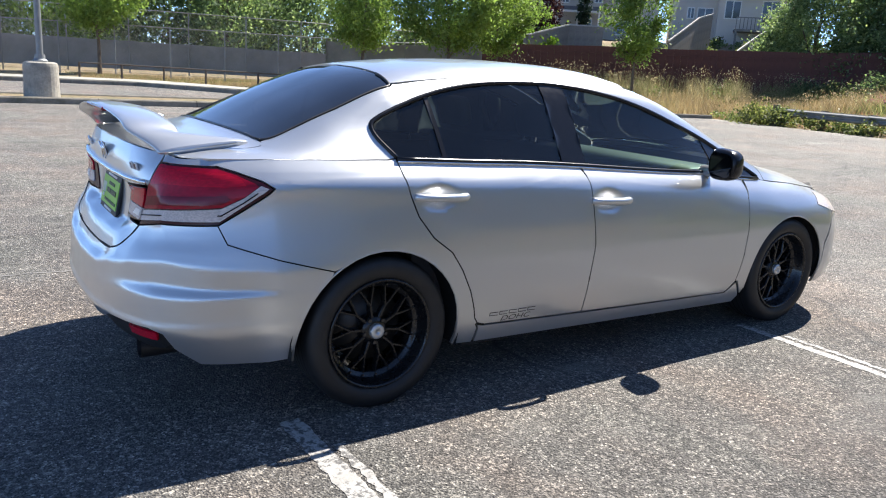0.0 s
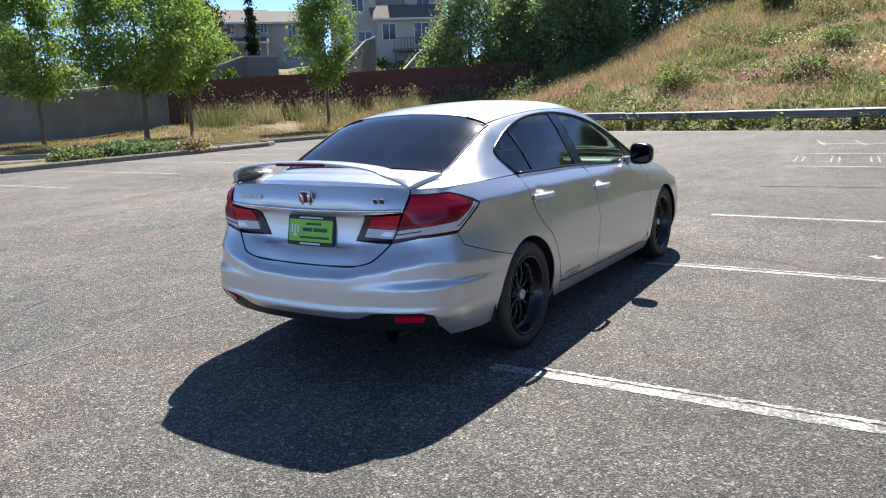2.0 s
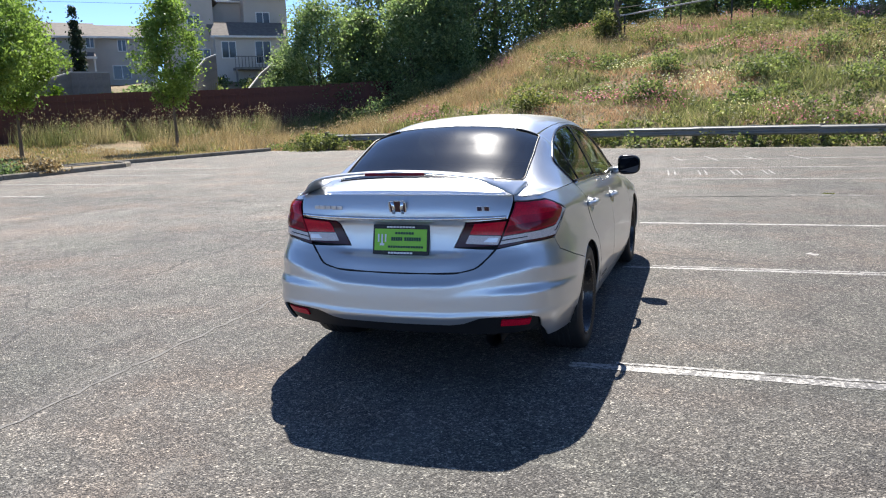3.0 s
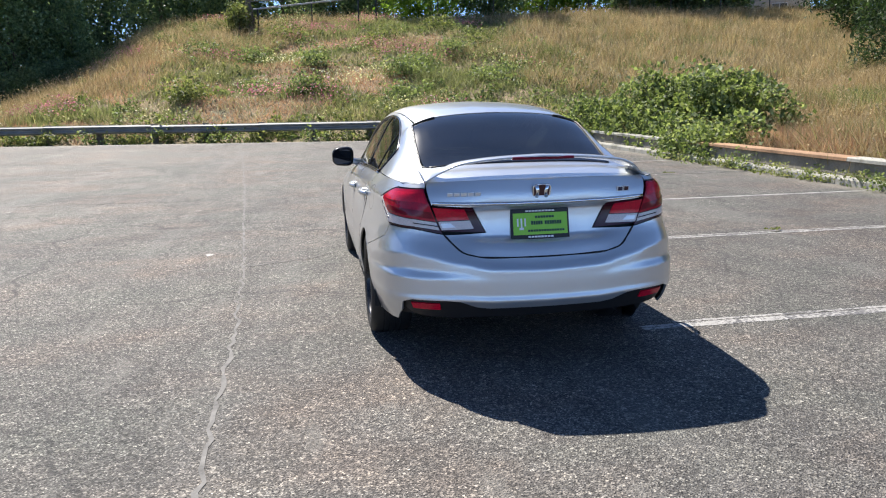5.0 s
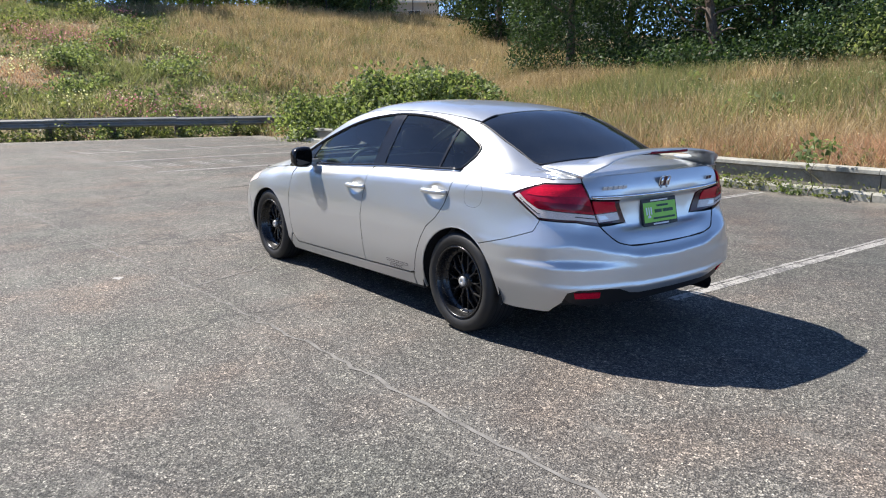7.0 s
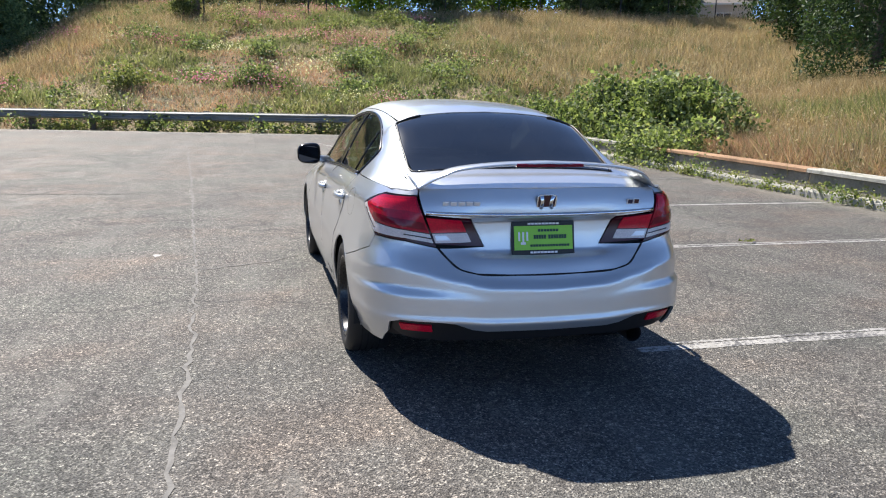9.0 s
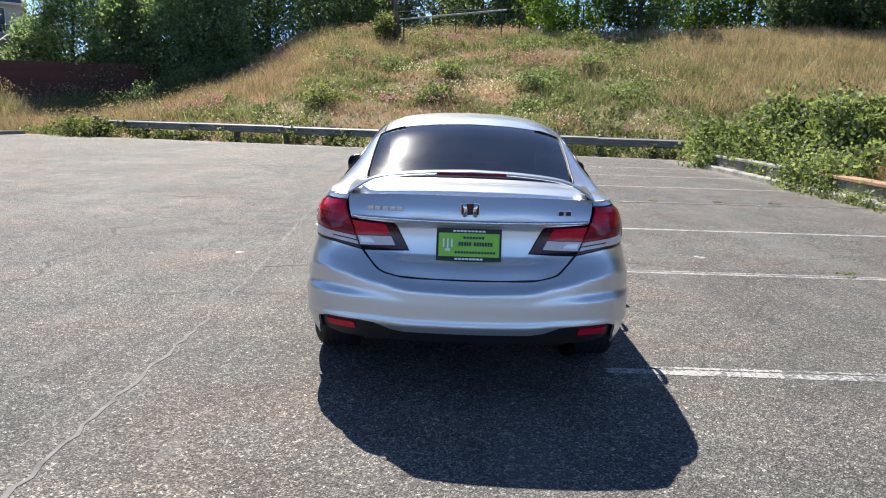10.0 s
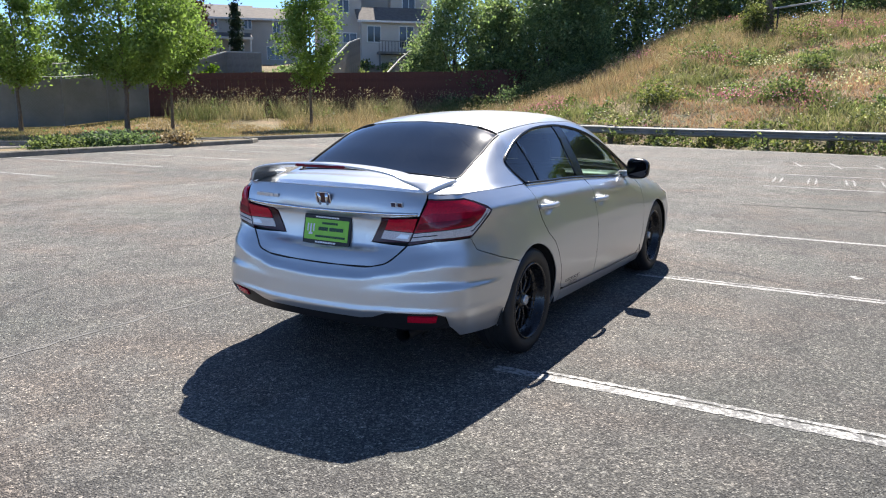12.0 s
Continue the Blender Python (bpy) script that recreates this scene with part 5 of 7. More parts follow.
# far house with ridge along its front, its recessed wing, then the stepped house with the deck
house("house", -2.7, 72, 5.0, 6.6, 9.0, 4.2, 5.7, "two-storey grey-beige house with brown shingle roof", -45 + 3, [(-0.5, 3.1, 0.75, 1.05), (2.55, 3.2, 0.75, 1.15), (-2.4, 0.7, 1.2, 1.2), (1.5, 0.7, 1.0, 1.1)])
house("house", 3.2, 73.2, 4.6, 5.2, 8.0, 4.7, 6.0, "recessed grey house wing with shingle roof", -45 + 3, [(-0.7, 3.4, 0.8, 1.1), (-1.3, 0.9, 1.6, 1.3)], False, SIDING)
house("house", 8.9, 71, 5.2, 3.95, 9.0, 7.4, 9.2, "tall two-storey beige house with white-framed windows", -45 - 2, [(-0.4, 4.7, 1.2, 1.25), (-0.75, 1.9, 0.65, 1.0), (0.1, 1.9, 1.4, 1.0)], True)
house("house", 12.3, 73.5, 5.2, 4.2, 8.0, 7.6, 9.0, "recessed beige house wall between two wings", -45 - 2, [], False, SIDING)
house("house", 15.9, 71.5, 5.2, 4.1, 9.0, 7.9, 9.8, "upper storey of a beige house with white window", -45 - 2, [(-0.95, 4.9, 1.35, 1.5)], False, SIDING)
house("house", 13.7, 69.2, 5.4, 6.2, 4.2, 3.8, 5.0, "single-storey pale house front with white fascia and patio doors", -45 - 2, [(-2.6, 1.7, 1.35, 1.55), (0.45, 1.2, 1.5, 2.1)], False, SIDING_PALE)
px_, py_ = ns(-1.6, 71.7)
lean_to((px_, py_, 5.0), -42, 4.2, 1.4, 2.2, 2.7, "low shingle porch roof along the house wall")


def deck_rail(s, d, z, width):
    x, y = ns(s, d)
    t = thing("deck", (x, y, z), "raised wooden deck with dark baluster rail", "deck", "", "", -47)
    bm = bmesh.new()
    box(bm, -width / 2, width / 2, -1.5, 0, -0.2, 0.0)
    part("floor", bm, GREY_FENCE, t)
    bm = bmesh.new()
    box(bm, -width / 2, width / 2, -1.5, -1.42, 0.92, 1.0)
    part("handrail", bm, GREY_FENCE, t)
    k = 0
    while k * 0.3 < width:
        bm = bmesh.new()
        box(bm, -width / 2 + k * 0.3, -width / 2 + k * 0.3 + 0.06, -1.49, -1.43, 0, 0.92)
        part("baluster", bm, GREY_FENCE, t)
        k += 1
    for q in (-width / 2 + 0.1, width / 2 - 0.1):
        bm = bmesh.new()
        box(bm, q - 0.08, q + 0.08, -1.45, -1.29, -3, -0.2)
        part("post", bm, GREY_FENCE, t)


deck_rail(14.2, 69.1, 6.2, 4.4)

# garden planting in front of the houses
x, y = ns(-0.95, 69)
tree("cypress", x, y, 7.0, 0.42, 0.3, LEAF_NEEDLE, "narrow dark column of a cypress before the house", "", 120, 34, 0.12, 0.16, 0.1, 1301, 0.3, None, 3, "tree", 0.6)
x, y = ns(-4.9, 65)
tree("plum_tree", x, y, 6.2, 1.9, 0.8, LEAF_PURPLE, "purple-leaved plum tree in the garden", "", 150, 40, 0.15, 0.38, 0.14, 1302, 0.45, None, 6, "tree", 0.5)
for k, (s, d, r, h, leaf) in enumerate(((-4.6, 57, 1.9, 2.2, LEAF_LIME), (-6.8, 56, 1.7, 2.0, LEAF_MID), (-9.5, 54, 2.0, 3.0, LEAF_DARK), (-2.9, 62, 1.6, 1.6, LEAF_LIME), (12.0, 56, 1.4, 0.9, LEAF_LIME), (3.5, 60, 1.4, 0.8, LEAF_MID))):
    x, y = ns(s, d)
    shrub("garden_shrub", x, y, r, r, h, leaf, "rounded garden shrub on the slope", "garden shrubs", 2600, 0.12, 600 + k, "shrub", True, None, 0.26)

# buildings seen through the trees above the bank
for k, (az, d, w) in enumerate(((-27.0, 74, 9.0), (-31.5, 78, 8.0), (-44.0, 66, 8.0))):
    x, y = polar(az, d)
    s_, d_ = (x - y) * 0.70711, (x + y) * 0.70711
    house("far_house", s_, d_, float(height(x, y)) + 0.2, w, 7.0, 3.0, 4.8, "pale single-storey building half hidden by trees", az - 90 + 0.0, [(-2.8, 0.9, 1.2, 1.2), (0.8, 0.9, 1.4, 1.2)], False, SIDING_PALE)


def parking_lamp(x, y):
    t = thing("street_lamp", (x, y, 0.0), "tall grey steel lamp pole on a round concrete base", "street lamp")
    bm = bmesh.new()
    prof = [(0.0, -0.1), (0.40, -0.1), (0.40, 0.05), (0.385, 0.85), (0.37, 0.92), (0.30, 0.95), (0.0, 0.95)]
    lathe(bm, prof, 28)
    part("concrete_base", bm, CONCRETE, t, "weathered round concrete pedestal")
    bm = bmesh.new()
    lathe(bm, [(0.0, 0.95), (0.17, 0.95), (0.17, 0.98), (0.12, 1.02), (0.11, 1.12), (0.0, 1.12)], 20)
    part("base_cover", bm, CHAIN_STEEL, t)
    bm = bmesh.new()
    tube(bm, [(0, 0, 1.0), (0, 0, 8.5)], [0.075, 0.055], 14)
    part("pole", bm, CHAIN_STEEL, t)
    bm = bmesh.new()
    box(bm, -0.2, 0.5, -0.18, 0.18, 8.4, 8.6, 0.03)
    part("lamp_head", bm, CHAIN_STEEL, t)


def lathe(bm, prof, n, axis='z'):
    """A profile of (radius, height) turned about z."""
    rings = []
    for r, z in prof:
        if r < 1e-6:
            rings.append([bm.verts.new((0, 0, z))])
        else:
            rings.append([bm.verts.new((r * math.cos(2 * math.pi * k / n), r * math.sin(2 * math.pi * k / n), z)) for k in range(n)])
    for a, b in zip(rings, rings[1:]):
        for k in range(n):
            q = (a[k % len(a)], a[(k + 1) % len(a)], b[(k + 1) % len(b)], b[k % len(b)])
            u = list(dict.fromkeys(q))
            if len(u) > 2:
                bm.faces.new(u)
    bmesh.ops.recalc_face_normals(bm, faces=bm.faces[:])
    return bm


parking_lamp(0.85, 17.6)


def power_line(s0, s1, d, tops):
    """Two wires sagging between tall poles beyond the houses."""
    t = thing("power_line", (0, 0, 0), "thin dark overhead wires on tall wooden poles", "power line")
    for s_ in (s0, s1):
        x, y = ns(s_, d)
        bm = bmesh.new()
        tube(bm, [(x, y, -0.5), (x, y, max(tops) + 0.4)], [0.16, 0.11], 10)
        part("pole", bm, POST_WOOD, t)
    for z in tops:
        bm = bmesh.new()
        pts = []
        for k in range(25):
            f = k / 24
            x, y = ns(s0 + (s1 - s0) * f, d)
            pts.append((x, y, z - 1.6 * 4 * f * (1 - f)))
        tube(bm, pts, 0.016, 5)
        part("wire", bm, DARK_STEEL, t)


power_line(-72, 66, 84, (15.4, 16.3))


# ---------------------------------------------------------------- the car
def silver_paint():
    """Metallic base under a clear lacquer, slightly dusty."""
    n = Nodes("silver_metallic_paint")
    p = n.position()
    dust = n.noise(1.1, 2, 0.5, p)
    col = n.mix(n.ramp(dust, [(0.35, (0, 0, 0)), (0.8, (0.3, 0.3, 0.3))]), (0.60, 0.615, 0.625), (0.58, 0.578, 0.57))
    smear = n.noise(5.0, 3, 0.6, p, (1.0, 1.0, 2.5))
    rough = n.math('ADD', n.math('MULTIPLY', smear, 0.08), 0.28)
    s = n.principled(col, rough, 0.76, None, 0.8)
    s.inputs["Coat Roughness"].default_value = 0.06
    return n.done(s.outputs[0])


def tinted_glass(name, tint, gloss=1.0, ior=1.75, dust=0.02, film=0.0):
    """Tinted pane: sharp reflection, a little dust, and a soft bloom where the film is greasy."""
    n = Nodes(name)
    tr = n.t.nodes.new("ShaderNodeBsdfTransparent")
    tr.inputs["Color"].default_value = (*tint, 1)
    gl = n.t.nodes.new("ShaderNodeBsdfGlossy")
    gl.inputs["Roughness"].default_value = 0.03
    gl.inputs["Color"].default_value = (gloss, gloss, gloss, 1)
    fr = n.t.nodes.new("ShaderNodeFresnel")
    fr.inputs["IOR"].default_value = ior

    def blend(fac, a, b):
        m = n.t.nodes.new("ShaderNodeMixShader")
        if isinstance(fac, (int, float)):
            m.inputs[0].default_value = fac
        else:
            n.link(fac, m.inputs[0])
        n.link(a, m.inputs[1])
        n.link(b, m.inputs[2])
        return m.outputs[0]
    out = blend(fr.outputs[0], tr.outputs[0], gl.outputs[0])
    df = n.t.nodes.new("ShaderNodeBsdfDiffuse")
    df.inputs["Color"].default_value = (0.46, 0.47, 0.48, 1)
    speck = n.noise(3.2, 4, 0.6, None, (1.0, 1.0, 1.6))
    out = blend(n.math('MULTIPLY', speck, dust * 2.0), out, df.outputs[0])
    if film:
        soft = n.t.nodes.new("ShaderNodeBsdfGlossy")
        soft.inputs["Roughness"].default_value = 0.24
        out = blend(film, out, soft.outputs[0])
    return n.done(out)


def lens_material(name, color, ribs=90.0):
    n = Nodes(name)
    w = n.noise(ribs, 1, 0.4, None, (0.15, 1.0, 1.0))
    col = n.ramp(w, [(0.3, tuple(c * 0.72 for c in color)), (0.7, color)])
    s = n.principled(col, 0.12, 0.0, n.bump(w, 0.05, 0.002), 0.05, 0.3)
    return n.done(s.outputs[0])


PAINT = silver_paint()
GLASS_DARK = tinted_glass("dark_tinted_glass", (0.16, 0.185, 0.19), 1.0, 1.5, 0.012)
GLASS_REAR = tinted_glass("rear_window_glass", (0.03, 0.033, 0.037), 1.0, 1.95, 0.018, 0.006)
GLASS_FRONT = tinted_glass("green_tinted_glass", (0.58, 0.72, 0.65), 1.0, 1.5, 0.012)
BLACK_GLOSS = plain("gloss_black_trim", (0.010, 0.010, 0.012), 0.22, coat=0.0, spec=0.35)
BLACK_PLASTIC = plain("matt_black_plastic", (0.012, 0.012, 0.013), 0.5, bump=0.05)
UNDER = plain("dark_underbody", (0.012, 0.012, 0.012), 0.85)
RUBBER = plain("tyre_rubber", (0.0125, 0.0125, 0.013), 0.55, vary=0.25, scale=20, bump=0.15)
RIM_BLACK = plain("satin_black_alloy", (0.012, 0.012, 0.013), 0.28, 0.35, coat=0.3)
CHROME = plain("chrome", (0.78, 0.79, 0.80), 0.12, 1.0, vary=0.04)
STEEL_DARK = plain("dark_cast_steel", (0.09, 0.085, 0.08), 0.5, 0.8)
RED_LENS = lens_material("red_tail_lens", (0.40, 0.004, 0.028))
RED_DEEP = lens_material("deep_red_tail_lens", (0.19, 0.003, 0.020), 50.0)
RED_BRIGHT = lens_material("bright_red_lens", (0.60, 0.008, 0.034), 160.0)
BEZEL = plain("smoked_red_bezel", (0.040, 0.004, 0.010), 0.2, spec=0.4)
BADGE_BLUE = plain("dark_blue_enamel", (0.012, 0.014, 0.05), 0.3, coat=0.2)
CLEAR_LENS = lens_material("clear_ribbed_lens", (0.72, 0.66, 0.64), 240.0)
BADGE_SILVER = plain("satin_chrome_badge", (0.74, 0.75, 0.77), 0.34, 0.55, vary=0.04)
BADGE_RED = plain("dark_red_enamel", (0.045, 0.008, 0.014), 0.3, coat=0.2)
SEAT_CLOTH = plain("dark_grey_seat_cloth", (0.07, 0.07, 0.075), 0.9, bump=0.2)
SEAT_PALE = plain("pale_grey_trim", (0.30, 0.31, 0.30), 0.8)
PLATE_GREEN = plain("lime_green_plate", (0.26, 0.60, 0.04), 0.35, vary=0.06)
PLATE_WHITE = plain("white_print", (0.8, 0.8, 0.8), 0.4, vary=0.03)
PLATE_DARK = plain("dark_green_print", (0.02, 0.07, 0.03), 0.4)
DECAL = plain("thin_black_decal", (0.03, 0.03, 0.035), 0.4)
CAP_SILVER = plain("brushed_wheel_cap", (0.62, 0.62, 0.60), 0.35, 0.6)
MIRROR_GLASS = plain("mirror_glass", (0.07, 0.073, 0.078), 0.02, 1.0, vary=0.0)


# plan outline of the lower body, from the middle of the tail round the left side to the middle of the nose
PLAN = catmull([(-0.955, 0), (-0.95, 0.2), (-0.932, 0.4), (-0.892, 0.58), (-0.818, 0.718), (-0.68, 0.812), (-0.46, 0.857), (-0.2, 0.872), (0.1, 0.876), (0.6, 0.878), (1.2, 0.878), (1.9, 0.876), (2.35, 0.875),
                (2.67, 0.874), (2.95, 0.873), (3.14, 0.853), (3.29, 0.772), (3.41, 0.59), (3.49, 0.38), (3.53, 0.18), (3.54, 0)], 12)
PLAN[0, 1] = 0.0
PU = np.concatenate([[0], np.cumsum(np.hypot(*np.diff(PLAN, axis=0).T))])
PT = np.gradient(PLAN, axis=0)
PT /= np.linalg.norm(PT, axis=1)[:, None]
PT[0] = PT[1] * 0 + np.array([0, 1])
U_MAX = float(PU[-1])
_side = PLAN[:, 1] > 0.60
_rear = PLAN[:, 0] < -0.5


def SX(x):
    """u of the outline at x along the flank."""
    return float(np.interp(x, PLAN[_side, 0], PU[_side]))


def RY(y):
    """u of the outline at y across the tail."""
    return float(np.interp(y, PLAN[_rear, 1], PU[_rear]))


PROFILES = [
    (RY(0.0), [(.27, -.06), (.345, -.020), (.394, 0), (.414, -.006), (.50, -.009), (.515, -.010), (.545, -.012), (.580, -.040), (.676, -.088), (.696, -.142), (.850, -.162), (.872, -.118), (.91, -.12), (1.0, -.145), (1.06, -.17)]),
    (RY(0.28), [(.27, -.062), (.348, -.020), (.396, 0), (.416, -.006), (.495, -.009), (.512, -.010), (.555, -.013), (.590, -.042), (.684, -.086), (.704, -.134), (.850, -.150), (.872, -.114), (.91, -.115), (1.0, -.14), (1.06, -.17)]),
    (RY(0.46), [(.26, -.07), (.37, -.017), (.408, 0), (.428, -.005), (.508, -.007), (.545, -.013), (.592, -.018), (.622, -.036), (.690, -.078), (.73, -.098), (.84, -.115), (.872, -.10), (.91, -.105), (1.0, -.135), (1.06, -.175)]),
    (RY(0.62), [(.24, -.09), (.35, -.022), (.412, 0), (.432, -.004), (.512, -.005), (.560, -.021), (.622, -.023), (.648, -.034), (.705, -.066), (.745, -.080), (.84, -.090), (.878, -.090), (.92, -.098), (.995, -.135), (1.055, -.182)]),
    (RY(0.72), [(.22, -.10), (.33, -.028), (.412, 0), (.432, -.003), (.514, -.003), (.566, -.024), (.640, -.026), (.664, -.034), (.72, -.056), (.76, -.065), (.84, -.069), (.88, -.079), (.93, -.091), (.99, -.135), (1.05, -.19)]),
    (SX(-0.55), [(.22, -.08), (.33, -.03), (.42, -.004), (.44, -.005), (.520, 0), (.550, -.012), (.605, -.010), (.652, -.021), (.735, -.046), (.785, -.057), (.855, -.065), (.89, -.070), (.93, -.087), (.99, -.132), (1.05, -.184)]),
    (SX(-0.40), [(.22, -.07), (.33, -.03), (.42, -.006), (.44, -.005), (.515, 0), (.540, -.002), (.590, -.004), (.65, -.019), (.74, -.043), (.80, -.055), (.86, -.064), (.895, -.066), (.93, -.085), (.99, -.130), (1.05, -.18)]),
    (SX(0.0), [(.20, -.06), (.30, -.025), (.38, -.01), (.45, -.003), (.52, 0), (.56, 0), (.61, -.005), (.66, -.012), (.76, -.031), (.82, -.043), (.87, -.050), (.900, -.056), (.94, -.085), (.985, -.125), (1.03, -.155)]),
    (SX(0.6), [(.18, -.06), (.235, -.04), (.265, -.03), (.30, -.02), (.42, -.002), (.50, 0), (.56, 0), (.62, -.005), (.68, -.012), (.78, -.031), (.845, -.044), (.880, -.053), (.92, -.083), (.965, -.125), (1.01, -.155)]),
    (SX(1.9), [(.16, -.06), (.20, -.042), (.235, -.03), (.28, -.018), (.42, -.002), (.50, 0), (.56, 0), (.61, -.005), (.66, -.011), (.74, -.026), (.79, -.038), (.825, -.050), (.855, -.075), (.895, -.120), (.94, -.16)]),
    (SX(2.35), [(.16, -.06), (.205, -.042), (.24, -.028), (.29, -.016), (.43, -.001), (.51, 0), (.575, 0), (.62, -.005), (.66, -.012), (.72, -.030), (.76, -.047), (.79, -.066), (.815, -.092), (.85, -.130), (.90, -.18)]),
    (SX(2.67), [(.17, -.06), (.22, -.04), (.27, -.022), (.32, -.01), (.45, 0), (.53, 0), (.60, 0), (.63, -.005), (.66, -.013), (.70, -.030), (.735, -.052), (.765, -.078), (.79, -.11), (.815, -.15), (.85, -.21)]),
    (SX(3.15), [(.18, -.06), (.22, -.035), (.27, -.015), (.35, 0), (.42, 0), (.48, 0), (.54, -.006), (.59, -.014), (.63, -.026), (.665, -.045), (.695, -.07), (.72, -.10), (.74, -.135), (.76, -.18), (.785, -.24)]),
    (U_MAX, [(.18, -.10), (.22, -.05), (.27, -.02), (.35, 0), (.42, -.005), (.47, -.015), (.52, -.03), (.55, -.045), (.57, -.06), (.61, -.09), (.64, -.13), (.66, -.17), (.68, -.22), (.70, -.28), (.72, -.35)])]
PROF_U = np.array([p[0] for p in PROFILES])
PROF = np.array([p[1] for p in PROFILES])


def hermite(xs, ys, x):
    """Smooth interpolation without overshoot."""
    h = np.diff(xs)
    d = np.diff(ys) / h
    m = np.concatenate([[d[0]], np.where(d[1:] * d[:-1] > 0, 2 * d[1:] * d[:-1] / (d[1:] + d[:-1] + 1e-12), 0), [d[-1]]])
    i = int(np.clip(np.searchsorted(xs, x) - 1, 0, len(h) - 1))
    t = (x - xs[i]) / h[i]
    if t < 0:
        return ys[0] + m[0] * (x - xs[0])
    if t > 1:
        return ys[-1] + m[-1] * (x - xs[-1])
    return (2 * t ** 3 - 3 * t * t + 1) * ys[i] + (t ** 3 - 2 * t * t + t) * h[i] * m[i] + (-2 * t ** 3 + 3 * t * t) * ys[i + 1] + (t ** 3 - t * t) * h[i] * m[i + 1]


def profile_at(u):
    i = int(np.clip(np.searchsorted(PROF_U, u) - 1, 0, len(PROF_U) - 2))
    t = np.clip((u - PROF_U[i]) / (PROF_U[i + 1] - PROF_U[i]), 0, 1)
    t = t * t * (3 - 2 * t) * 0.5 + t * 0.5
    return PROF[i] * (1 - t) + PROF[i + 1] * t


def low(u, z, lift=0.0):
    """A point of the lower body: u round the outline, z up, lift outwards."""
    u = min(max(u, 0.0), U_MAX)
    pr = profile_at(u)
    off = hermite(pr[:, 0], pr[:, 1], z) + lift
    x, y = np.interp(u, PU, PLAN[:, 0]), np.interp(u, PU, PLAN[:, 1])
    tx, ty = np.interp(u, PU, PT[:, 0]), np.interp(u, PU, PT[:, 1])
    return Vector((x - ty * off, max(0.0, y + tx * off) if u > 0 else 0.0, z))


def shoulder(x):
    """The point where the lower body ends and the upper one begins."""
    u = SX(x)
    pr = profile_at(u)
    return low(u, pr[13, 0])


# stations of the upper body: x in the middle, x at the edge, height, half width at the rail, drop to the rail
STATIONS = np.array([
    (-0.815, -0.63, 1.005, 0.55, 0.012), (-0.63, -0.50, 1.037, 0.57, 0.020), (-0.43, -0.31, 1.058, 0.585, 0.030), (-0.15, -0.09, 1.195, 0.565, 0.055), (0.12, 0.14, 1.312, 0.55, 0.068),
    (0.40, 0.40, 1.362, 0.555, 0.072), (0.75, 0.75, 1.388, 0.56, 0.075), (1.10, 1.10, 1.394, 0.56, 0.080), (1.40, 1.42, 1.377, 0.565, 0.072), (1.72, 1.74, 1.300, 0.58, 0.058), (2.05, 2.07, 1.165, 0.60, 0.045),
    (2.38, 2.36, 1.012, 0.62, 0.026), (2.58, 2.52, 0.935, 0.63, 0.028), (2.80, 2.72, 0.895, 0.62, 0.04), (3.14, 3.02, 0.835, 0.60, 0.045), (3.40, 3.20, 0.745, 0.54, 0.03)])
ST_FINE = catmull(STATIONS, 20)
S_MAX = len(STATIONS) - 1.0


def up(s, v, lift=0.0):
    """A point of the upper body: s along the stations, v from the middle (0) to the shoulder (1)."""
    f = np.clip(s / S_MAX, 0, 1) * (len(ST_FINE) - 1)
    i = int(min(f, len(ST_FINE) - 2))
    xc, xe, zc, ya, dz = ST_FINE[i] + (ST_FINE[i + 1] - ST_FINE[i]) * (f - i)
    e = shoulder(xe)
    v = max(0.0, v)
    # five-point section, smoothed
    k = np.array([0, 0.25, 0.5, 0.64, 0.82, 1.0])
    tall = max(0.0, (zc - dz) - e.z)
    ys = np.array([0, ya * 0.46, ya * 0.85, ya + 0.012, ya + (e.y - ya) * 0.58, e.y])
    zs = np.array([zc, zc - dz * 0.14, zc - dz * 0.62, zc - dz - (0.028 - 0.018 * float(smooth01((s - 1.8) / 0.3) * (1 - smooth01((s - 4.0) / 0.4)))) * min(1.0, tall / 0.2), e.z + tall * (0.46 + 0.09 * float(smooth01((3.9 - s) / 1.6))), e.z])
    y, z = section(k, ys, v), section(k, zs, v)
    x = xc + (xe - xc) * v * v
    p = Vector((x, y, z))
    if lift:
        q = 0.004
        a = up(min(s + 0.02, S_MAX), v) - up(max(s - 0.02, 0), v)
        b = up(s, v + q) - up(s, max(0, v - q))
        nrm = a.cross(b).normalized()
        if nrm.z < 0 and v < 0.6 or (v >= 0.6 and nrm.y < 0):
            nrm = -nrm
        p = p + nrm * lift
    return p


def section(k, ys, v):
    d = np.gradient(ys, k)
    i = int(np.clip(np.searchsorted(k, v) - 1, 0, len(k) - 2))
    h = k[i + 1] - k[i]
    t = (v - k[i]) / h
    return float((2 * t ** 3 - 3 * t * t + 1) * ys[i] + (t ** 3 - 2 * t * t + t) * h * d[i] + (-2 * t ** 3 + 3 * t * t) * ys[i + 1] + (t ** 3 - t * t) * h * d[i + 1])


_TAB = [(s, v, up(s, v)) for s in np.arange(1.0, 13.01, 0.25) for v in np.arange(0.5, 1.01, 0.05)]


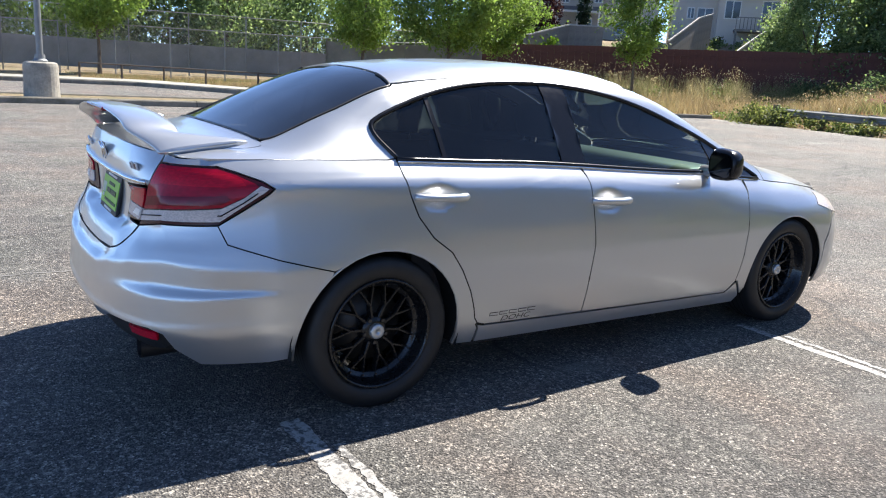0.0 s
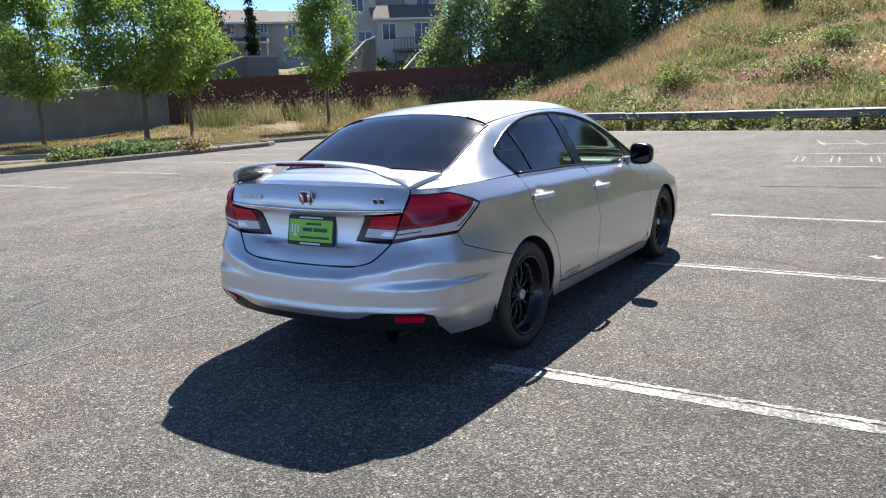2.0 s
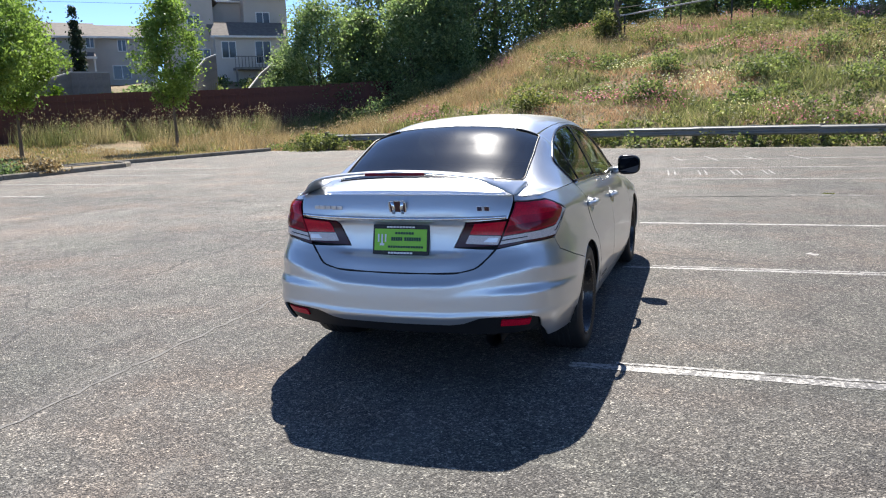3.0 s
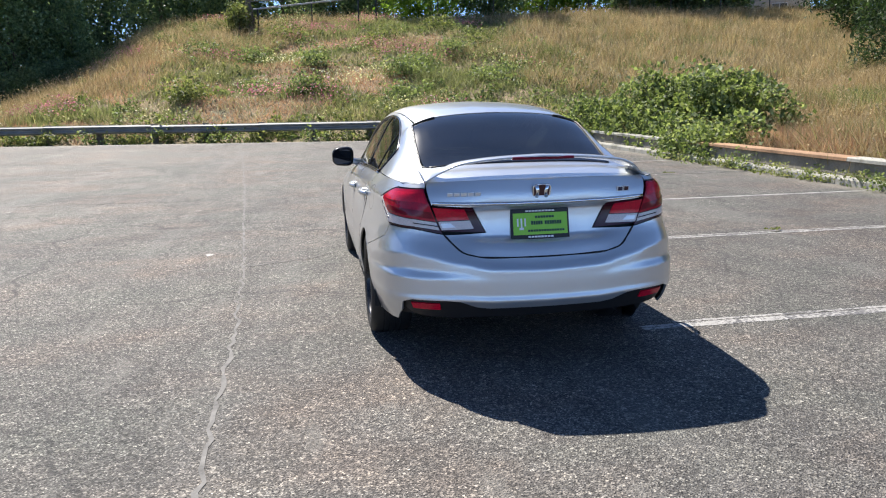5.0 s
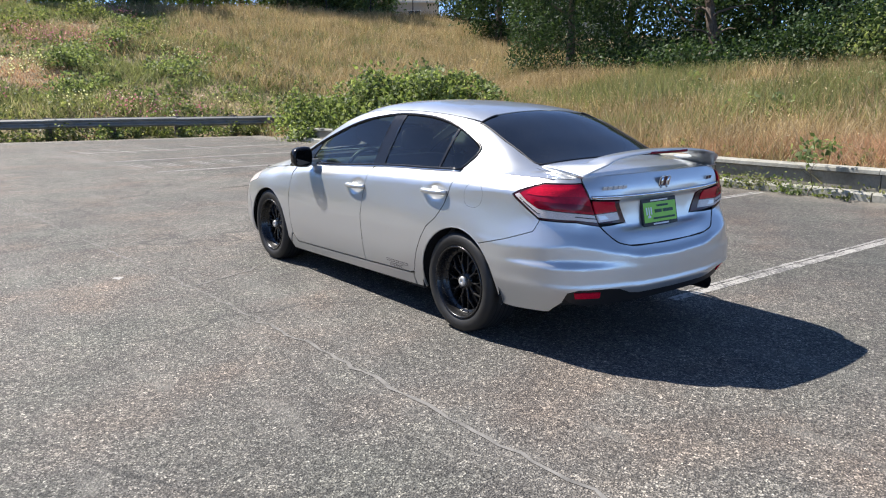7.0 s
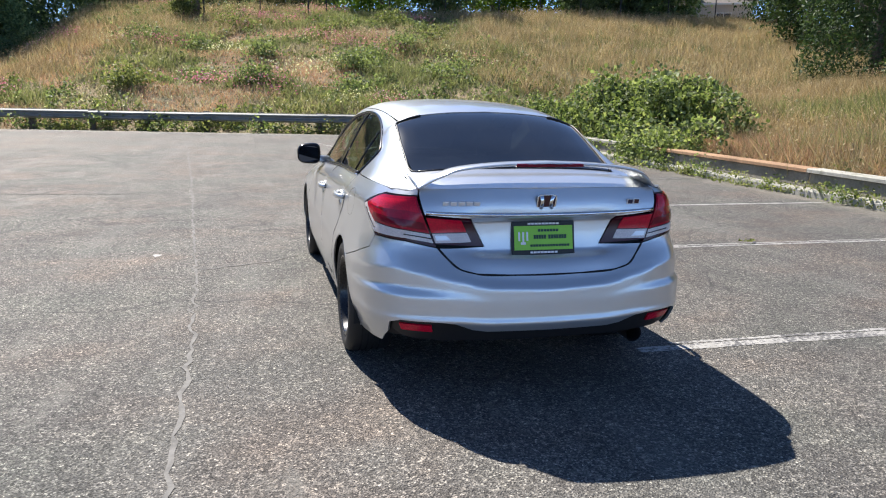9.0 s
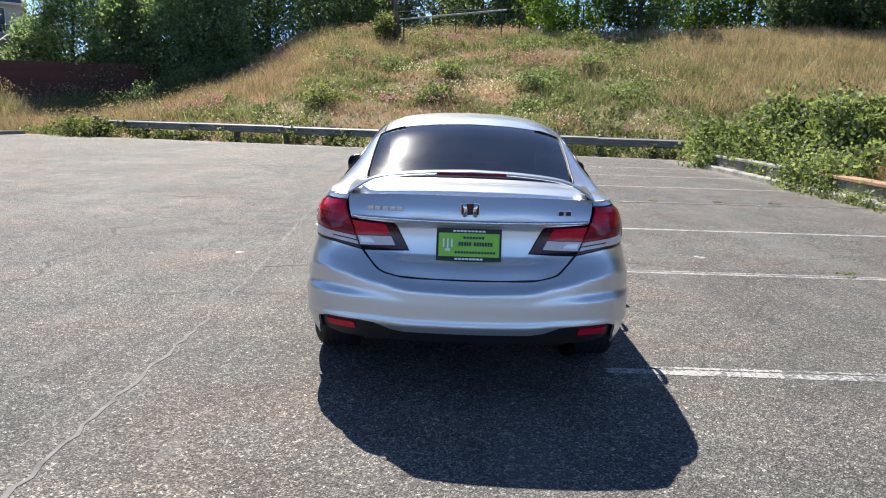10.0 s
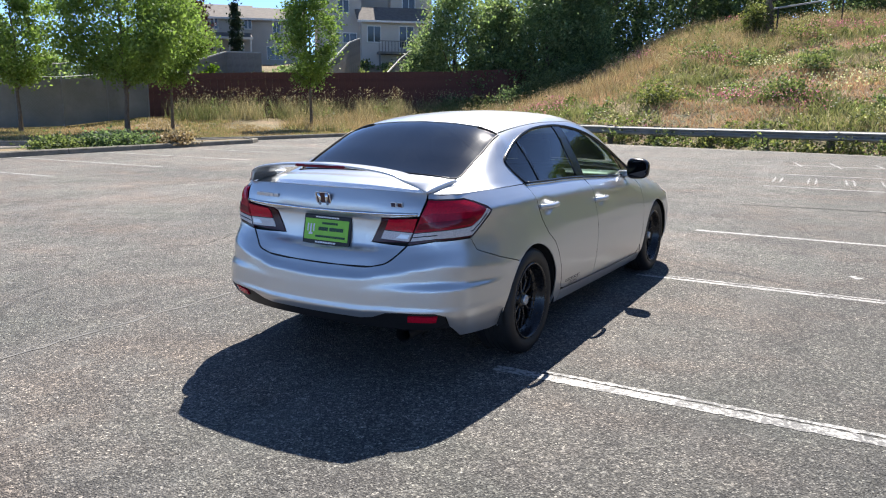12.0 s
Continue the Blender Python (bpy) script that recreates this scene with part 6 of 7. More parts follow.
def side_sv(x, z):
    """(s, v) of the flank point of the upper body at x and height z."""
    s, v, _ = min(_TAB, key=lambda r: (r[2].x - x) ** 2 + (r[2].z - z) ** 2)
    for _i in range(12):
        p = up(s, v)
        a, b = (up(s + 0.02, v) - p) / 0.02, (up(s, v - 0.01) - p) / -0.01
        det = a.x * b.z - b.x * a.z
        if abs(det) < 1e-9:
            break
        ex, ez = x - p.x, z - p.z
        s = min(max(s + (ex * b.z - b.x * ez) / det * 0.8, 0.0), S_MAX)
        v = min(max(v + (a.x * ez - ex * a.z) / det * 0.8, 0.3), 1.0)
    return s, v


def inset(poly, d):
    """The outline moved inwards by d."""
    area = sum(a[0] * b[1] - b[0] * a[1] for a, b in zip(poly, poly[1:] + poly[:1]))
    sgn = 1 if area > 0 else -1
    out = []
    n = len(poly)
    for i in range(n):
        p0, p1, p2 = Vector(poly[i - 1]), Vector(poly[i]), Vector(poly[(i + 1) % n])
        e0, e1 = (p1 - p0), (p2 - p1)
        if e0.length < 1e-7 or e1.length < 1e-7:
            out.append(tuple(p1))
            continue
        e0.normalize()
        e1.normalize()
        n0, n1 = Vector((-e0.y, e0.x)) * sgn, Vector((-e1.y, e1.x)) * sgn
        m = n0 + n1
        if m.length < 0.3:
            m = n0
        m = m / max(0.35, m.length_squared / 2)
        out.append(tuple(p1 + m * d))
    return out


def refine(poly, step, scale=(1, 1)):
    out = []
    n = len(poly)
    for i in range(n):
        a, b = poly[i], poly[(i + 1) % n]
        l = math.hypot((b[0] - a[0]) * scale[0], (b[1] - a[1]) * scale[1])
        k = max(1, int(l / step))
        out += [(a[0] + (b[0] - a[0]) * j / k, a[1] + (b[1] - a[1]) * j / k) for j in range(k)]
    return out


def rounded(pts, n=4):
    """A smooth closed or open list through pts (open)."""
    return [tuple(p) for p in catmull(pts, n)]


def panel_bm(poly, fn, du, dv, lip=0.012, both=False, centre=False, flip=False):
    """A body panel: the outline filled, cut into a grid, laid on the surface, its rim turned inwards."""
    bm = bmesh.new()
    f = bm.faces.new([bm.verts.new((a, b, 0)) for a, b in poly])
    f.normal_update()
    if f.normal.z < 0:
        f.normal_flip()
    bmesh.ops.triangulate(bm, faces=[f], quad_method='BEAUTY', ngon_method='EAR_CLIP')
    us, vs = [p[0] for p in poly], [p[1] for p in poly]
    for lo, hi, step, nrm in ((min(us), max(us), du, (1, 0, 0)), (min(vs), max(vs), dv, (0, 1, 0))):
        k = int((hi - lo) / step)
        for i in range(1, k + 1):
            c = lo + (hi - lo) * i / (k + 1)
            bmesh.ops.bisect_plane(bm, geom=bm.verts[:] + bm.edges[:] + bm.faces[:], dist=1e-7, plane_co=(c * nrm[0], c * nrm[1], 0), plane_no=nrm)
    bmesh.ops.remove_doubles(bm, verts=bm.verts[:], dist=1e-6)
    for v in bm.verts:
        v.co = fn(v.co.x, v.co.y)
        if centre and abs(v.co.y) < 0.002:
            v.co.y = 0.0
    if flip:
        for v in bm.verts:
            v.co.y = -v.co.y
    if centre:
        geom = bmesh.ops.duplicate(bm, geom=bm.verts[:] + bm.edges[:] + bm.faces[:])["geom"]
        for v in geom:
            if isinstance(v, bmesh.types.BMVert):
                v.co.y = -v.co.y
        bmesh.ops.remove_doubles(bm, verts=bm.verts[:], dist=2e-5)
    bmesh.ops.recalc_face_normals(bm, faces=bm.faces[:])
    return outward(bm, lip)


def outward(bm, lip):
    bm.normal_update()
    mid = Vector((1.25, 0, 0.55))
    tot = 0.0
    for f in bm.faces:
        tot += f.normal.dot(f.calc_center_median() - mid) * f.calc_area()
    if tot < 0:
        bmesh.ops.reverse_faces(bm, faces=bm.faces[:])
        bm.normal_update()
    if lip:
        nrm = {v: v.normal.copy() for v in bm.verts}
        edges = [e for e in bm.edges if e.is_boundary]
        src = {v for e in edges for v in e.verts}
        new_of = {v: bm.verts.new(v.co - nrm[v] * lip) for v in src}
        for e in edges:
            a, b = e.verts
            lf = e.link_faces[0]
            vs = list(lf.verts)
            i = vs.index(a)
            if vs[(i + 1) % len(vs)] is b:
                bm.faces.new((b, a, new_of[a], new_of[b]))
            else:
                bm.faces.new((a, b, new_of[b], new_of[a]))
        for e in edges:
            e.smooth = False
    return bm


def strip_bm(path, w, h, flip=False):
    """A narrow raised bead along a 3D path; w wide, h proud."""
    bm = bmesh.new()
    pts = [Vector(p) for p in path]
    if flip:
        pts = [Vector((p.x, -p.y, p.z)) for p in pts]
    tube(bm, pts, (w + h) / 2, 6)
    bmesh.ops.recalc_face_normals(bm, faces=bm.faces[:])
    return bm


def arc(cx, cz, r, a0, a1, n):
    return [(cx + r * math.cos(radians(a0 + (a1 - a0) * k / n)), cz + r * math.sin(radians(a0 + (a1 - a0) * k / n))) for k in range(n + 1)]


def build_car():
    car = thing("car", (0, 0, 0), "silver four-door sports sedan with rear wing parked on asphalt", "car")
    GAP = 0.003
    A_R = arc(0.0, 0.295, 0.358, 198, -14, 22)      # rear arch from its tail side over the top
    A_F = arc(2.67, 0.285, 0.355, 196, -16, 22)

    def U(pts):
        return [(SX(x), z) for x, z in pts]

    def Rr(pts):
        return [(RY(y), z) for y, z in pts]

    low_fn = lambda u, z: low(u, z)
    CUPS = ((SX(.245), .842), (SX(1.185), .789))

    def dimpled(u, z):
        """The flank with a hollow behind each door handle."""
        sink = 0.0
        for cu_, cz_ in CUPS:
            q = ((u - cu_) / 0.082) ** 2 + ((z - cz_) / 0.052) ** 2
            if q < 1:
                sink = max(sink, 0.015 * (1 - q) ** 0.8)
        return low(u, z, -sink)

    def body(name, poly, mat_=PAINT, sides=(False, True), label="", gap=GAP, du=0.05, dv=0.03, fn=low_fn, parent=car, lip=0.012):
        obs = []
        for fl in sides:
            obs.append(part(name, panel_bm(inset(poly, gap), fn, du, dv, lip, flip=fl), mat_, parent, label, True))
        return obs

    # ---- edges shared by the panels
    lid_edge = Rr([(0, .608), (.195, .610), (.34, .617), (.43, .640), (.49, .685), (.54, .732)])
    lamp_low = Rr([(.54, .732), (.62, .747), (.70, .762)]) + U([(-.632, .768), (-.54, .82), (-.452, .872)])
    lamp_tip = U([(-.428, .893)])
    lamp_top = U([(-.47, .918), (-.56, .948), (-.63, .965)]) + Rr([(.70, .968), (.68, .970), (.655, .969)])
    seam = U([(-.632, .768), (-.60, .705), (-.42, .645), (-.216, .590)])
    a_seam = [p for p in A_R if p[0] < -0.2 and p[1] < 0.592 and p[1] > 0.26]
    a_rest = [p for p in A_R if not (p[0] < -0.2 and p[1] < 0.592)]

    # ---- rear bumper
    lip_low = Rr([(0, .350), (.30, .352), (.37, .362), (.45, .394), (.52, .402), (.69, .405)]) + [(RY(.735), .388), (RY(.755), .33)] + U([(-.70, .262), (-.45, .25), (-.375, .255)])
    poly = lip_low + U([(x, z) for x, z in a_seam]) + seam[::-1] + lamp_low[:3][::-1] + lid_edge[::-1]
    poly = [p for i, p in enumerate(poly) if i == 0 or math.hypot(p[0] - poly[i - 1][0], p[1] - poly[i - 1][1]) > 1e-4]
    bmp = part("rear_bumper", centre_panel(inset_low(poly, 0.0018), low_fn, 0.032, 0.009), PAINT, car, "silver rear bumper cover", True)
    # dark lower valance with reflectors
    val = Rr([(0, .295), (.45, .295), (.64, .300), (.71, .315), (.748, .345), (.738, .39), (.69, .412), (.51, .410), (.45, .402), (.36, .372), (.30, .362), (0, .36)])
    part("lower_valance", centre_panel(val, lambda u, z: low(u, z, -0.026), 0.05, 0.03), BLACK_PLASTIC, bmp, "black plastic lower valance", True)
    for fl in (False, True):
        ref = Rr([(.555, .345), (.70, .350), (.706, .383), (.56, .379)])
        part("reflector", panel_bm(ref, lambda u, z: low(u, z, -0.016), 0.05, 0.03, 0.012, flip=fl), RED_BRIGHT, bmp, "red rear reflector", True)

    # ---- trunk lid
    lid = lid_edge + Rr([(.305, .733), (.378, .864), (.608, .881), (.648, .972), (.652, 1.0), (.4, 1.004), (0, 1.006)])
    lidob = part("trunk_lid", centre_panel(inset_low(lid, 0.0035), low_fn, 0.03, 0.012), PAINT, car, "silver trunk lid", True)
    # dark line added along the lid's lower gap, to paint its shade
    edge_pts = [low(u, z, -0.0045) for u, z in lid_edge]
    edge_pts = [Vector((p.x, -p.y, p.z)) for p in edge_pts[:0:-1]] + edge_pts
    part("lid_gap_line", strip_bm(catmull(edge_pts, 5), 0.009, 0.004), UNDER, lidob, "dark line drawn in the gap below the lid", True)
    deck = [(0.02, 0.0), (0.02, 0.66), (1.0, 0.66), (1.92, 0.623), (2.0, 0.6), (2.01, 0.4), (2.0, 0.0)]
    part("deck", centre_panel(deck, up, 0.16, 0.06), PAINT, lidob, "", True)
    # chrome bar, emblem and badge shapes
    bar = [low(RY(y), .882 + 0.012 * (y / .6) ** 2, 0.006) for y in np.linspace(0, .60, 14)]
    full = [Vector((p.x, -p.y, p.z)) for p in bar[::-1]] + bar[1:]
    bm = bmesh.new()
    tube(bm, full, 0.009, 8)
    part("chrome_bar", bm, CHROME, lidob, "bright chrome strip", True)
    bm = bmesh.new()
    frame_pts = [(0.0, 0.045 * math.copysign(abs(math.cos(a)) ** 0.45, math.cos(a)) * (1.0 + 0.10 * math.sin(a)), 0.037 * math.copysign(abs(math.sin(a)) ** 0.45, math.sin(a))) for a in np.linspace(0, 2 * math.pi, 41)]
    tube(bm, frame_pts, 0.0042, 6, False)
    bmesh.ops.scale(bm, vec=(0.7, 1.0, 1.0), verts=bm.verts[:])
    em = part("emblem", bm, CHROME, lidob, "chrome framed square badge", True)
    em.matrix_basis = Matrix.Translation(low(0, .940, 0.008)) @ pose(0, 0, 0, 0, -14, 0)
    bm = bmesh.new()
    box(bm, -0.002, 0.006, -0.041, 0.041, -0.035, 0.035, 0.002)
    part("badge_inlay", bm, BADGE_RED, em, "dark red enamel")
    for sg in (-1, 1):
        bm = bmesh.new()
        tube(bm, [(-0.003, sg * 0.029, 0.033), (-0.004, sg * 0.021, 0.0), (-0.003, sg * 0.026, -0.033)], [0.011, 0.0095, 0.012], 8)
        bmesh.ops.scale(bm, vec=(0.45, 1.0, 1.0), verts=bm.verts[:])
        part("badge_bar", bm, CHROME, em, "", True)
    for y0, w, n_ in ((0.52, 0.19, 5), (-0.435, 0.078, 2)):
        for k in range(n_):
            bm = bmesh.new()
            box(bm, -0.004, 0.004, -w / n_ * 0.40, w / n_ * 0.40, -0.011 if n_ == 5 else -0.014, 0.011 if n_ == 5 else 0.014, 0.003)
            bar_ = part("badge_bar", bm, BADGE_SILVER, lidob)
            yy = y0 - w * (k + 0.5) / n_
            p = low(RY(abs(yy)), .937, 0.007)
            bar_.matrix_basis = Matrix.Translation((p.x, math.copysign(p.y, yy), p.z)) @ pose(0, 0, 0, 0, -14, 0)
            if n_ == 2:
                bm = bmesh.new()
                box(bm, -0.0055, 0.0, -w * 0.15, w * 0.15, -0.0105, 0.0105, 0.001)
                part("badge_inlay", bm, (BADGE_BLUE, BADGE_RED)[k], bar_, "")

    # ---- number plate: dark frame, green sheet, plain bars for its print
    plate = new("number_plate")
    plate.parent = car
    tagged(plate, "lime green dealer plate in a black frame")
    plate.matrix_basis = Matrix.Translation((-0.812, 0, 0.766)) @ pose(0, 0, 0, 0, 11.5, 0)
    bm = bmesh.new()
    box(bm, -0.006, 0.010, -0.158, 0.158, -0.080, 0.080, 0.004)
    part("plate_frame", bm, BLACK_PLASTIC, plate)
    bm = bmesh.new()
    box(bm, -0.0085, -0.005, -0.147, 0.147, -0.056, 0.058, 0.001)
    part("plate_sheet", bm, PLATE_GREEN, plate)

    def bars(y0, y1, z0, z1, n_, mat_, x=-0.0115):
        for k in range(n_):
            bm_ = bmesh.new()
            a, b = y0 + (y1 - y0) * (k + 0.1) / n_, y0 + (y1 - y0) * (k + 0.9) / n_
            box(bm_, x, x + 0.003, min(a, b), max(a, b), z0, z1)
            part("print_bar", bm_, mat_, plate)
    bars(0.080, -0.080, 0.064, 0.072, 9, PLATE_WHITE, -0.0085)
    bars(0.070, -0.070, -0.072, -0.063, 8, PLATE_WHITE, -0.0085)
    bars(0.030, -0.075, 0.030, 0.042, 7, PLATE_DARK)
    bars(0.052, -0.012, -0.004, 0.015, 5, PLATE_DARK)
    bars(-0.022, -0.115, -0.004, 0.015, 7, PLATE_DARK)
    bars(0.070, -0.130, -0.041, -0.030, 14, PLATE_DARK)
    for y0_, y1_, z0_, z1_ in ((0.128, 0.118, -0.012, 0.030), (0.108, 0.098, -0.018, 0.030), (0.088, 0.078, -0.012, 0.030), (0.118, 0.088, -0.030, -0.018)):
        bars(y0_, y1_, z0_, z1_, 1, PLATE_WHITE)

    # ---- tail lights: dark bezel, red lenses, clear band that turns up at the tip; one piece on the wing, one on the lid
    on = lambda lift: (lambda u, z: low(u, z, lift))
    for fl in (False, True):
        outer = lamp_low[:1] + lamp_low[1:] + lamp_tip + lamp_top + Rr([(.612, .880), (.573, .80)])
        tl = part("tail_light", panel_bm(inset(outer, 0.004), on(0.001), 0.03, 0.02, 0.02, flip=fl), BEZEL, car, "red wrap-around tail light", True)
        red = Rr([(.583, .800), (.70, .817)]) + U([(-.615, .832), (-.535, .868), (-.486, .902), (-.498, .912), (-.565, .941), (-.63, .958)]) + Rr([(.70, .962), (.68, .964), (.658, .963), (.617, .884)])
        part("red_lens", panel_bm(red, on(0.006), 0.03, 0.02, 0.008, flip=fl), RED_LENS, tl, "glossy red lens", True)
        glow = Rr([(.632, .893), (.70, .902)]) + U([(-.60, .900), (-.530, .905), (-.545, .926), (-.60, .944)]) + Rr([(.70, .953), (.660, .954)])
        part("upper_lens", panel_bm(glow, on(0.0085), 0.03, 0.02, 0.004, flip=fl), RED_BRIGHT, tl, "bright red upper lens", True)
        deep = Rr([(.594, .814), (.70, .829)]) + U([(-.62, .842), (-.585, .858), (-.60, .872)]) + Rr([(.70, .862), (.612, .848)])
        part("lower_lens", panel_bm(deep, on(0.0085), 0.03, 0.02, 0.004, flip=fl), RED_DEEP, tl, "deep red lower lens", True)
        clr = Rr([(.562, .756), (.62, .765), (.70, .777)]) + U([(-.625, .783), (-.54, .836), (-.462, .884), (-.450, .894), (-.478, .905), (-.494, .894), (-.540, .862), (-.62, .827)]) + Rr([(.70, .812), (.62, .801), (.581, .795)])
        part("clear_lens", panel_bm(clr, on(0.006), 0.03, 0.02, 0.008, flip=fl), CLEAR_LENS, tl, "clear band with silvery ribs", True)
        stripe = [low(u, z, 0.008) for u, z in Rr([(.570, .776), (.64, .786), (.70, .794)]) + U([(-.62, .804), (-.54, .848), (-.49, .880)])]
        part("lens_rib", strip_bm(stripe, 0.003, 0.002, fl), BLACK_GLOSS, tl, "", True)
        inner = Rr([(.300, .731), (.377, .862), (.606, .878), (.548, .748)])
        tl2 = part("lid_light", panel_bm(inset(inner, 0.003), on(0.004), 0.03, 0.02, 0.02, flip=fl), BEZEL, lidob, "red and clear light on the trunk lid", True)
        r2 = Rr([(.398, .805), (.424, .857), (.599, .872), (.574, .803)])
        part("red_lens", panel_bm(r2, on(0.009), 0.03, 0.02, 0.008, flip=fl), RED_BRIGHT, tl2, "bright red lens", True)
        c2 = Rr([(.372, .757), (.395, .800), (.570, .799), (.550, .756)])
        part("clear_lens", panel_bm(c2, on(0.008), 0.03, 0.02, 0.008, flip=fl), CLEAR_LENS, tl2, "clear reversing lens", True)
        pod = Rr([(.47, .768), (.50, .790), (.555, .790), (.545, .768)])
        part("bulb_window", panel_bm(pod, on(0.010), 0.02, 0.015, 0.003, flip=fl), BADGE_SILVER, tl2, "", True)

    # ---- rear door line, doors, fenders, sill
    rd = [(.088, .988), (.095, .93), (.118, .85), (.150, .77), (.215, .685), (.30, .622), (.352, .545), (.400, .45), (.430, .37), (.442, .325), (.462, .296), (.50, .285)]
    bline = [(1.068, .267), (1.075, .42), (1.096, .60), (1.085, .78), (1.072, .90), (1.060, .948)]
    fline = [(2.15, .238), (2.215, .30), (2.240, .45), (2.250, .62), (2.262, .76), (2.30, .848)]
    top_line = lambda x0, x1, n_: [(x, shoulder(x).z) for x in np.linspace(x0, x1, n_)]
    quarter = U([(-.216, .590)]) + U(a_rest) + U([(.365, .205), (.46, .20), (.468, .27), (.455, .291)]) + U(rd[::-1][1:]) + U(top_line(.05, -.60, 14)) + [(RY(.70), .990)] + lamp_top[::-1][3:] + lamp_tip + lamp_low[::-1][:3] + seam[1:3]
    quarter = [p for i, p in enumerate(quarter) if i == 0 or math.hypot(p[0] - quarter[i - 1][0], p[1] - quarter[i - 1][1]) > 2e-4]
    quarters = body("rear_quarter_panel", quarter, du=0.035, dv=0.02)
    corner = lamp_top[::-1][:4] + [(RY(.70), .990)] + Rr([(.68, .992), (.655, .998)])
    body("lid_corner", corner, du=0.03, dv=0.02, gap=0.001)
    rdoor = U(rd[::-1]) + U(top_line(.11, 1.05, 14)) + U(bline[::-1][1:])
    rdoors = body("rear_door", rdoor, du=0.022, dv=0.016, fn=dimpled)
    fdoor = U(bline) + U(top_line(1.085, 2.28, 16)) + U(fline[::-1][1:])
    fdoors = body("front_door", fdoor, du=0.022, dv=0.016, fn=dimpled)
    # dark lines added in the door gaps in place of their shade
    for doors, edge in ((rdoors, rd[1:]), (fdoors, bline[1:]), (fdoors, fline[:-1])):
        for door_, fl in zip(doors, (False, True)):
            part("door_gap_line", strip_bm([low(SX(x), z, -0.003) for x, z in edge], 0.005, 0.004, fl), UNDER, door_, "", True)
    sill = U([(.47, .20), (2.27, .160), (2.298, .200), (2.225, .292), (2.15, .236), (1.068, .263), (.50, .281), (.478, .283), (.463, .289), (.472, .268)])
    body("sill", sill, dv=0.03)
    ff = U([p for p in A_F if p[1] > 0.19]) + U([(3.03, .46), (3.12, .62)]) + U([(3.13, .752)]) + U(top_line(3.08, 2.32, 10)) + U(fline[::-1][:-1]) + U([(2.235, .295), (2.302, .206)])
    body("front_fender", ff, du=0.035, dv=0.02)
    fb = U([(3.03, .20), (3.036, .45), (3.125, .62), (3.135, .75)]) + [(U_MAX - 0.45, .725), (U_MAX, .70), (U_MAX, .19), (U_MAX - 0.4, .19)]
    part("front_bumper", centre_panel(fb, low_fn, 0.06, 0.04), PAINT, car, "silver front bumper cover", True)
    for fl in (False, True):
        hl = U([(2.96, .69), (3.12, .645), (3.25, .62), (3.28, .68), (3.14, .735), (3.02, .752)])
        part("headlight", panel_bm(hl, lambda u, z: low(u, z, 0.004), 0.05, 0.03, 0.02, flip=fl), CLEAR_LENS, car, "clear headlight", True)

    # arch rims
    for name_, arch_ in (("rear_arch_rim", A_R), ("front_arch_rim", A_F)):
        for fl in (False, True):
            rim = [low(SX(x), z, -0.004) for x, z in arch_ if z > 0.24]
            part(name_, strip_bm(rim, 0.006, 0.004, fl), PAINT, car, "", True)

    # ---- upper body
    dlo_top = [(2.46, .856), (2.40, .890), (2.20, .985), (2.0, 1.070), (1.77, 1.150), (1.60, 1.205), (1.42, 1.250), (1.22, 1.283), (1.05, 1.299), (.91, 1.303), (.72, 1.298), (.56, 1.284), (.42, 1.260), (.31, 1.232), (.20, 1.196), (.10, 1.158), (.035, 1.125)]
    dlo_tail = [(.012, 1.095), (.022, 1.062), (.055, 1.022), (.085, .990)]
    W = [side_sv(x, z) for x, z in dlo_top + dlo_tail]
    frame_poly = [(0.02, 0.667), (1.0, 0.667), (1.92, 0.630), (2.03, 0.572), (2.6, 0.598), (3.2, 0.612), (3.9, 0.612), (4.15, 0.604), (4.23, 0.575), (5, 0.575), (7, 0.575), (8.2, 0.575), (8.45, 0.56), (8.7, 0.57), (9.6, 0.60), (10.6, 0.625), (11.4, 0.64), (11.75, 0.66), (11.95, 0.76), (12.0, 0.88), (12.0, 1.0)]
    frame_poly += [(side_sv(2.48, shoulder(2.48).z)[0], 1.0)] + W + [(s, 1.0) for s in (side_sv(.05, shoulder(.05).z)[0], 3.2, 2.6, 2.0, 1.2, 0.6, 0.02)]
    for fl in (False, True):
        part("roof_side", panel_bm(inset(frame_poly, 0.002), up, 0.12, 0.035, 0.006, flip=fl), PAINT, car, "silver roof side and rear pillar", True)
    roof = [(4.26, 0.0), (4.24, 0.42), (4.22, 0.560), (5, 0.57), (7, 0.57), (8.2, 0.57), (8.40, 0.55), (8.50, 0.40), (8.55, 0.0)]
    part("roof", centre_panel(inset_half(roof, 0.002), up, 0.16, 0.06, 0.006), PAINT, car, "silver roof", True)
    rg = [(2.03, 0.0), (2.04, 0.4), (2.07, 0.562), (2.6, 0.588), (3.2, 0.602), (3.9, 0.602), (4.13, 0.594), (4.19, 0.545), (4.215, 0.40), (4.23, 0.0)]
    glass_fn = lambda s, v: up(s, v, -0.004)
    part("rear_window", centre_panel(inset_half(rg, 0.006), glass_fn, 0.14, 0.06, 0.004), GLASS_REAR, car, "dark tinted rear window", True)
    for fl in (False, True):
        pth = [up(s, v, 0.0) for s, v in rounded(rg[1:-1], 5)]
        part("rear_window_seal", strip_bm(pth, 0.007, 0.004, fl), BLACK_PLASTIC, car, "", True)
    edge_pts = [up(2.03, v) for v in np.linspace(0, .56, 10)]
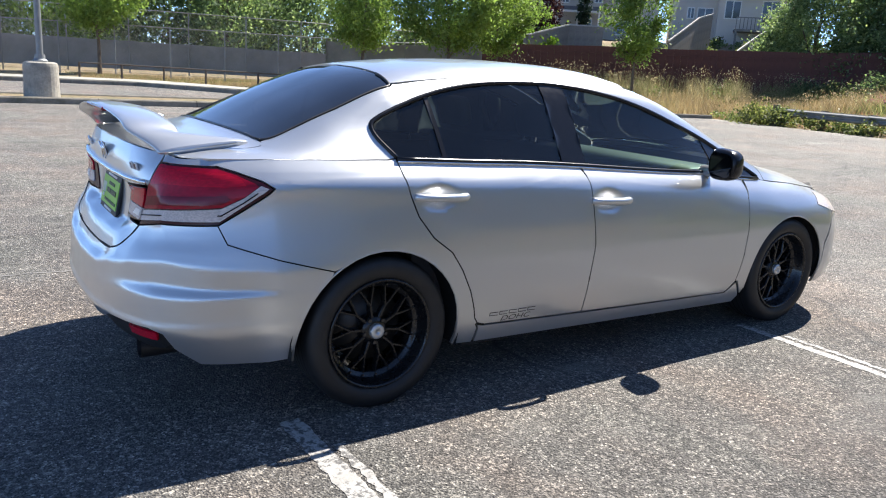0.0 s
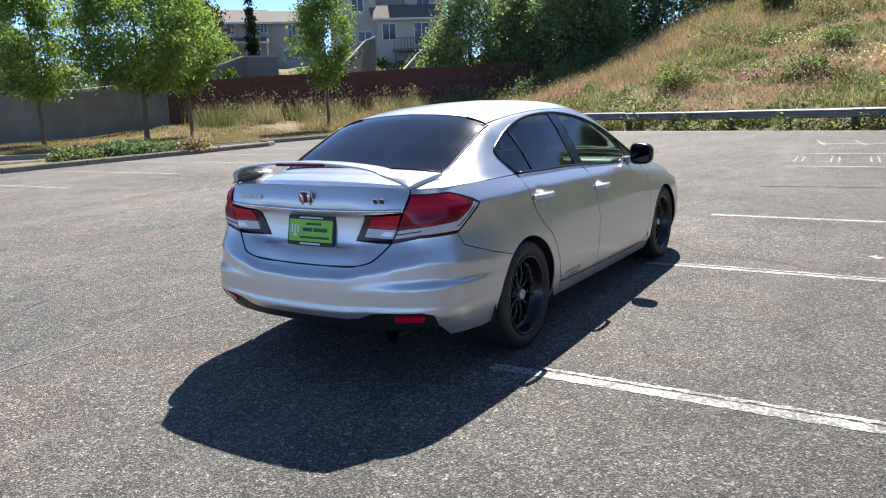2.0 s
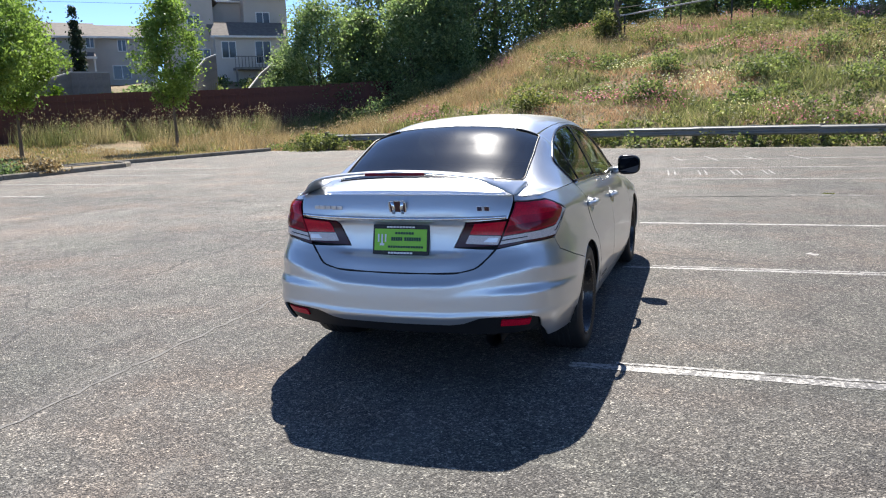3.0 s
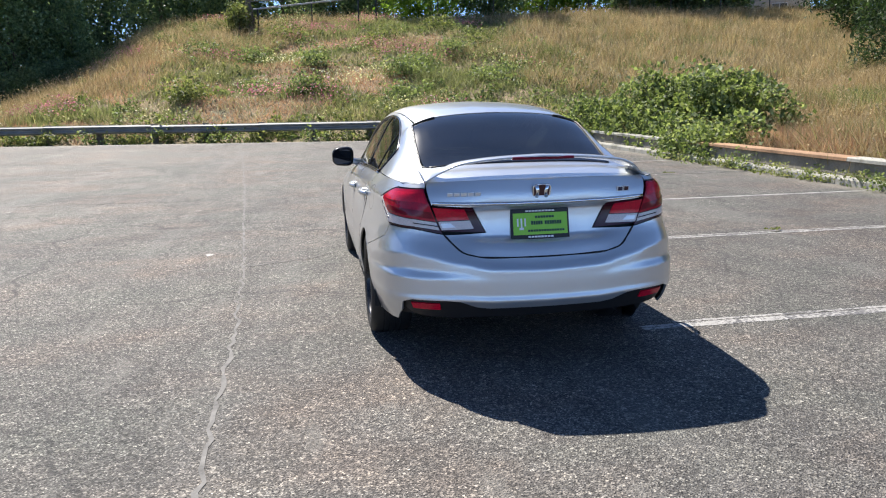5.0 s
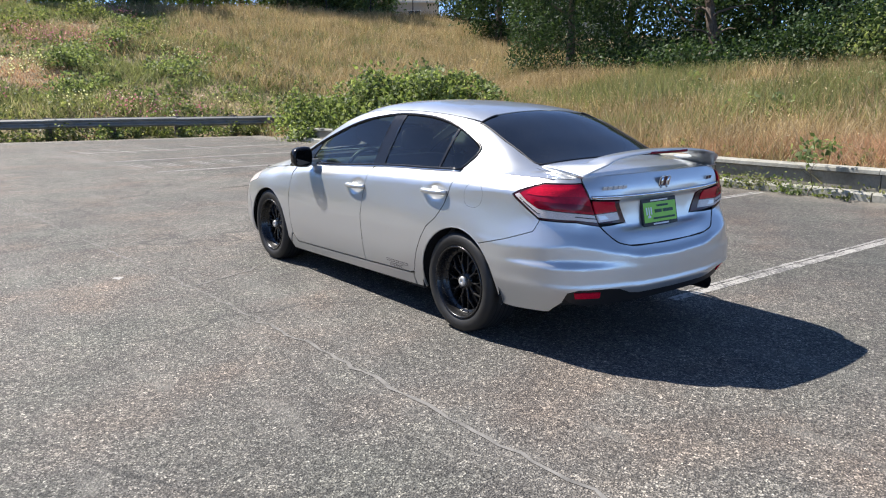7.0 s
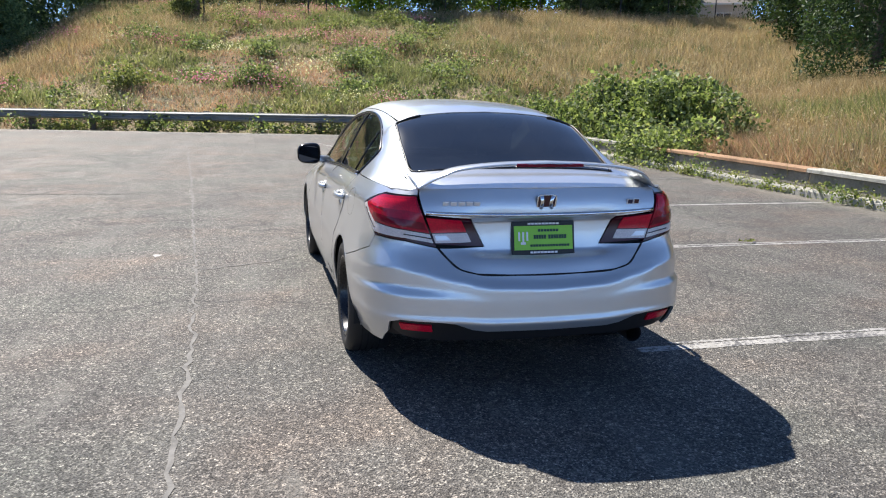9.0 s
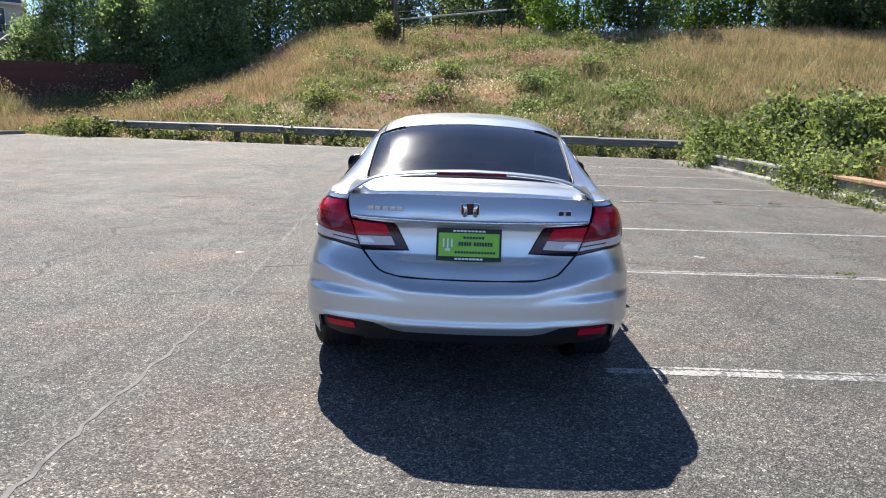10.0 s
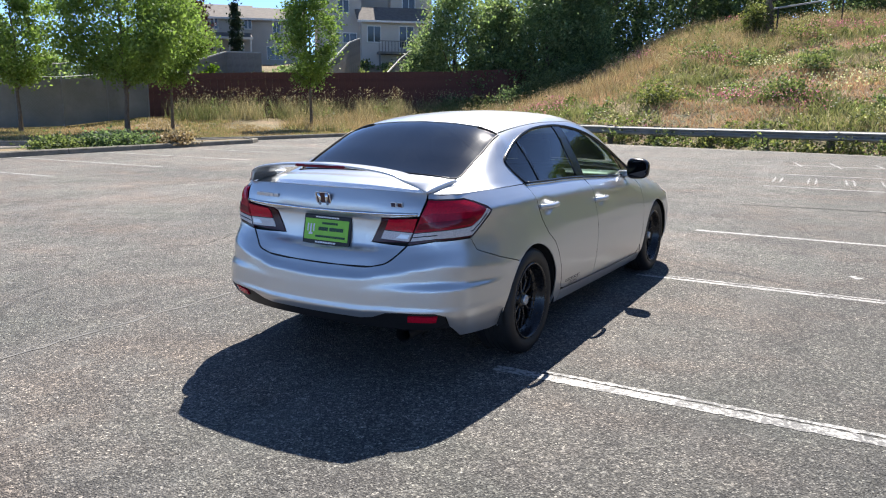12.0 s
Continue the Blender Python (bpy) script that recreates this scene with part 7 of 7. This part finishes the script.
    part("rear_window_seal", strip_bm([Vector((p.x, -p.y, p.z)) for p in edge_pts[::-1]] + edge_pts[1:], 0.008, 0.004), BLACK_GLOSS, car, "", True)
    ws = [(8.60, 0.0), (8.55, 0.40), (8.50, 0.545), (8.75, 0.56), (9.6, 0.59), (10.6, 0.615), (11.6, 0.64), (11.75, 0.0)]
    part("windshield", centre_panel(inset_half(ws, 0.006), glass_fn, 0.16, 0.08, 0.004), GLASS_FRONT, car, "clear windshield", True)
    hood = [(11.95, 0.0), (11.80, 0.65), (11.98, 0.75), (12.03, 0.88), (12.05, 0.985), (13, 0.985), (14.0, 0.975), (14.5, 0.92), (14.8, 0.78), (15, 0.5), (15, 0)]
    part("hood", centre_panel(inset_half(hood, 0.004), up, 0.18, 0.08), PAINT, car, "silver hood", True)
    cowl = [(11.74, 0.0), (11.60, 0.64), (11.80, 0.66), (11.96, 0.0)]
    part("cowl", centre_panel(cowl, lambda s, v: up(s, v, -0.008), 0.1, 0.1, 0.0), BLACK_PLASTIC, car, "", True)

    # ---- side glass, pillars and trim
    def sv(pts):
        return [side_sv(x, z) for x, z in pts]

    belt = lambda x: shoulder(x).z + 0.004
    tops = sorted(dlo_top)
    top_z = lambda x: float(np.interp(x, [p[0] for p in tops], [p[1] for p in tops]))
    rear_glass = [(.335, belt(.335)), (.6, belt(.6)), (.955, belt(.955)), (.925, top_z(.925) - .012), (.72, top_z(.72) - .012), (.56, top_z(.56) - .012), (.42, top_z(.42) - .012), (.315, top_z(.315) - .012)]
    quarter_glass = [(.10, belt(.10) + .004), (.31, belt(.31)), (.292, top_z(.292) - .012), (.20, top_z(.20) - .012), (.10, top_z(.10) - .014), (.05, 1.115), (.036, 1.092), (.05, 1.058)]
    front_glass = [(1.105, belt(1.105)), (1.6, belt(1.6)), (2.06, belt(2.06)), (2.00, top_z(2.00) - .018), (1.9, top_z(1.9) - .014), (1.77, top_z(1.77) - .012), (1.6, top_z(1.6) - .012), (1.42, top_z(1.42) - .012), (1.22, top_z(1.22) - .012), (1.07, top_z(1.07) - .012)]
    sail = [(2.075, belt(2.075)), (2.25, belt(2.25)), (2.42, belt(2.42)), (2.38, top_z(2.38) - .010), (2.18, top_z(2.18) - .012), (2.012, top_z(2.012) - .016)]
    bpill = [(.958, belt(.958)), (1.102, belt(1.102)), (1.067, top_z(1.067) - .008), (.928, top_z(.928) - .008)]
    div = [(.312, belt(.312)), (.333, belt(.333)), (.313, top_z(.313) - .008), (.294, top_z(.294) - .008)]
    for fl, rdo, fdo in ((False, rdoors[0], fdoors[0]), (True, rdoors[1], fdoors[1])):
        part("window", panel_bm(sv(refine(rear_glass, .05)), lambda s, v: up(s, v, -0.005), 0.2, 0.06, 0.003, flip=fl), GLASS_DARK, rdo, "dark tinted window", True)
        part("quarter_window", panel_bm(sv(refine(quarter_glass, .04)), lambda s, v: up(s, v, -0.005), 0.2, 0.06, 0.003, flip=fl), GLASS_DARK, rdo, "dark tinted quarter window", True)
        part("window", panel_bm(sv(refine(front_glass, .05)), lambda s, v: up(s, v, -0.005), 0.2, 0.06, 0.003, flip=fl), GLASS_FRONT, fdo, "lightly tinted window", True)
        part("sail_panel", panel_bm(sv(refine(sail, .04)), lambda s, v: up(s, v, -0.002), 0.2, 0.06, 0.006, flip=fl), BLACK_GLOSS, fdo, "black mirror triangle", True)
        part("pillar_trim", panel_bm(sv(refine(bpill, .05)), lambda s, v: up(s, v, 0.0), 0.2, 0.06, 0.008, flip=fl), BLACK_GLOSS, fdo, "gloss black door pillar", True)
        part("divider", panel_bm(sv(refine(div, .05)), lambda s, v: up(s, v, 0.0), 0.2, 0.06, 0.006, flip=fl), BLACK_GLOSS, rdo, "", True)
        ring = [up(s, v, -0.002) for s, v in [side_sv(x, z - .004) for x, z in dlo_top] + [side_sv(x + .01, z) for x, z in dlo_tail]]
        part("window_seal", strip_bm([tuple(p) for p in catmull(ring, 3)], 0.014, 0.008, fl), BLACK_GLOSS, car, "black window surround", True)
        beltp = [shoulder(x) + Vector((0, 0.002, 0.003)) for x in np.linspace(.09, 2.45, 30)]
        part("belt_seal", strip_bm(beltp, 0.012, 0.008, fl), BLACK_GLOSS, car, "", True)
        beltc = [shoulder(x) + Vector((0, 0.010, -0.006)) for x in np.linspace(.09, 2.42, 30)]
        part("belt_moulding", strip_bm(beltc, 0.006, 0.004, fl), CHROME, car, "bright belt moulding", True)
        # handles
        for x0, x1, zz, own in ((.135, .375, .848, rdo), (1.075, 1.315, .795, fdo)):
            base = [low(SX(x0 + (x1 - x0) * f), zz - 0.006 * f, l) for f, l in ((0, 0.004), (.1, .022), (.3, .032), (.5, .034), (.7, .032), (.9, .024), (1, .004))]
            bm_ = bmesh.new()
            pts_ = [Vector((p.x, -p.y if fl else p.y, p.z)) for p in base]
            tube(bm_, [tuple(p) for p in catmull(pts_, 3)], 0.0155, 10)
            part("handle", bm_, PAINT, own, "silver door handle", True)
        # mirror
        mir = new("wing_mirror")
        mir.parent = car
        tagged(mir, "gloss black wing mirror")
        sg = -1 if fl else 1
        bm_ = bmesh.new()
        bmesh.ops.create_icosphere(bm_, subdivisions=3, radius=1.0)
        for v in bm_.verts:
            c = v.co
            q = lambda a: math.copysign(abs(a) ** 0.62, a)
            bx, by, bz = q(c.x) * (0.075 if c.x > 0 else 0.045), q(c.y) * 0.092, q(c.z) * (0.080 - 0.010 * c.y)
            v.co = Vector((1.935 + bx - 0.02 * c.y, sg * (0.892 + by), 0.950 + bz))
        part("housing", bm_, BLACK_GLOSS, mir, "", True)
        bm_ = bmesh.new()
        bmesh.ops.create_circle(bm_, cap_ends=True, segments=20, radius=1.0)
        for v in bm_.verts:
            c = v.co
            v.co = Vector((1.886 - 0.018 * c.x, sg * (0.897 + 0.080 * math.copysign(abs(c.x) ** .6, c.x)), 0.950 + 0.062 * math.copysign(abs(c.y) ** .6, c.y)))
        part("mirror_glass", bm_, MIRROR_GLASS, mir)
        bm_ = bmesh.new()
        tube(bm_, [(1.97, sg * 0.74, 0.895), (1.96, sg * 0.80, 0.905), (1.95, sg * 0.85, 0.925)], [0.035, 0.028, 0.026], 10)
        part("stalk", bm_, PAINT, mir, "", True)
        # side lettering: one readable word, the rest as plain bars
        for k in range(5):
            bm_ = bmesh.new()
            xa = .52 + .052 * k
            for zq in (.322, .336):
                tube(bm_, [low(SX(xa), zq, 0.0012), low(SX(xa + .042), zq - 0.001, 0.0012)], 0.0016, 4)
            tube(bm_, [low(SX(xa), .322, 0.0012), low(SX(xa), .336, 0.0012)], 0.0016, 4)
            if fl:
                for v in bm_.verts:
                    v.co.y = -v.co.y
            part("decal_bar", bm_, DECAL, rdo)
        word(rdo, fl)

    # fuel flap on the left
    ring = [low(SX(x), z, -0.001) for x, z in [(-0.11 + 0.078 * math.copysign(abs(math.cos(a)) ** .8, math.cos(a)) * (1.0), .855 + 0.070 * math.copysign(abs(math.sin(a)) ** .8, math.sin(a))) for a in np.linspace(0, 6.2832, 40)]]
    part("fuel_flap_gap", strip_bm(ring, 0.0016, 0.001), UNDER, quarters[0], "", True)

    # ---- rear wing
    wing = []
    path_w = catmull([(0.600, 1.002), (0.572, 1.019), (0.52, 1.056), (0.455, 1.088), (0.36, 1.106), (0.2, 1.120), (0.0, 1.127)], 6)
    bm = bmesh.new()
    rings = []
    for y, z in np.concatenate([path_w[:-1], path_w[::-1] * np.array([-1, 1])]):
        f = min(1.0, abs(y) / 0.600)
        foot = smooth01((f - 0.80) / 0.2)
        xf = -0.665 + 0.215 * float(foot) ** 1.4
        xr = -0.845 - 0.02 * (1 - f * f) + 0.075 * float(foot)
        t = 0.022 + 0.004 * float(foot)
        lift = 0.016 * (1 - float(foot))
        sec = []
        for k in range(14):
            a = 2 * math.pi * k / 14
            cx = (xf + xr) / 2 + (xf - xr) / 2 * math.copysign(abs(math.cos(a)) ** 0.75, math.cos(a))
            cz = z - 0.004 + t / 2 * math.sin(a) - lift * ((cx - xr) / (xf - xr)) ** 2 + (0.037 * foot * ((cx - xr) / (xf - xr)))
            cy = y
            sec.append(bm.verts.new((cx, cy, cz)))
        rings.append(sec)
    for r0, r1 in zip(rings, rings[1:]):
        for k in range(14):
            bm.faces.new((r0[k], r0[(k + 1) % 14], r1[(k + 1) % 14], r1[k]))
    bm.faces.new(rings[0])
    bm.faces.new(rings[-1][::-1])
    bmesh.ops.recalc_face_normals(bm, faces=bm.faces[:])
    wingob = part("rear_wing", bm, PAINT, car, "arched silver rear wing", True)
    bm = bmesh.new()
    box(bm, -0.867, -0.835, -0.165, 0.165, 1.106, 1.121, 0.005)
    part("brake_light", bm, RED_DEEP, wingob, "slim red high brake light")

    # ---- dark body added behind the panels so gaps look black; floor and wheel housings
    shell = [(0.0, .36)] + U([(-.40, .28)]) + U([(x * 1.0, z) for x, z in arc(0, .295, .372, 190, -14, 14)]) + U([(.5, .21), (2.2, .18)]) + U(arc(2.67, .285, .37, 196, -10, 14)) + [(U_MAX - .3, .22), (U_MAX, .22), (U_MAX, .62), (U_MAX - .5, .62)] + \
        U([(3.05, .64), (2.67, .74), (1.9, .84), (.6, .91), (0, .93), (-.45, .92)]) + Rr([(.70, .92), (.4, .95), (0, .95)])
    part("inner_shell", centre_panel(shell, lambda u, z: low(u, z, -0.034), 0.1, 0.08, 0.0), UNDER, car, "", True)
    part("inner_deck", centre_panel([(0.1, 0), (0.1, 0.93), (2.1, 0.93), (2.15, 0)], lambda s, v: up(s, v, -0.03), 0.3, 0.15, 0.0), UNDER, car, "", True)
    part("inner_hood", centre_panel([(12.0, 0), (12.0, 0.9), (14.9, 0.9), (14.9, 0)], lambda s, v: up(s, v, -0.03), 0.4, 0.2, 0.0), UNDER, car, "", True)
    bm = bmesh.new()
    box(bm, -0.40, 3.30, -0.60, 0.60, 0.20, 0.24, 0.01)
    box(bm, 0.42, 2.25, -0.80, 0.80, 0.175, 0.215, 0.01)
    box(bm, -0.80, -0.40, -0.50, 0.50, 0.275, 0.30, 0.01)
    part("underbody", bm, UNDER, car)
    for cx, cz, span in ((0.0, .30, (187, -14)), (2.67, .29, (196, -10))):
        for s in (-1, 1):
            bm = bmesh.new()
            prev = None
            for x, z in arc(cx, cz, .375, span[0], span[1], 18):
                cur = [bm.verts.new((x, s * 0.50, z)), bm.verts.new((x, s * (0.825 if cx else 0.845), z))]
                if prev:
                    bm.faces.new((prev[0], prev[1], cur[1], cur[0]))
                prev = cur
            bm.faces.new([bm.verts.new((x, s * 0.50, z)) for x, z in arc(cx, cz, .375, span[0], span[1], 18)])
            part("wheel_housing", bm, UNDER, car)
    bm = bmesh.new()
    tube(bm, [(0.2, -0.40, 0.27), (-0.5, -0.47, 0.27), (-0.62, -0.50, 0.27), (-0.83, -0.50, 0.27)], [0.025, 0.025, 0.040, 0.043], 18, False)
    tube(bm, [(-0.83, -0.50, 0.27), (-0.62, -0.50, 0.27)], [0.037, 0.035], 18, False)
    bmesh.ops.recalc_face_normals(bm, faces=bm.faces[:])
    part("exhaust", bm, BLACK_PLASTIC, car, "dark round exhaust tip", True)

    # ---- cabin
    for y in (-0.36, 0.36):
        seat_at(car, 1.28, y, 0.48, 0.94)
    bench(car)
    bm = bmesh.new()
    box(bm, 1.95, 2.30, -0.68, 0.68, 0.60, 0.90, 0.06)
    part("dashboard", bm, BLACK_PLASTIC, car, "", True)
    bm = bmesh.new()
    ring = [(1.84 - 0.06 * math.sin(a), 0.36 + 0.18 * math.cos(a), 0.83 + 0.17 * math.sin(a)) for a in np.linspace(0, 6.2832, 25)]
    tube(bm, ring, 0.015, 8)
    part("steering_wheel", bm, BLACK_PLASTIC, car, "", True)
    bm = bmesh.new()
    for s in (-1, 1):
        box(bm, 0.2, 2.0, s * 0.70 - 0.02, s * 0.70 + 0.02, 0.25, 0.90)
    box(bm, -0.45, 2.2, -0.7, 0.7, 0.24, 0.27)
    box(bm, -0.42, 0.05, -0.62, 0.62, 0.94, 0.985)
    part("cabin_trim", bm, SEAT_CLOTH, car)

    # ---- wheels
    w0 = wheel(car)
    for x, y, z, turn in ((0.0, 0.735, 0.311, 0), (0.0, -0.735, 0.311, 180), (2.67, 0.735, 0.309, 0), (2.67, -0.735, 0.309, 180)):
        if w0 is not None and x == 0.0 and y > 0:
            w0.matrix_basis = pose(x, y, z, 0, 0, turn)
        else:
            c = copy_thing(w0, pose(x, y, z, 0, 23 if x else 31, turn))
    return car


def centre_panel(poly, fn, du, dv, lip=0.012):
    return panel_bm(poly, fn, du, dv, lip, centre=True)


def inset_half(poly, d):
    """Inset that leaves the points on the middle line where they are."""
    out = inset(poly, d)
    return [(o[0], 0.0) if p[1] == 0.0 else o for p, o in zip(poly, out)]


def inset_low(poly, d):
    out = inset(poly, d)
    return [(0.0, o[1]) if p[0] < 1e-6 else o for p, o in zip(poly, out)]


def word(door, fl):
    """The four letters of the engine type, low on the rear door."""
    cu = bpy.data.curves.new("engine_type", 'FONT')
    cu.body = "DOHC"
    cu.size = 0.034
    cu.shear = 0.25
    tmp = bpy.data.objects.new("engine_type", cu)
    me = bpy.data.meshes.new_from_object(tmp)
    bpy.data.objects.remove(tmp)
    for v in me.vertices:
        a, b = v.co.x, v.co.y
        x = .58 + a * 1.6 if fl else .74 - a * 1.6
        p = low(SX(x), .290 + b, 0.0012)
        v.co = Vector((p.x, -p.y if fl else p.y, p.z))
    attach("lettering", me, DECAL, door, "small black engine lettering")


def soft_box(bm, x0, x1, y0, y1, z0, z1, r):
    return box(bm, x0, x1, y0, y1, z0, z1, r)


def seat_at(car, x, y, z, top):
    st = new("front_seat")
    st.parent = car
    tagged(st, "dark cloth front seat")
    bm = bmesh.new()
    soft_box(bm, x - 0.02, x + 0.48, y - 0.25, y + 0.25, z - 0.16, z, 0.05)
    part("cushion", bm, SEAT_CLOTH, st, "", True)
    bm = bmesh.new()
    soft_box(bm, -0.06, 0.06, -0.24, 0.24, 0, 0.60, 0.05)
    b = part("backrest", bm, SEAT_CLOTH, st, "", True)
    b.matrix_basis = pose(x, y, z - 0.06, 0, -16, 0)
    bm = bmesh.new()
    soft_box(bm, -0.045, 0.045, -0.13, 0.13, 0.63, 0.80, 0.04)
    b = part("headrest", bm, SEAT_PALE, st, "", True)
    b.matrix_basis = pose(x, y, z - 0.06, 0, -14, 0)


def bench(car):
    st = new("rear_seat")
    st.parent = car
    tagged(st, "dark cloth rear bench")
    bm = bmesh.new()
    soft_box(bm, 0.20, 0.75, -0.64, 0.64, 0.34, 0.48, 0.05)
    part("cushion", bm, SEAT_CLOTH, st, "", True)
    bm = bmesh.new()
    soft_box(bm, -0.06, 0.06, -0.64, 0.64, 0, 0.58, 0.05)
    b = part("backrest", bm, SEAT_CLOTH, st, "", True)
    b.matrix_basis = pose(0.24, 0, 0.42, 0, -24, 0)
    for y in (-0.40, 0.0, 0.40):
        bm = bmesh.new()
        soft_box(bm, -0.05, 0.05, y - 0.11, y + 0.11, 0.57, 0.70, 0.035)
        b = part("headrest", bm, SEAT_CLOTH, st, "", True)
        b.matrix_basis = pose(0.24, 0, 0.42, 0, -24, 0)


def lathe_y(prof, n):
    """A profile of (radius, y) turned about the wheel's axle."""
    bm = bmesh.new()
    lathe(bm, prof, n)
    bmesh.ops.rotate(bm, verts=bm.verts[:], cent=(0, 0, 0), matrix=Matrix.Rotation(radians(-90), 3, 'X'))
    return bm


def wheel(car):
    w = new("wheel")
    w.parent = car
    tagged(w, "black mesh-spoke alloy wheel with wide tyre")
    prof = [(.222, -.105), (.245, -.118), (.285, -.120), (.304, -.108), (.311, -.085), (.311, .085), (.305, .106), (.290, .119), (.272, .1235), (.258, .124), (.250, .1215), (.240, .119), (.226, .108), (.215, .10)]
    part("tyre", lathe_y(prof, 64), RUBBER, w, "wide black tyre", True)
    bm = bmesh.new()
    for yy in (-.05, -.017, .017, .05):
        g = lathe_y([(.3115, yy - .004), (.3119, yy), (.3115, yy + .004)], 64)
        me = bpy.data.meshes.new("tmp")
        g.to_mesh(me)
        g.free()
        bm.from_mesh(me)
        bpy.data.meshes.remove(me)
    part("tread_grooves", bm, UNDER, w)
    part("rim", lathe_y([(.214, -.10), (.226, .104), (.226, .112), (.223, .117), (.217, .117), (.212, .110), (.208, .084), (.203, .074), (.199, .060), (.196, .056), (.182, .054), (.178, .046), (.176, .020), (.172, -.09)], 64), RIM_BLACK, w, "satin black stepped rim lip", True)
    part("brake_disc", lathe_y([(.0, -.03), (.15, -.03), (.15, -.012), (.0, -.012)], 40), STEEL_DARK, w, "", True)
    part("hub", lathe_y([(.0, .02), (.062, .02), (.060, .048), (.050, .060), (.034, .066), (.0, .067)], 32), RIM_BLACK, w, "", True)
    part("hub_cap", lathe_y([(.0, .06), (.031, .06), (.031, .080), (.028, .086), (.006, .087), (.006, .082), (.0, .082)], 28), CAP_SILVER, w, "pale round hub cap", True)
    n = 10
    for k in range(n):
        a = 2 * math.pi * k / n
        bm = bmesh.new()

        def bar(a0, r0, a1, r1, y0, y1, w0, w1):
            p0, p1 = Vector((math.cos(a0) * r0, y0, math.sin(a0) * r0)), Vector((math.cos(a1) * r1, y1, math.sin(a1) * r1))
            d = (p1 - p0).normalized()
            s = d.cross(Vector((0, 1, 0))).normalized()
            vs = []
            for p, wd in ((p0, w0), (p1, w1)):
                for q, dy in ((-1, -.022), (1, -.022), (0.85, .002), (0.45, .007), (-0.45, .007), (-0.85, .002)):
                    vs.append(bm.verts.new(p + s * q * wd + Vector((0, dy, 0))))
            for i in range(6):
                bm.faces.new((vs[i], vs[(i + 1) % 6], vs[6 + (i + 1) % 6], vs[6 + i]))
            bm.faces.new(vs[0:6][::-1])
            bm.faces.new(vs[6:12])
        d = 2 * math.pi / n
        bar(a, .040, a, .112, .050, .056, .0095, .0075)
        bar(a, .106, a + d * 0.27, .182, .056, .048, .0068, .0056)
        bar(a, .106, a - d * 0.27, .182, .056, .048, .0068, .0056)
        bmesh.ops.recalc_face_normals(bm, faces=bm.faces[:])
        part("spoke", bm, RIM_BLACK, w)
    for k in range(20):
        a = 2 * math.pi * (k + 0.5) / 20
        bm = bmesh.new()
        tube(bm, [(math.cos(a) * .190, .045, math.sin(a) * .190), (math.cos(a) * .190, .062, math.sin(a) * .190)], .0042, 6)
        part("rim_bolt", bm, STEEL_DARK, w)
    for k in range(5):
        a = 2 * math.pi * k / 5 + 0.3
        bm = bmesh.new()
        tube(bm, [(math.cos(a) * .050, .05, math.sin(a) * .050), (math.cos(a) * .050, .068, math.sin(a) * .050)], .008, 6)
        part("wheel_nut", bm, STEEL_DARK, w)
    return w


build_car()
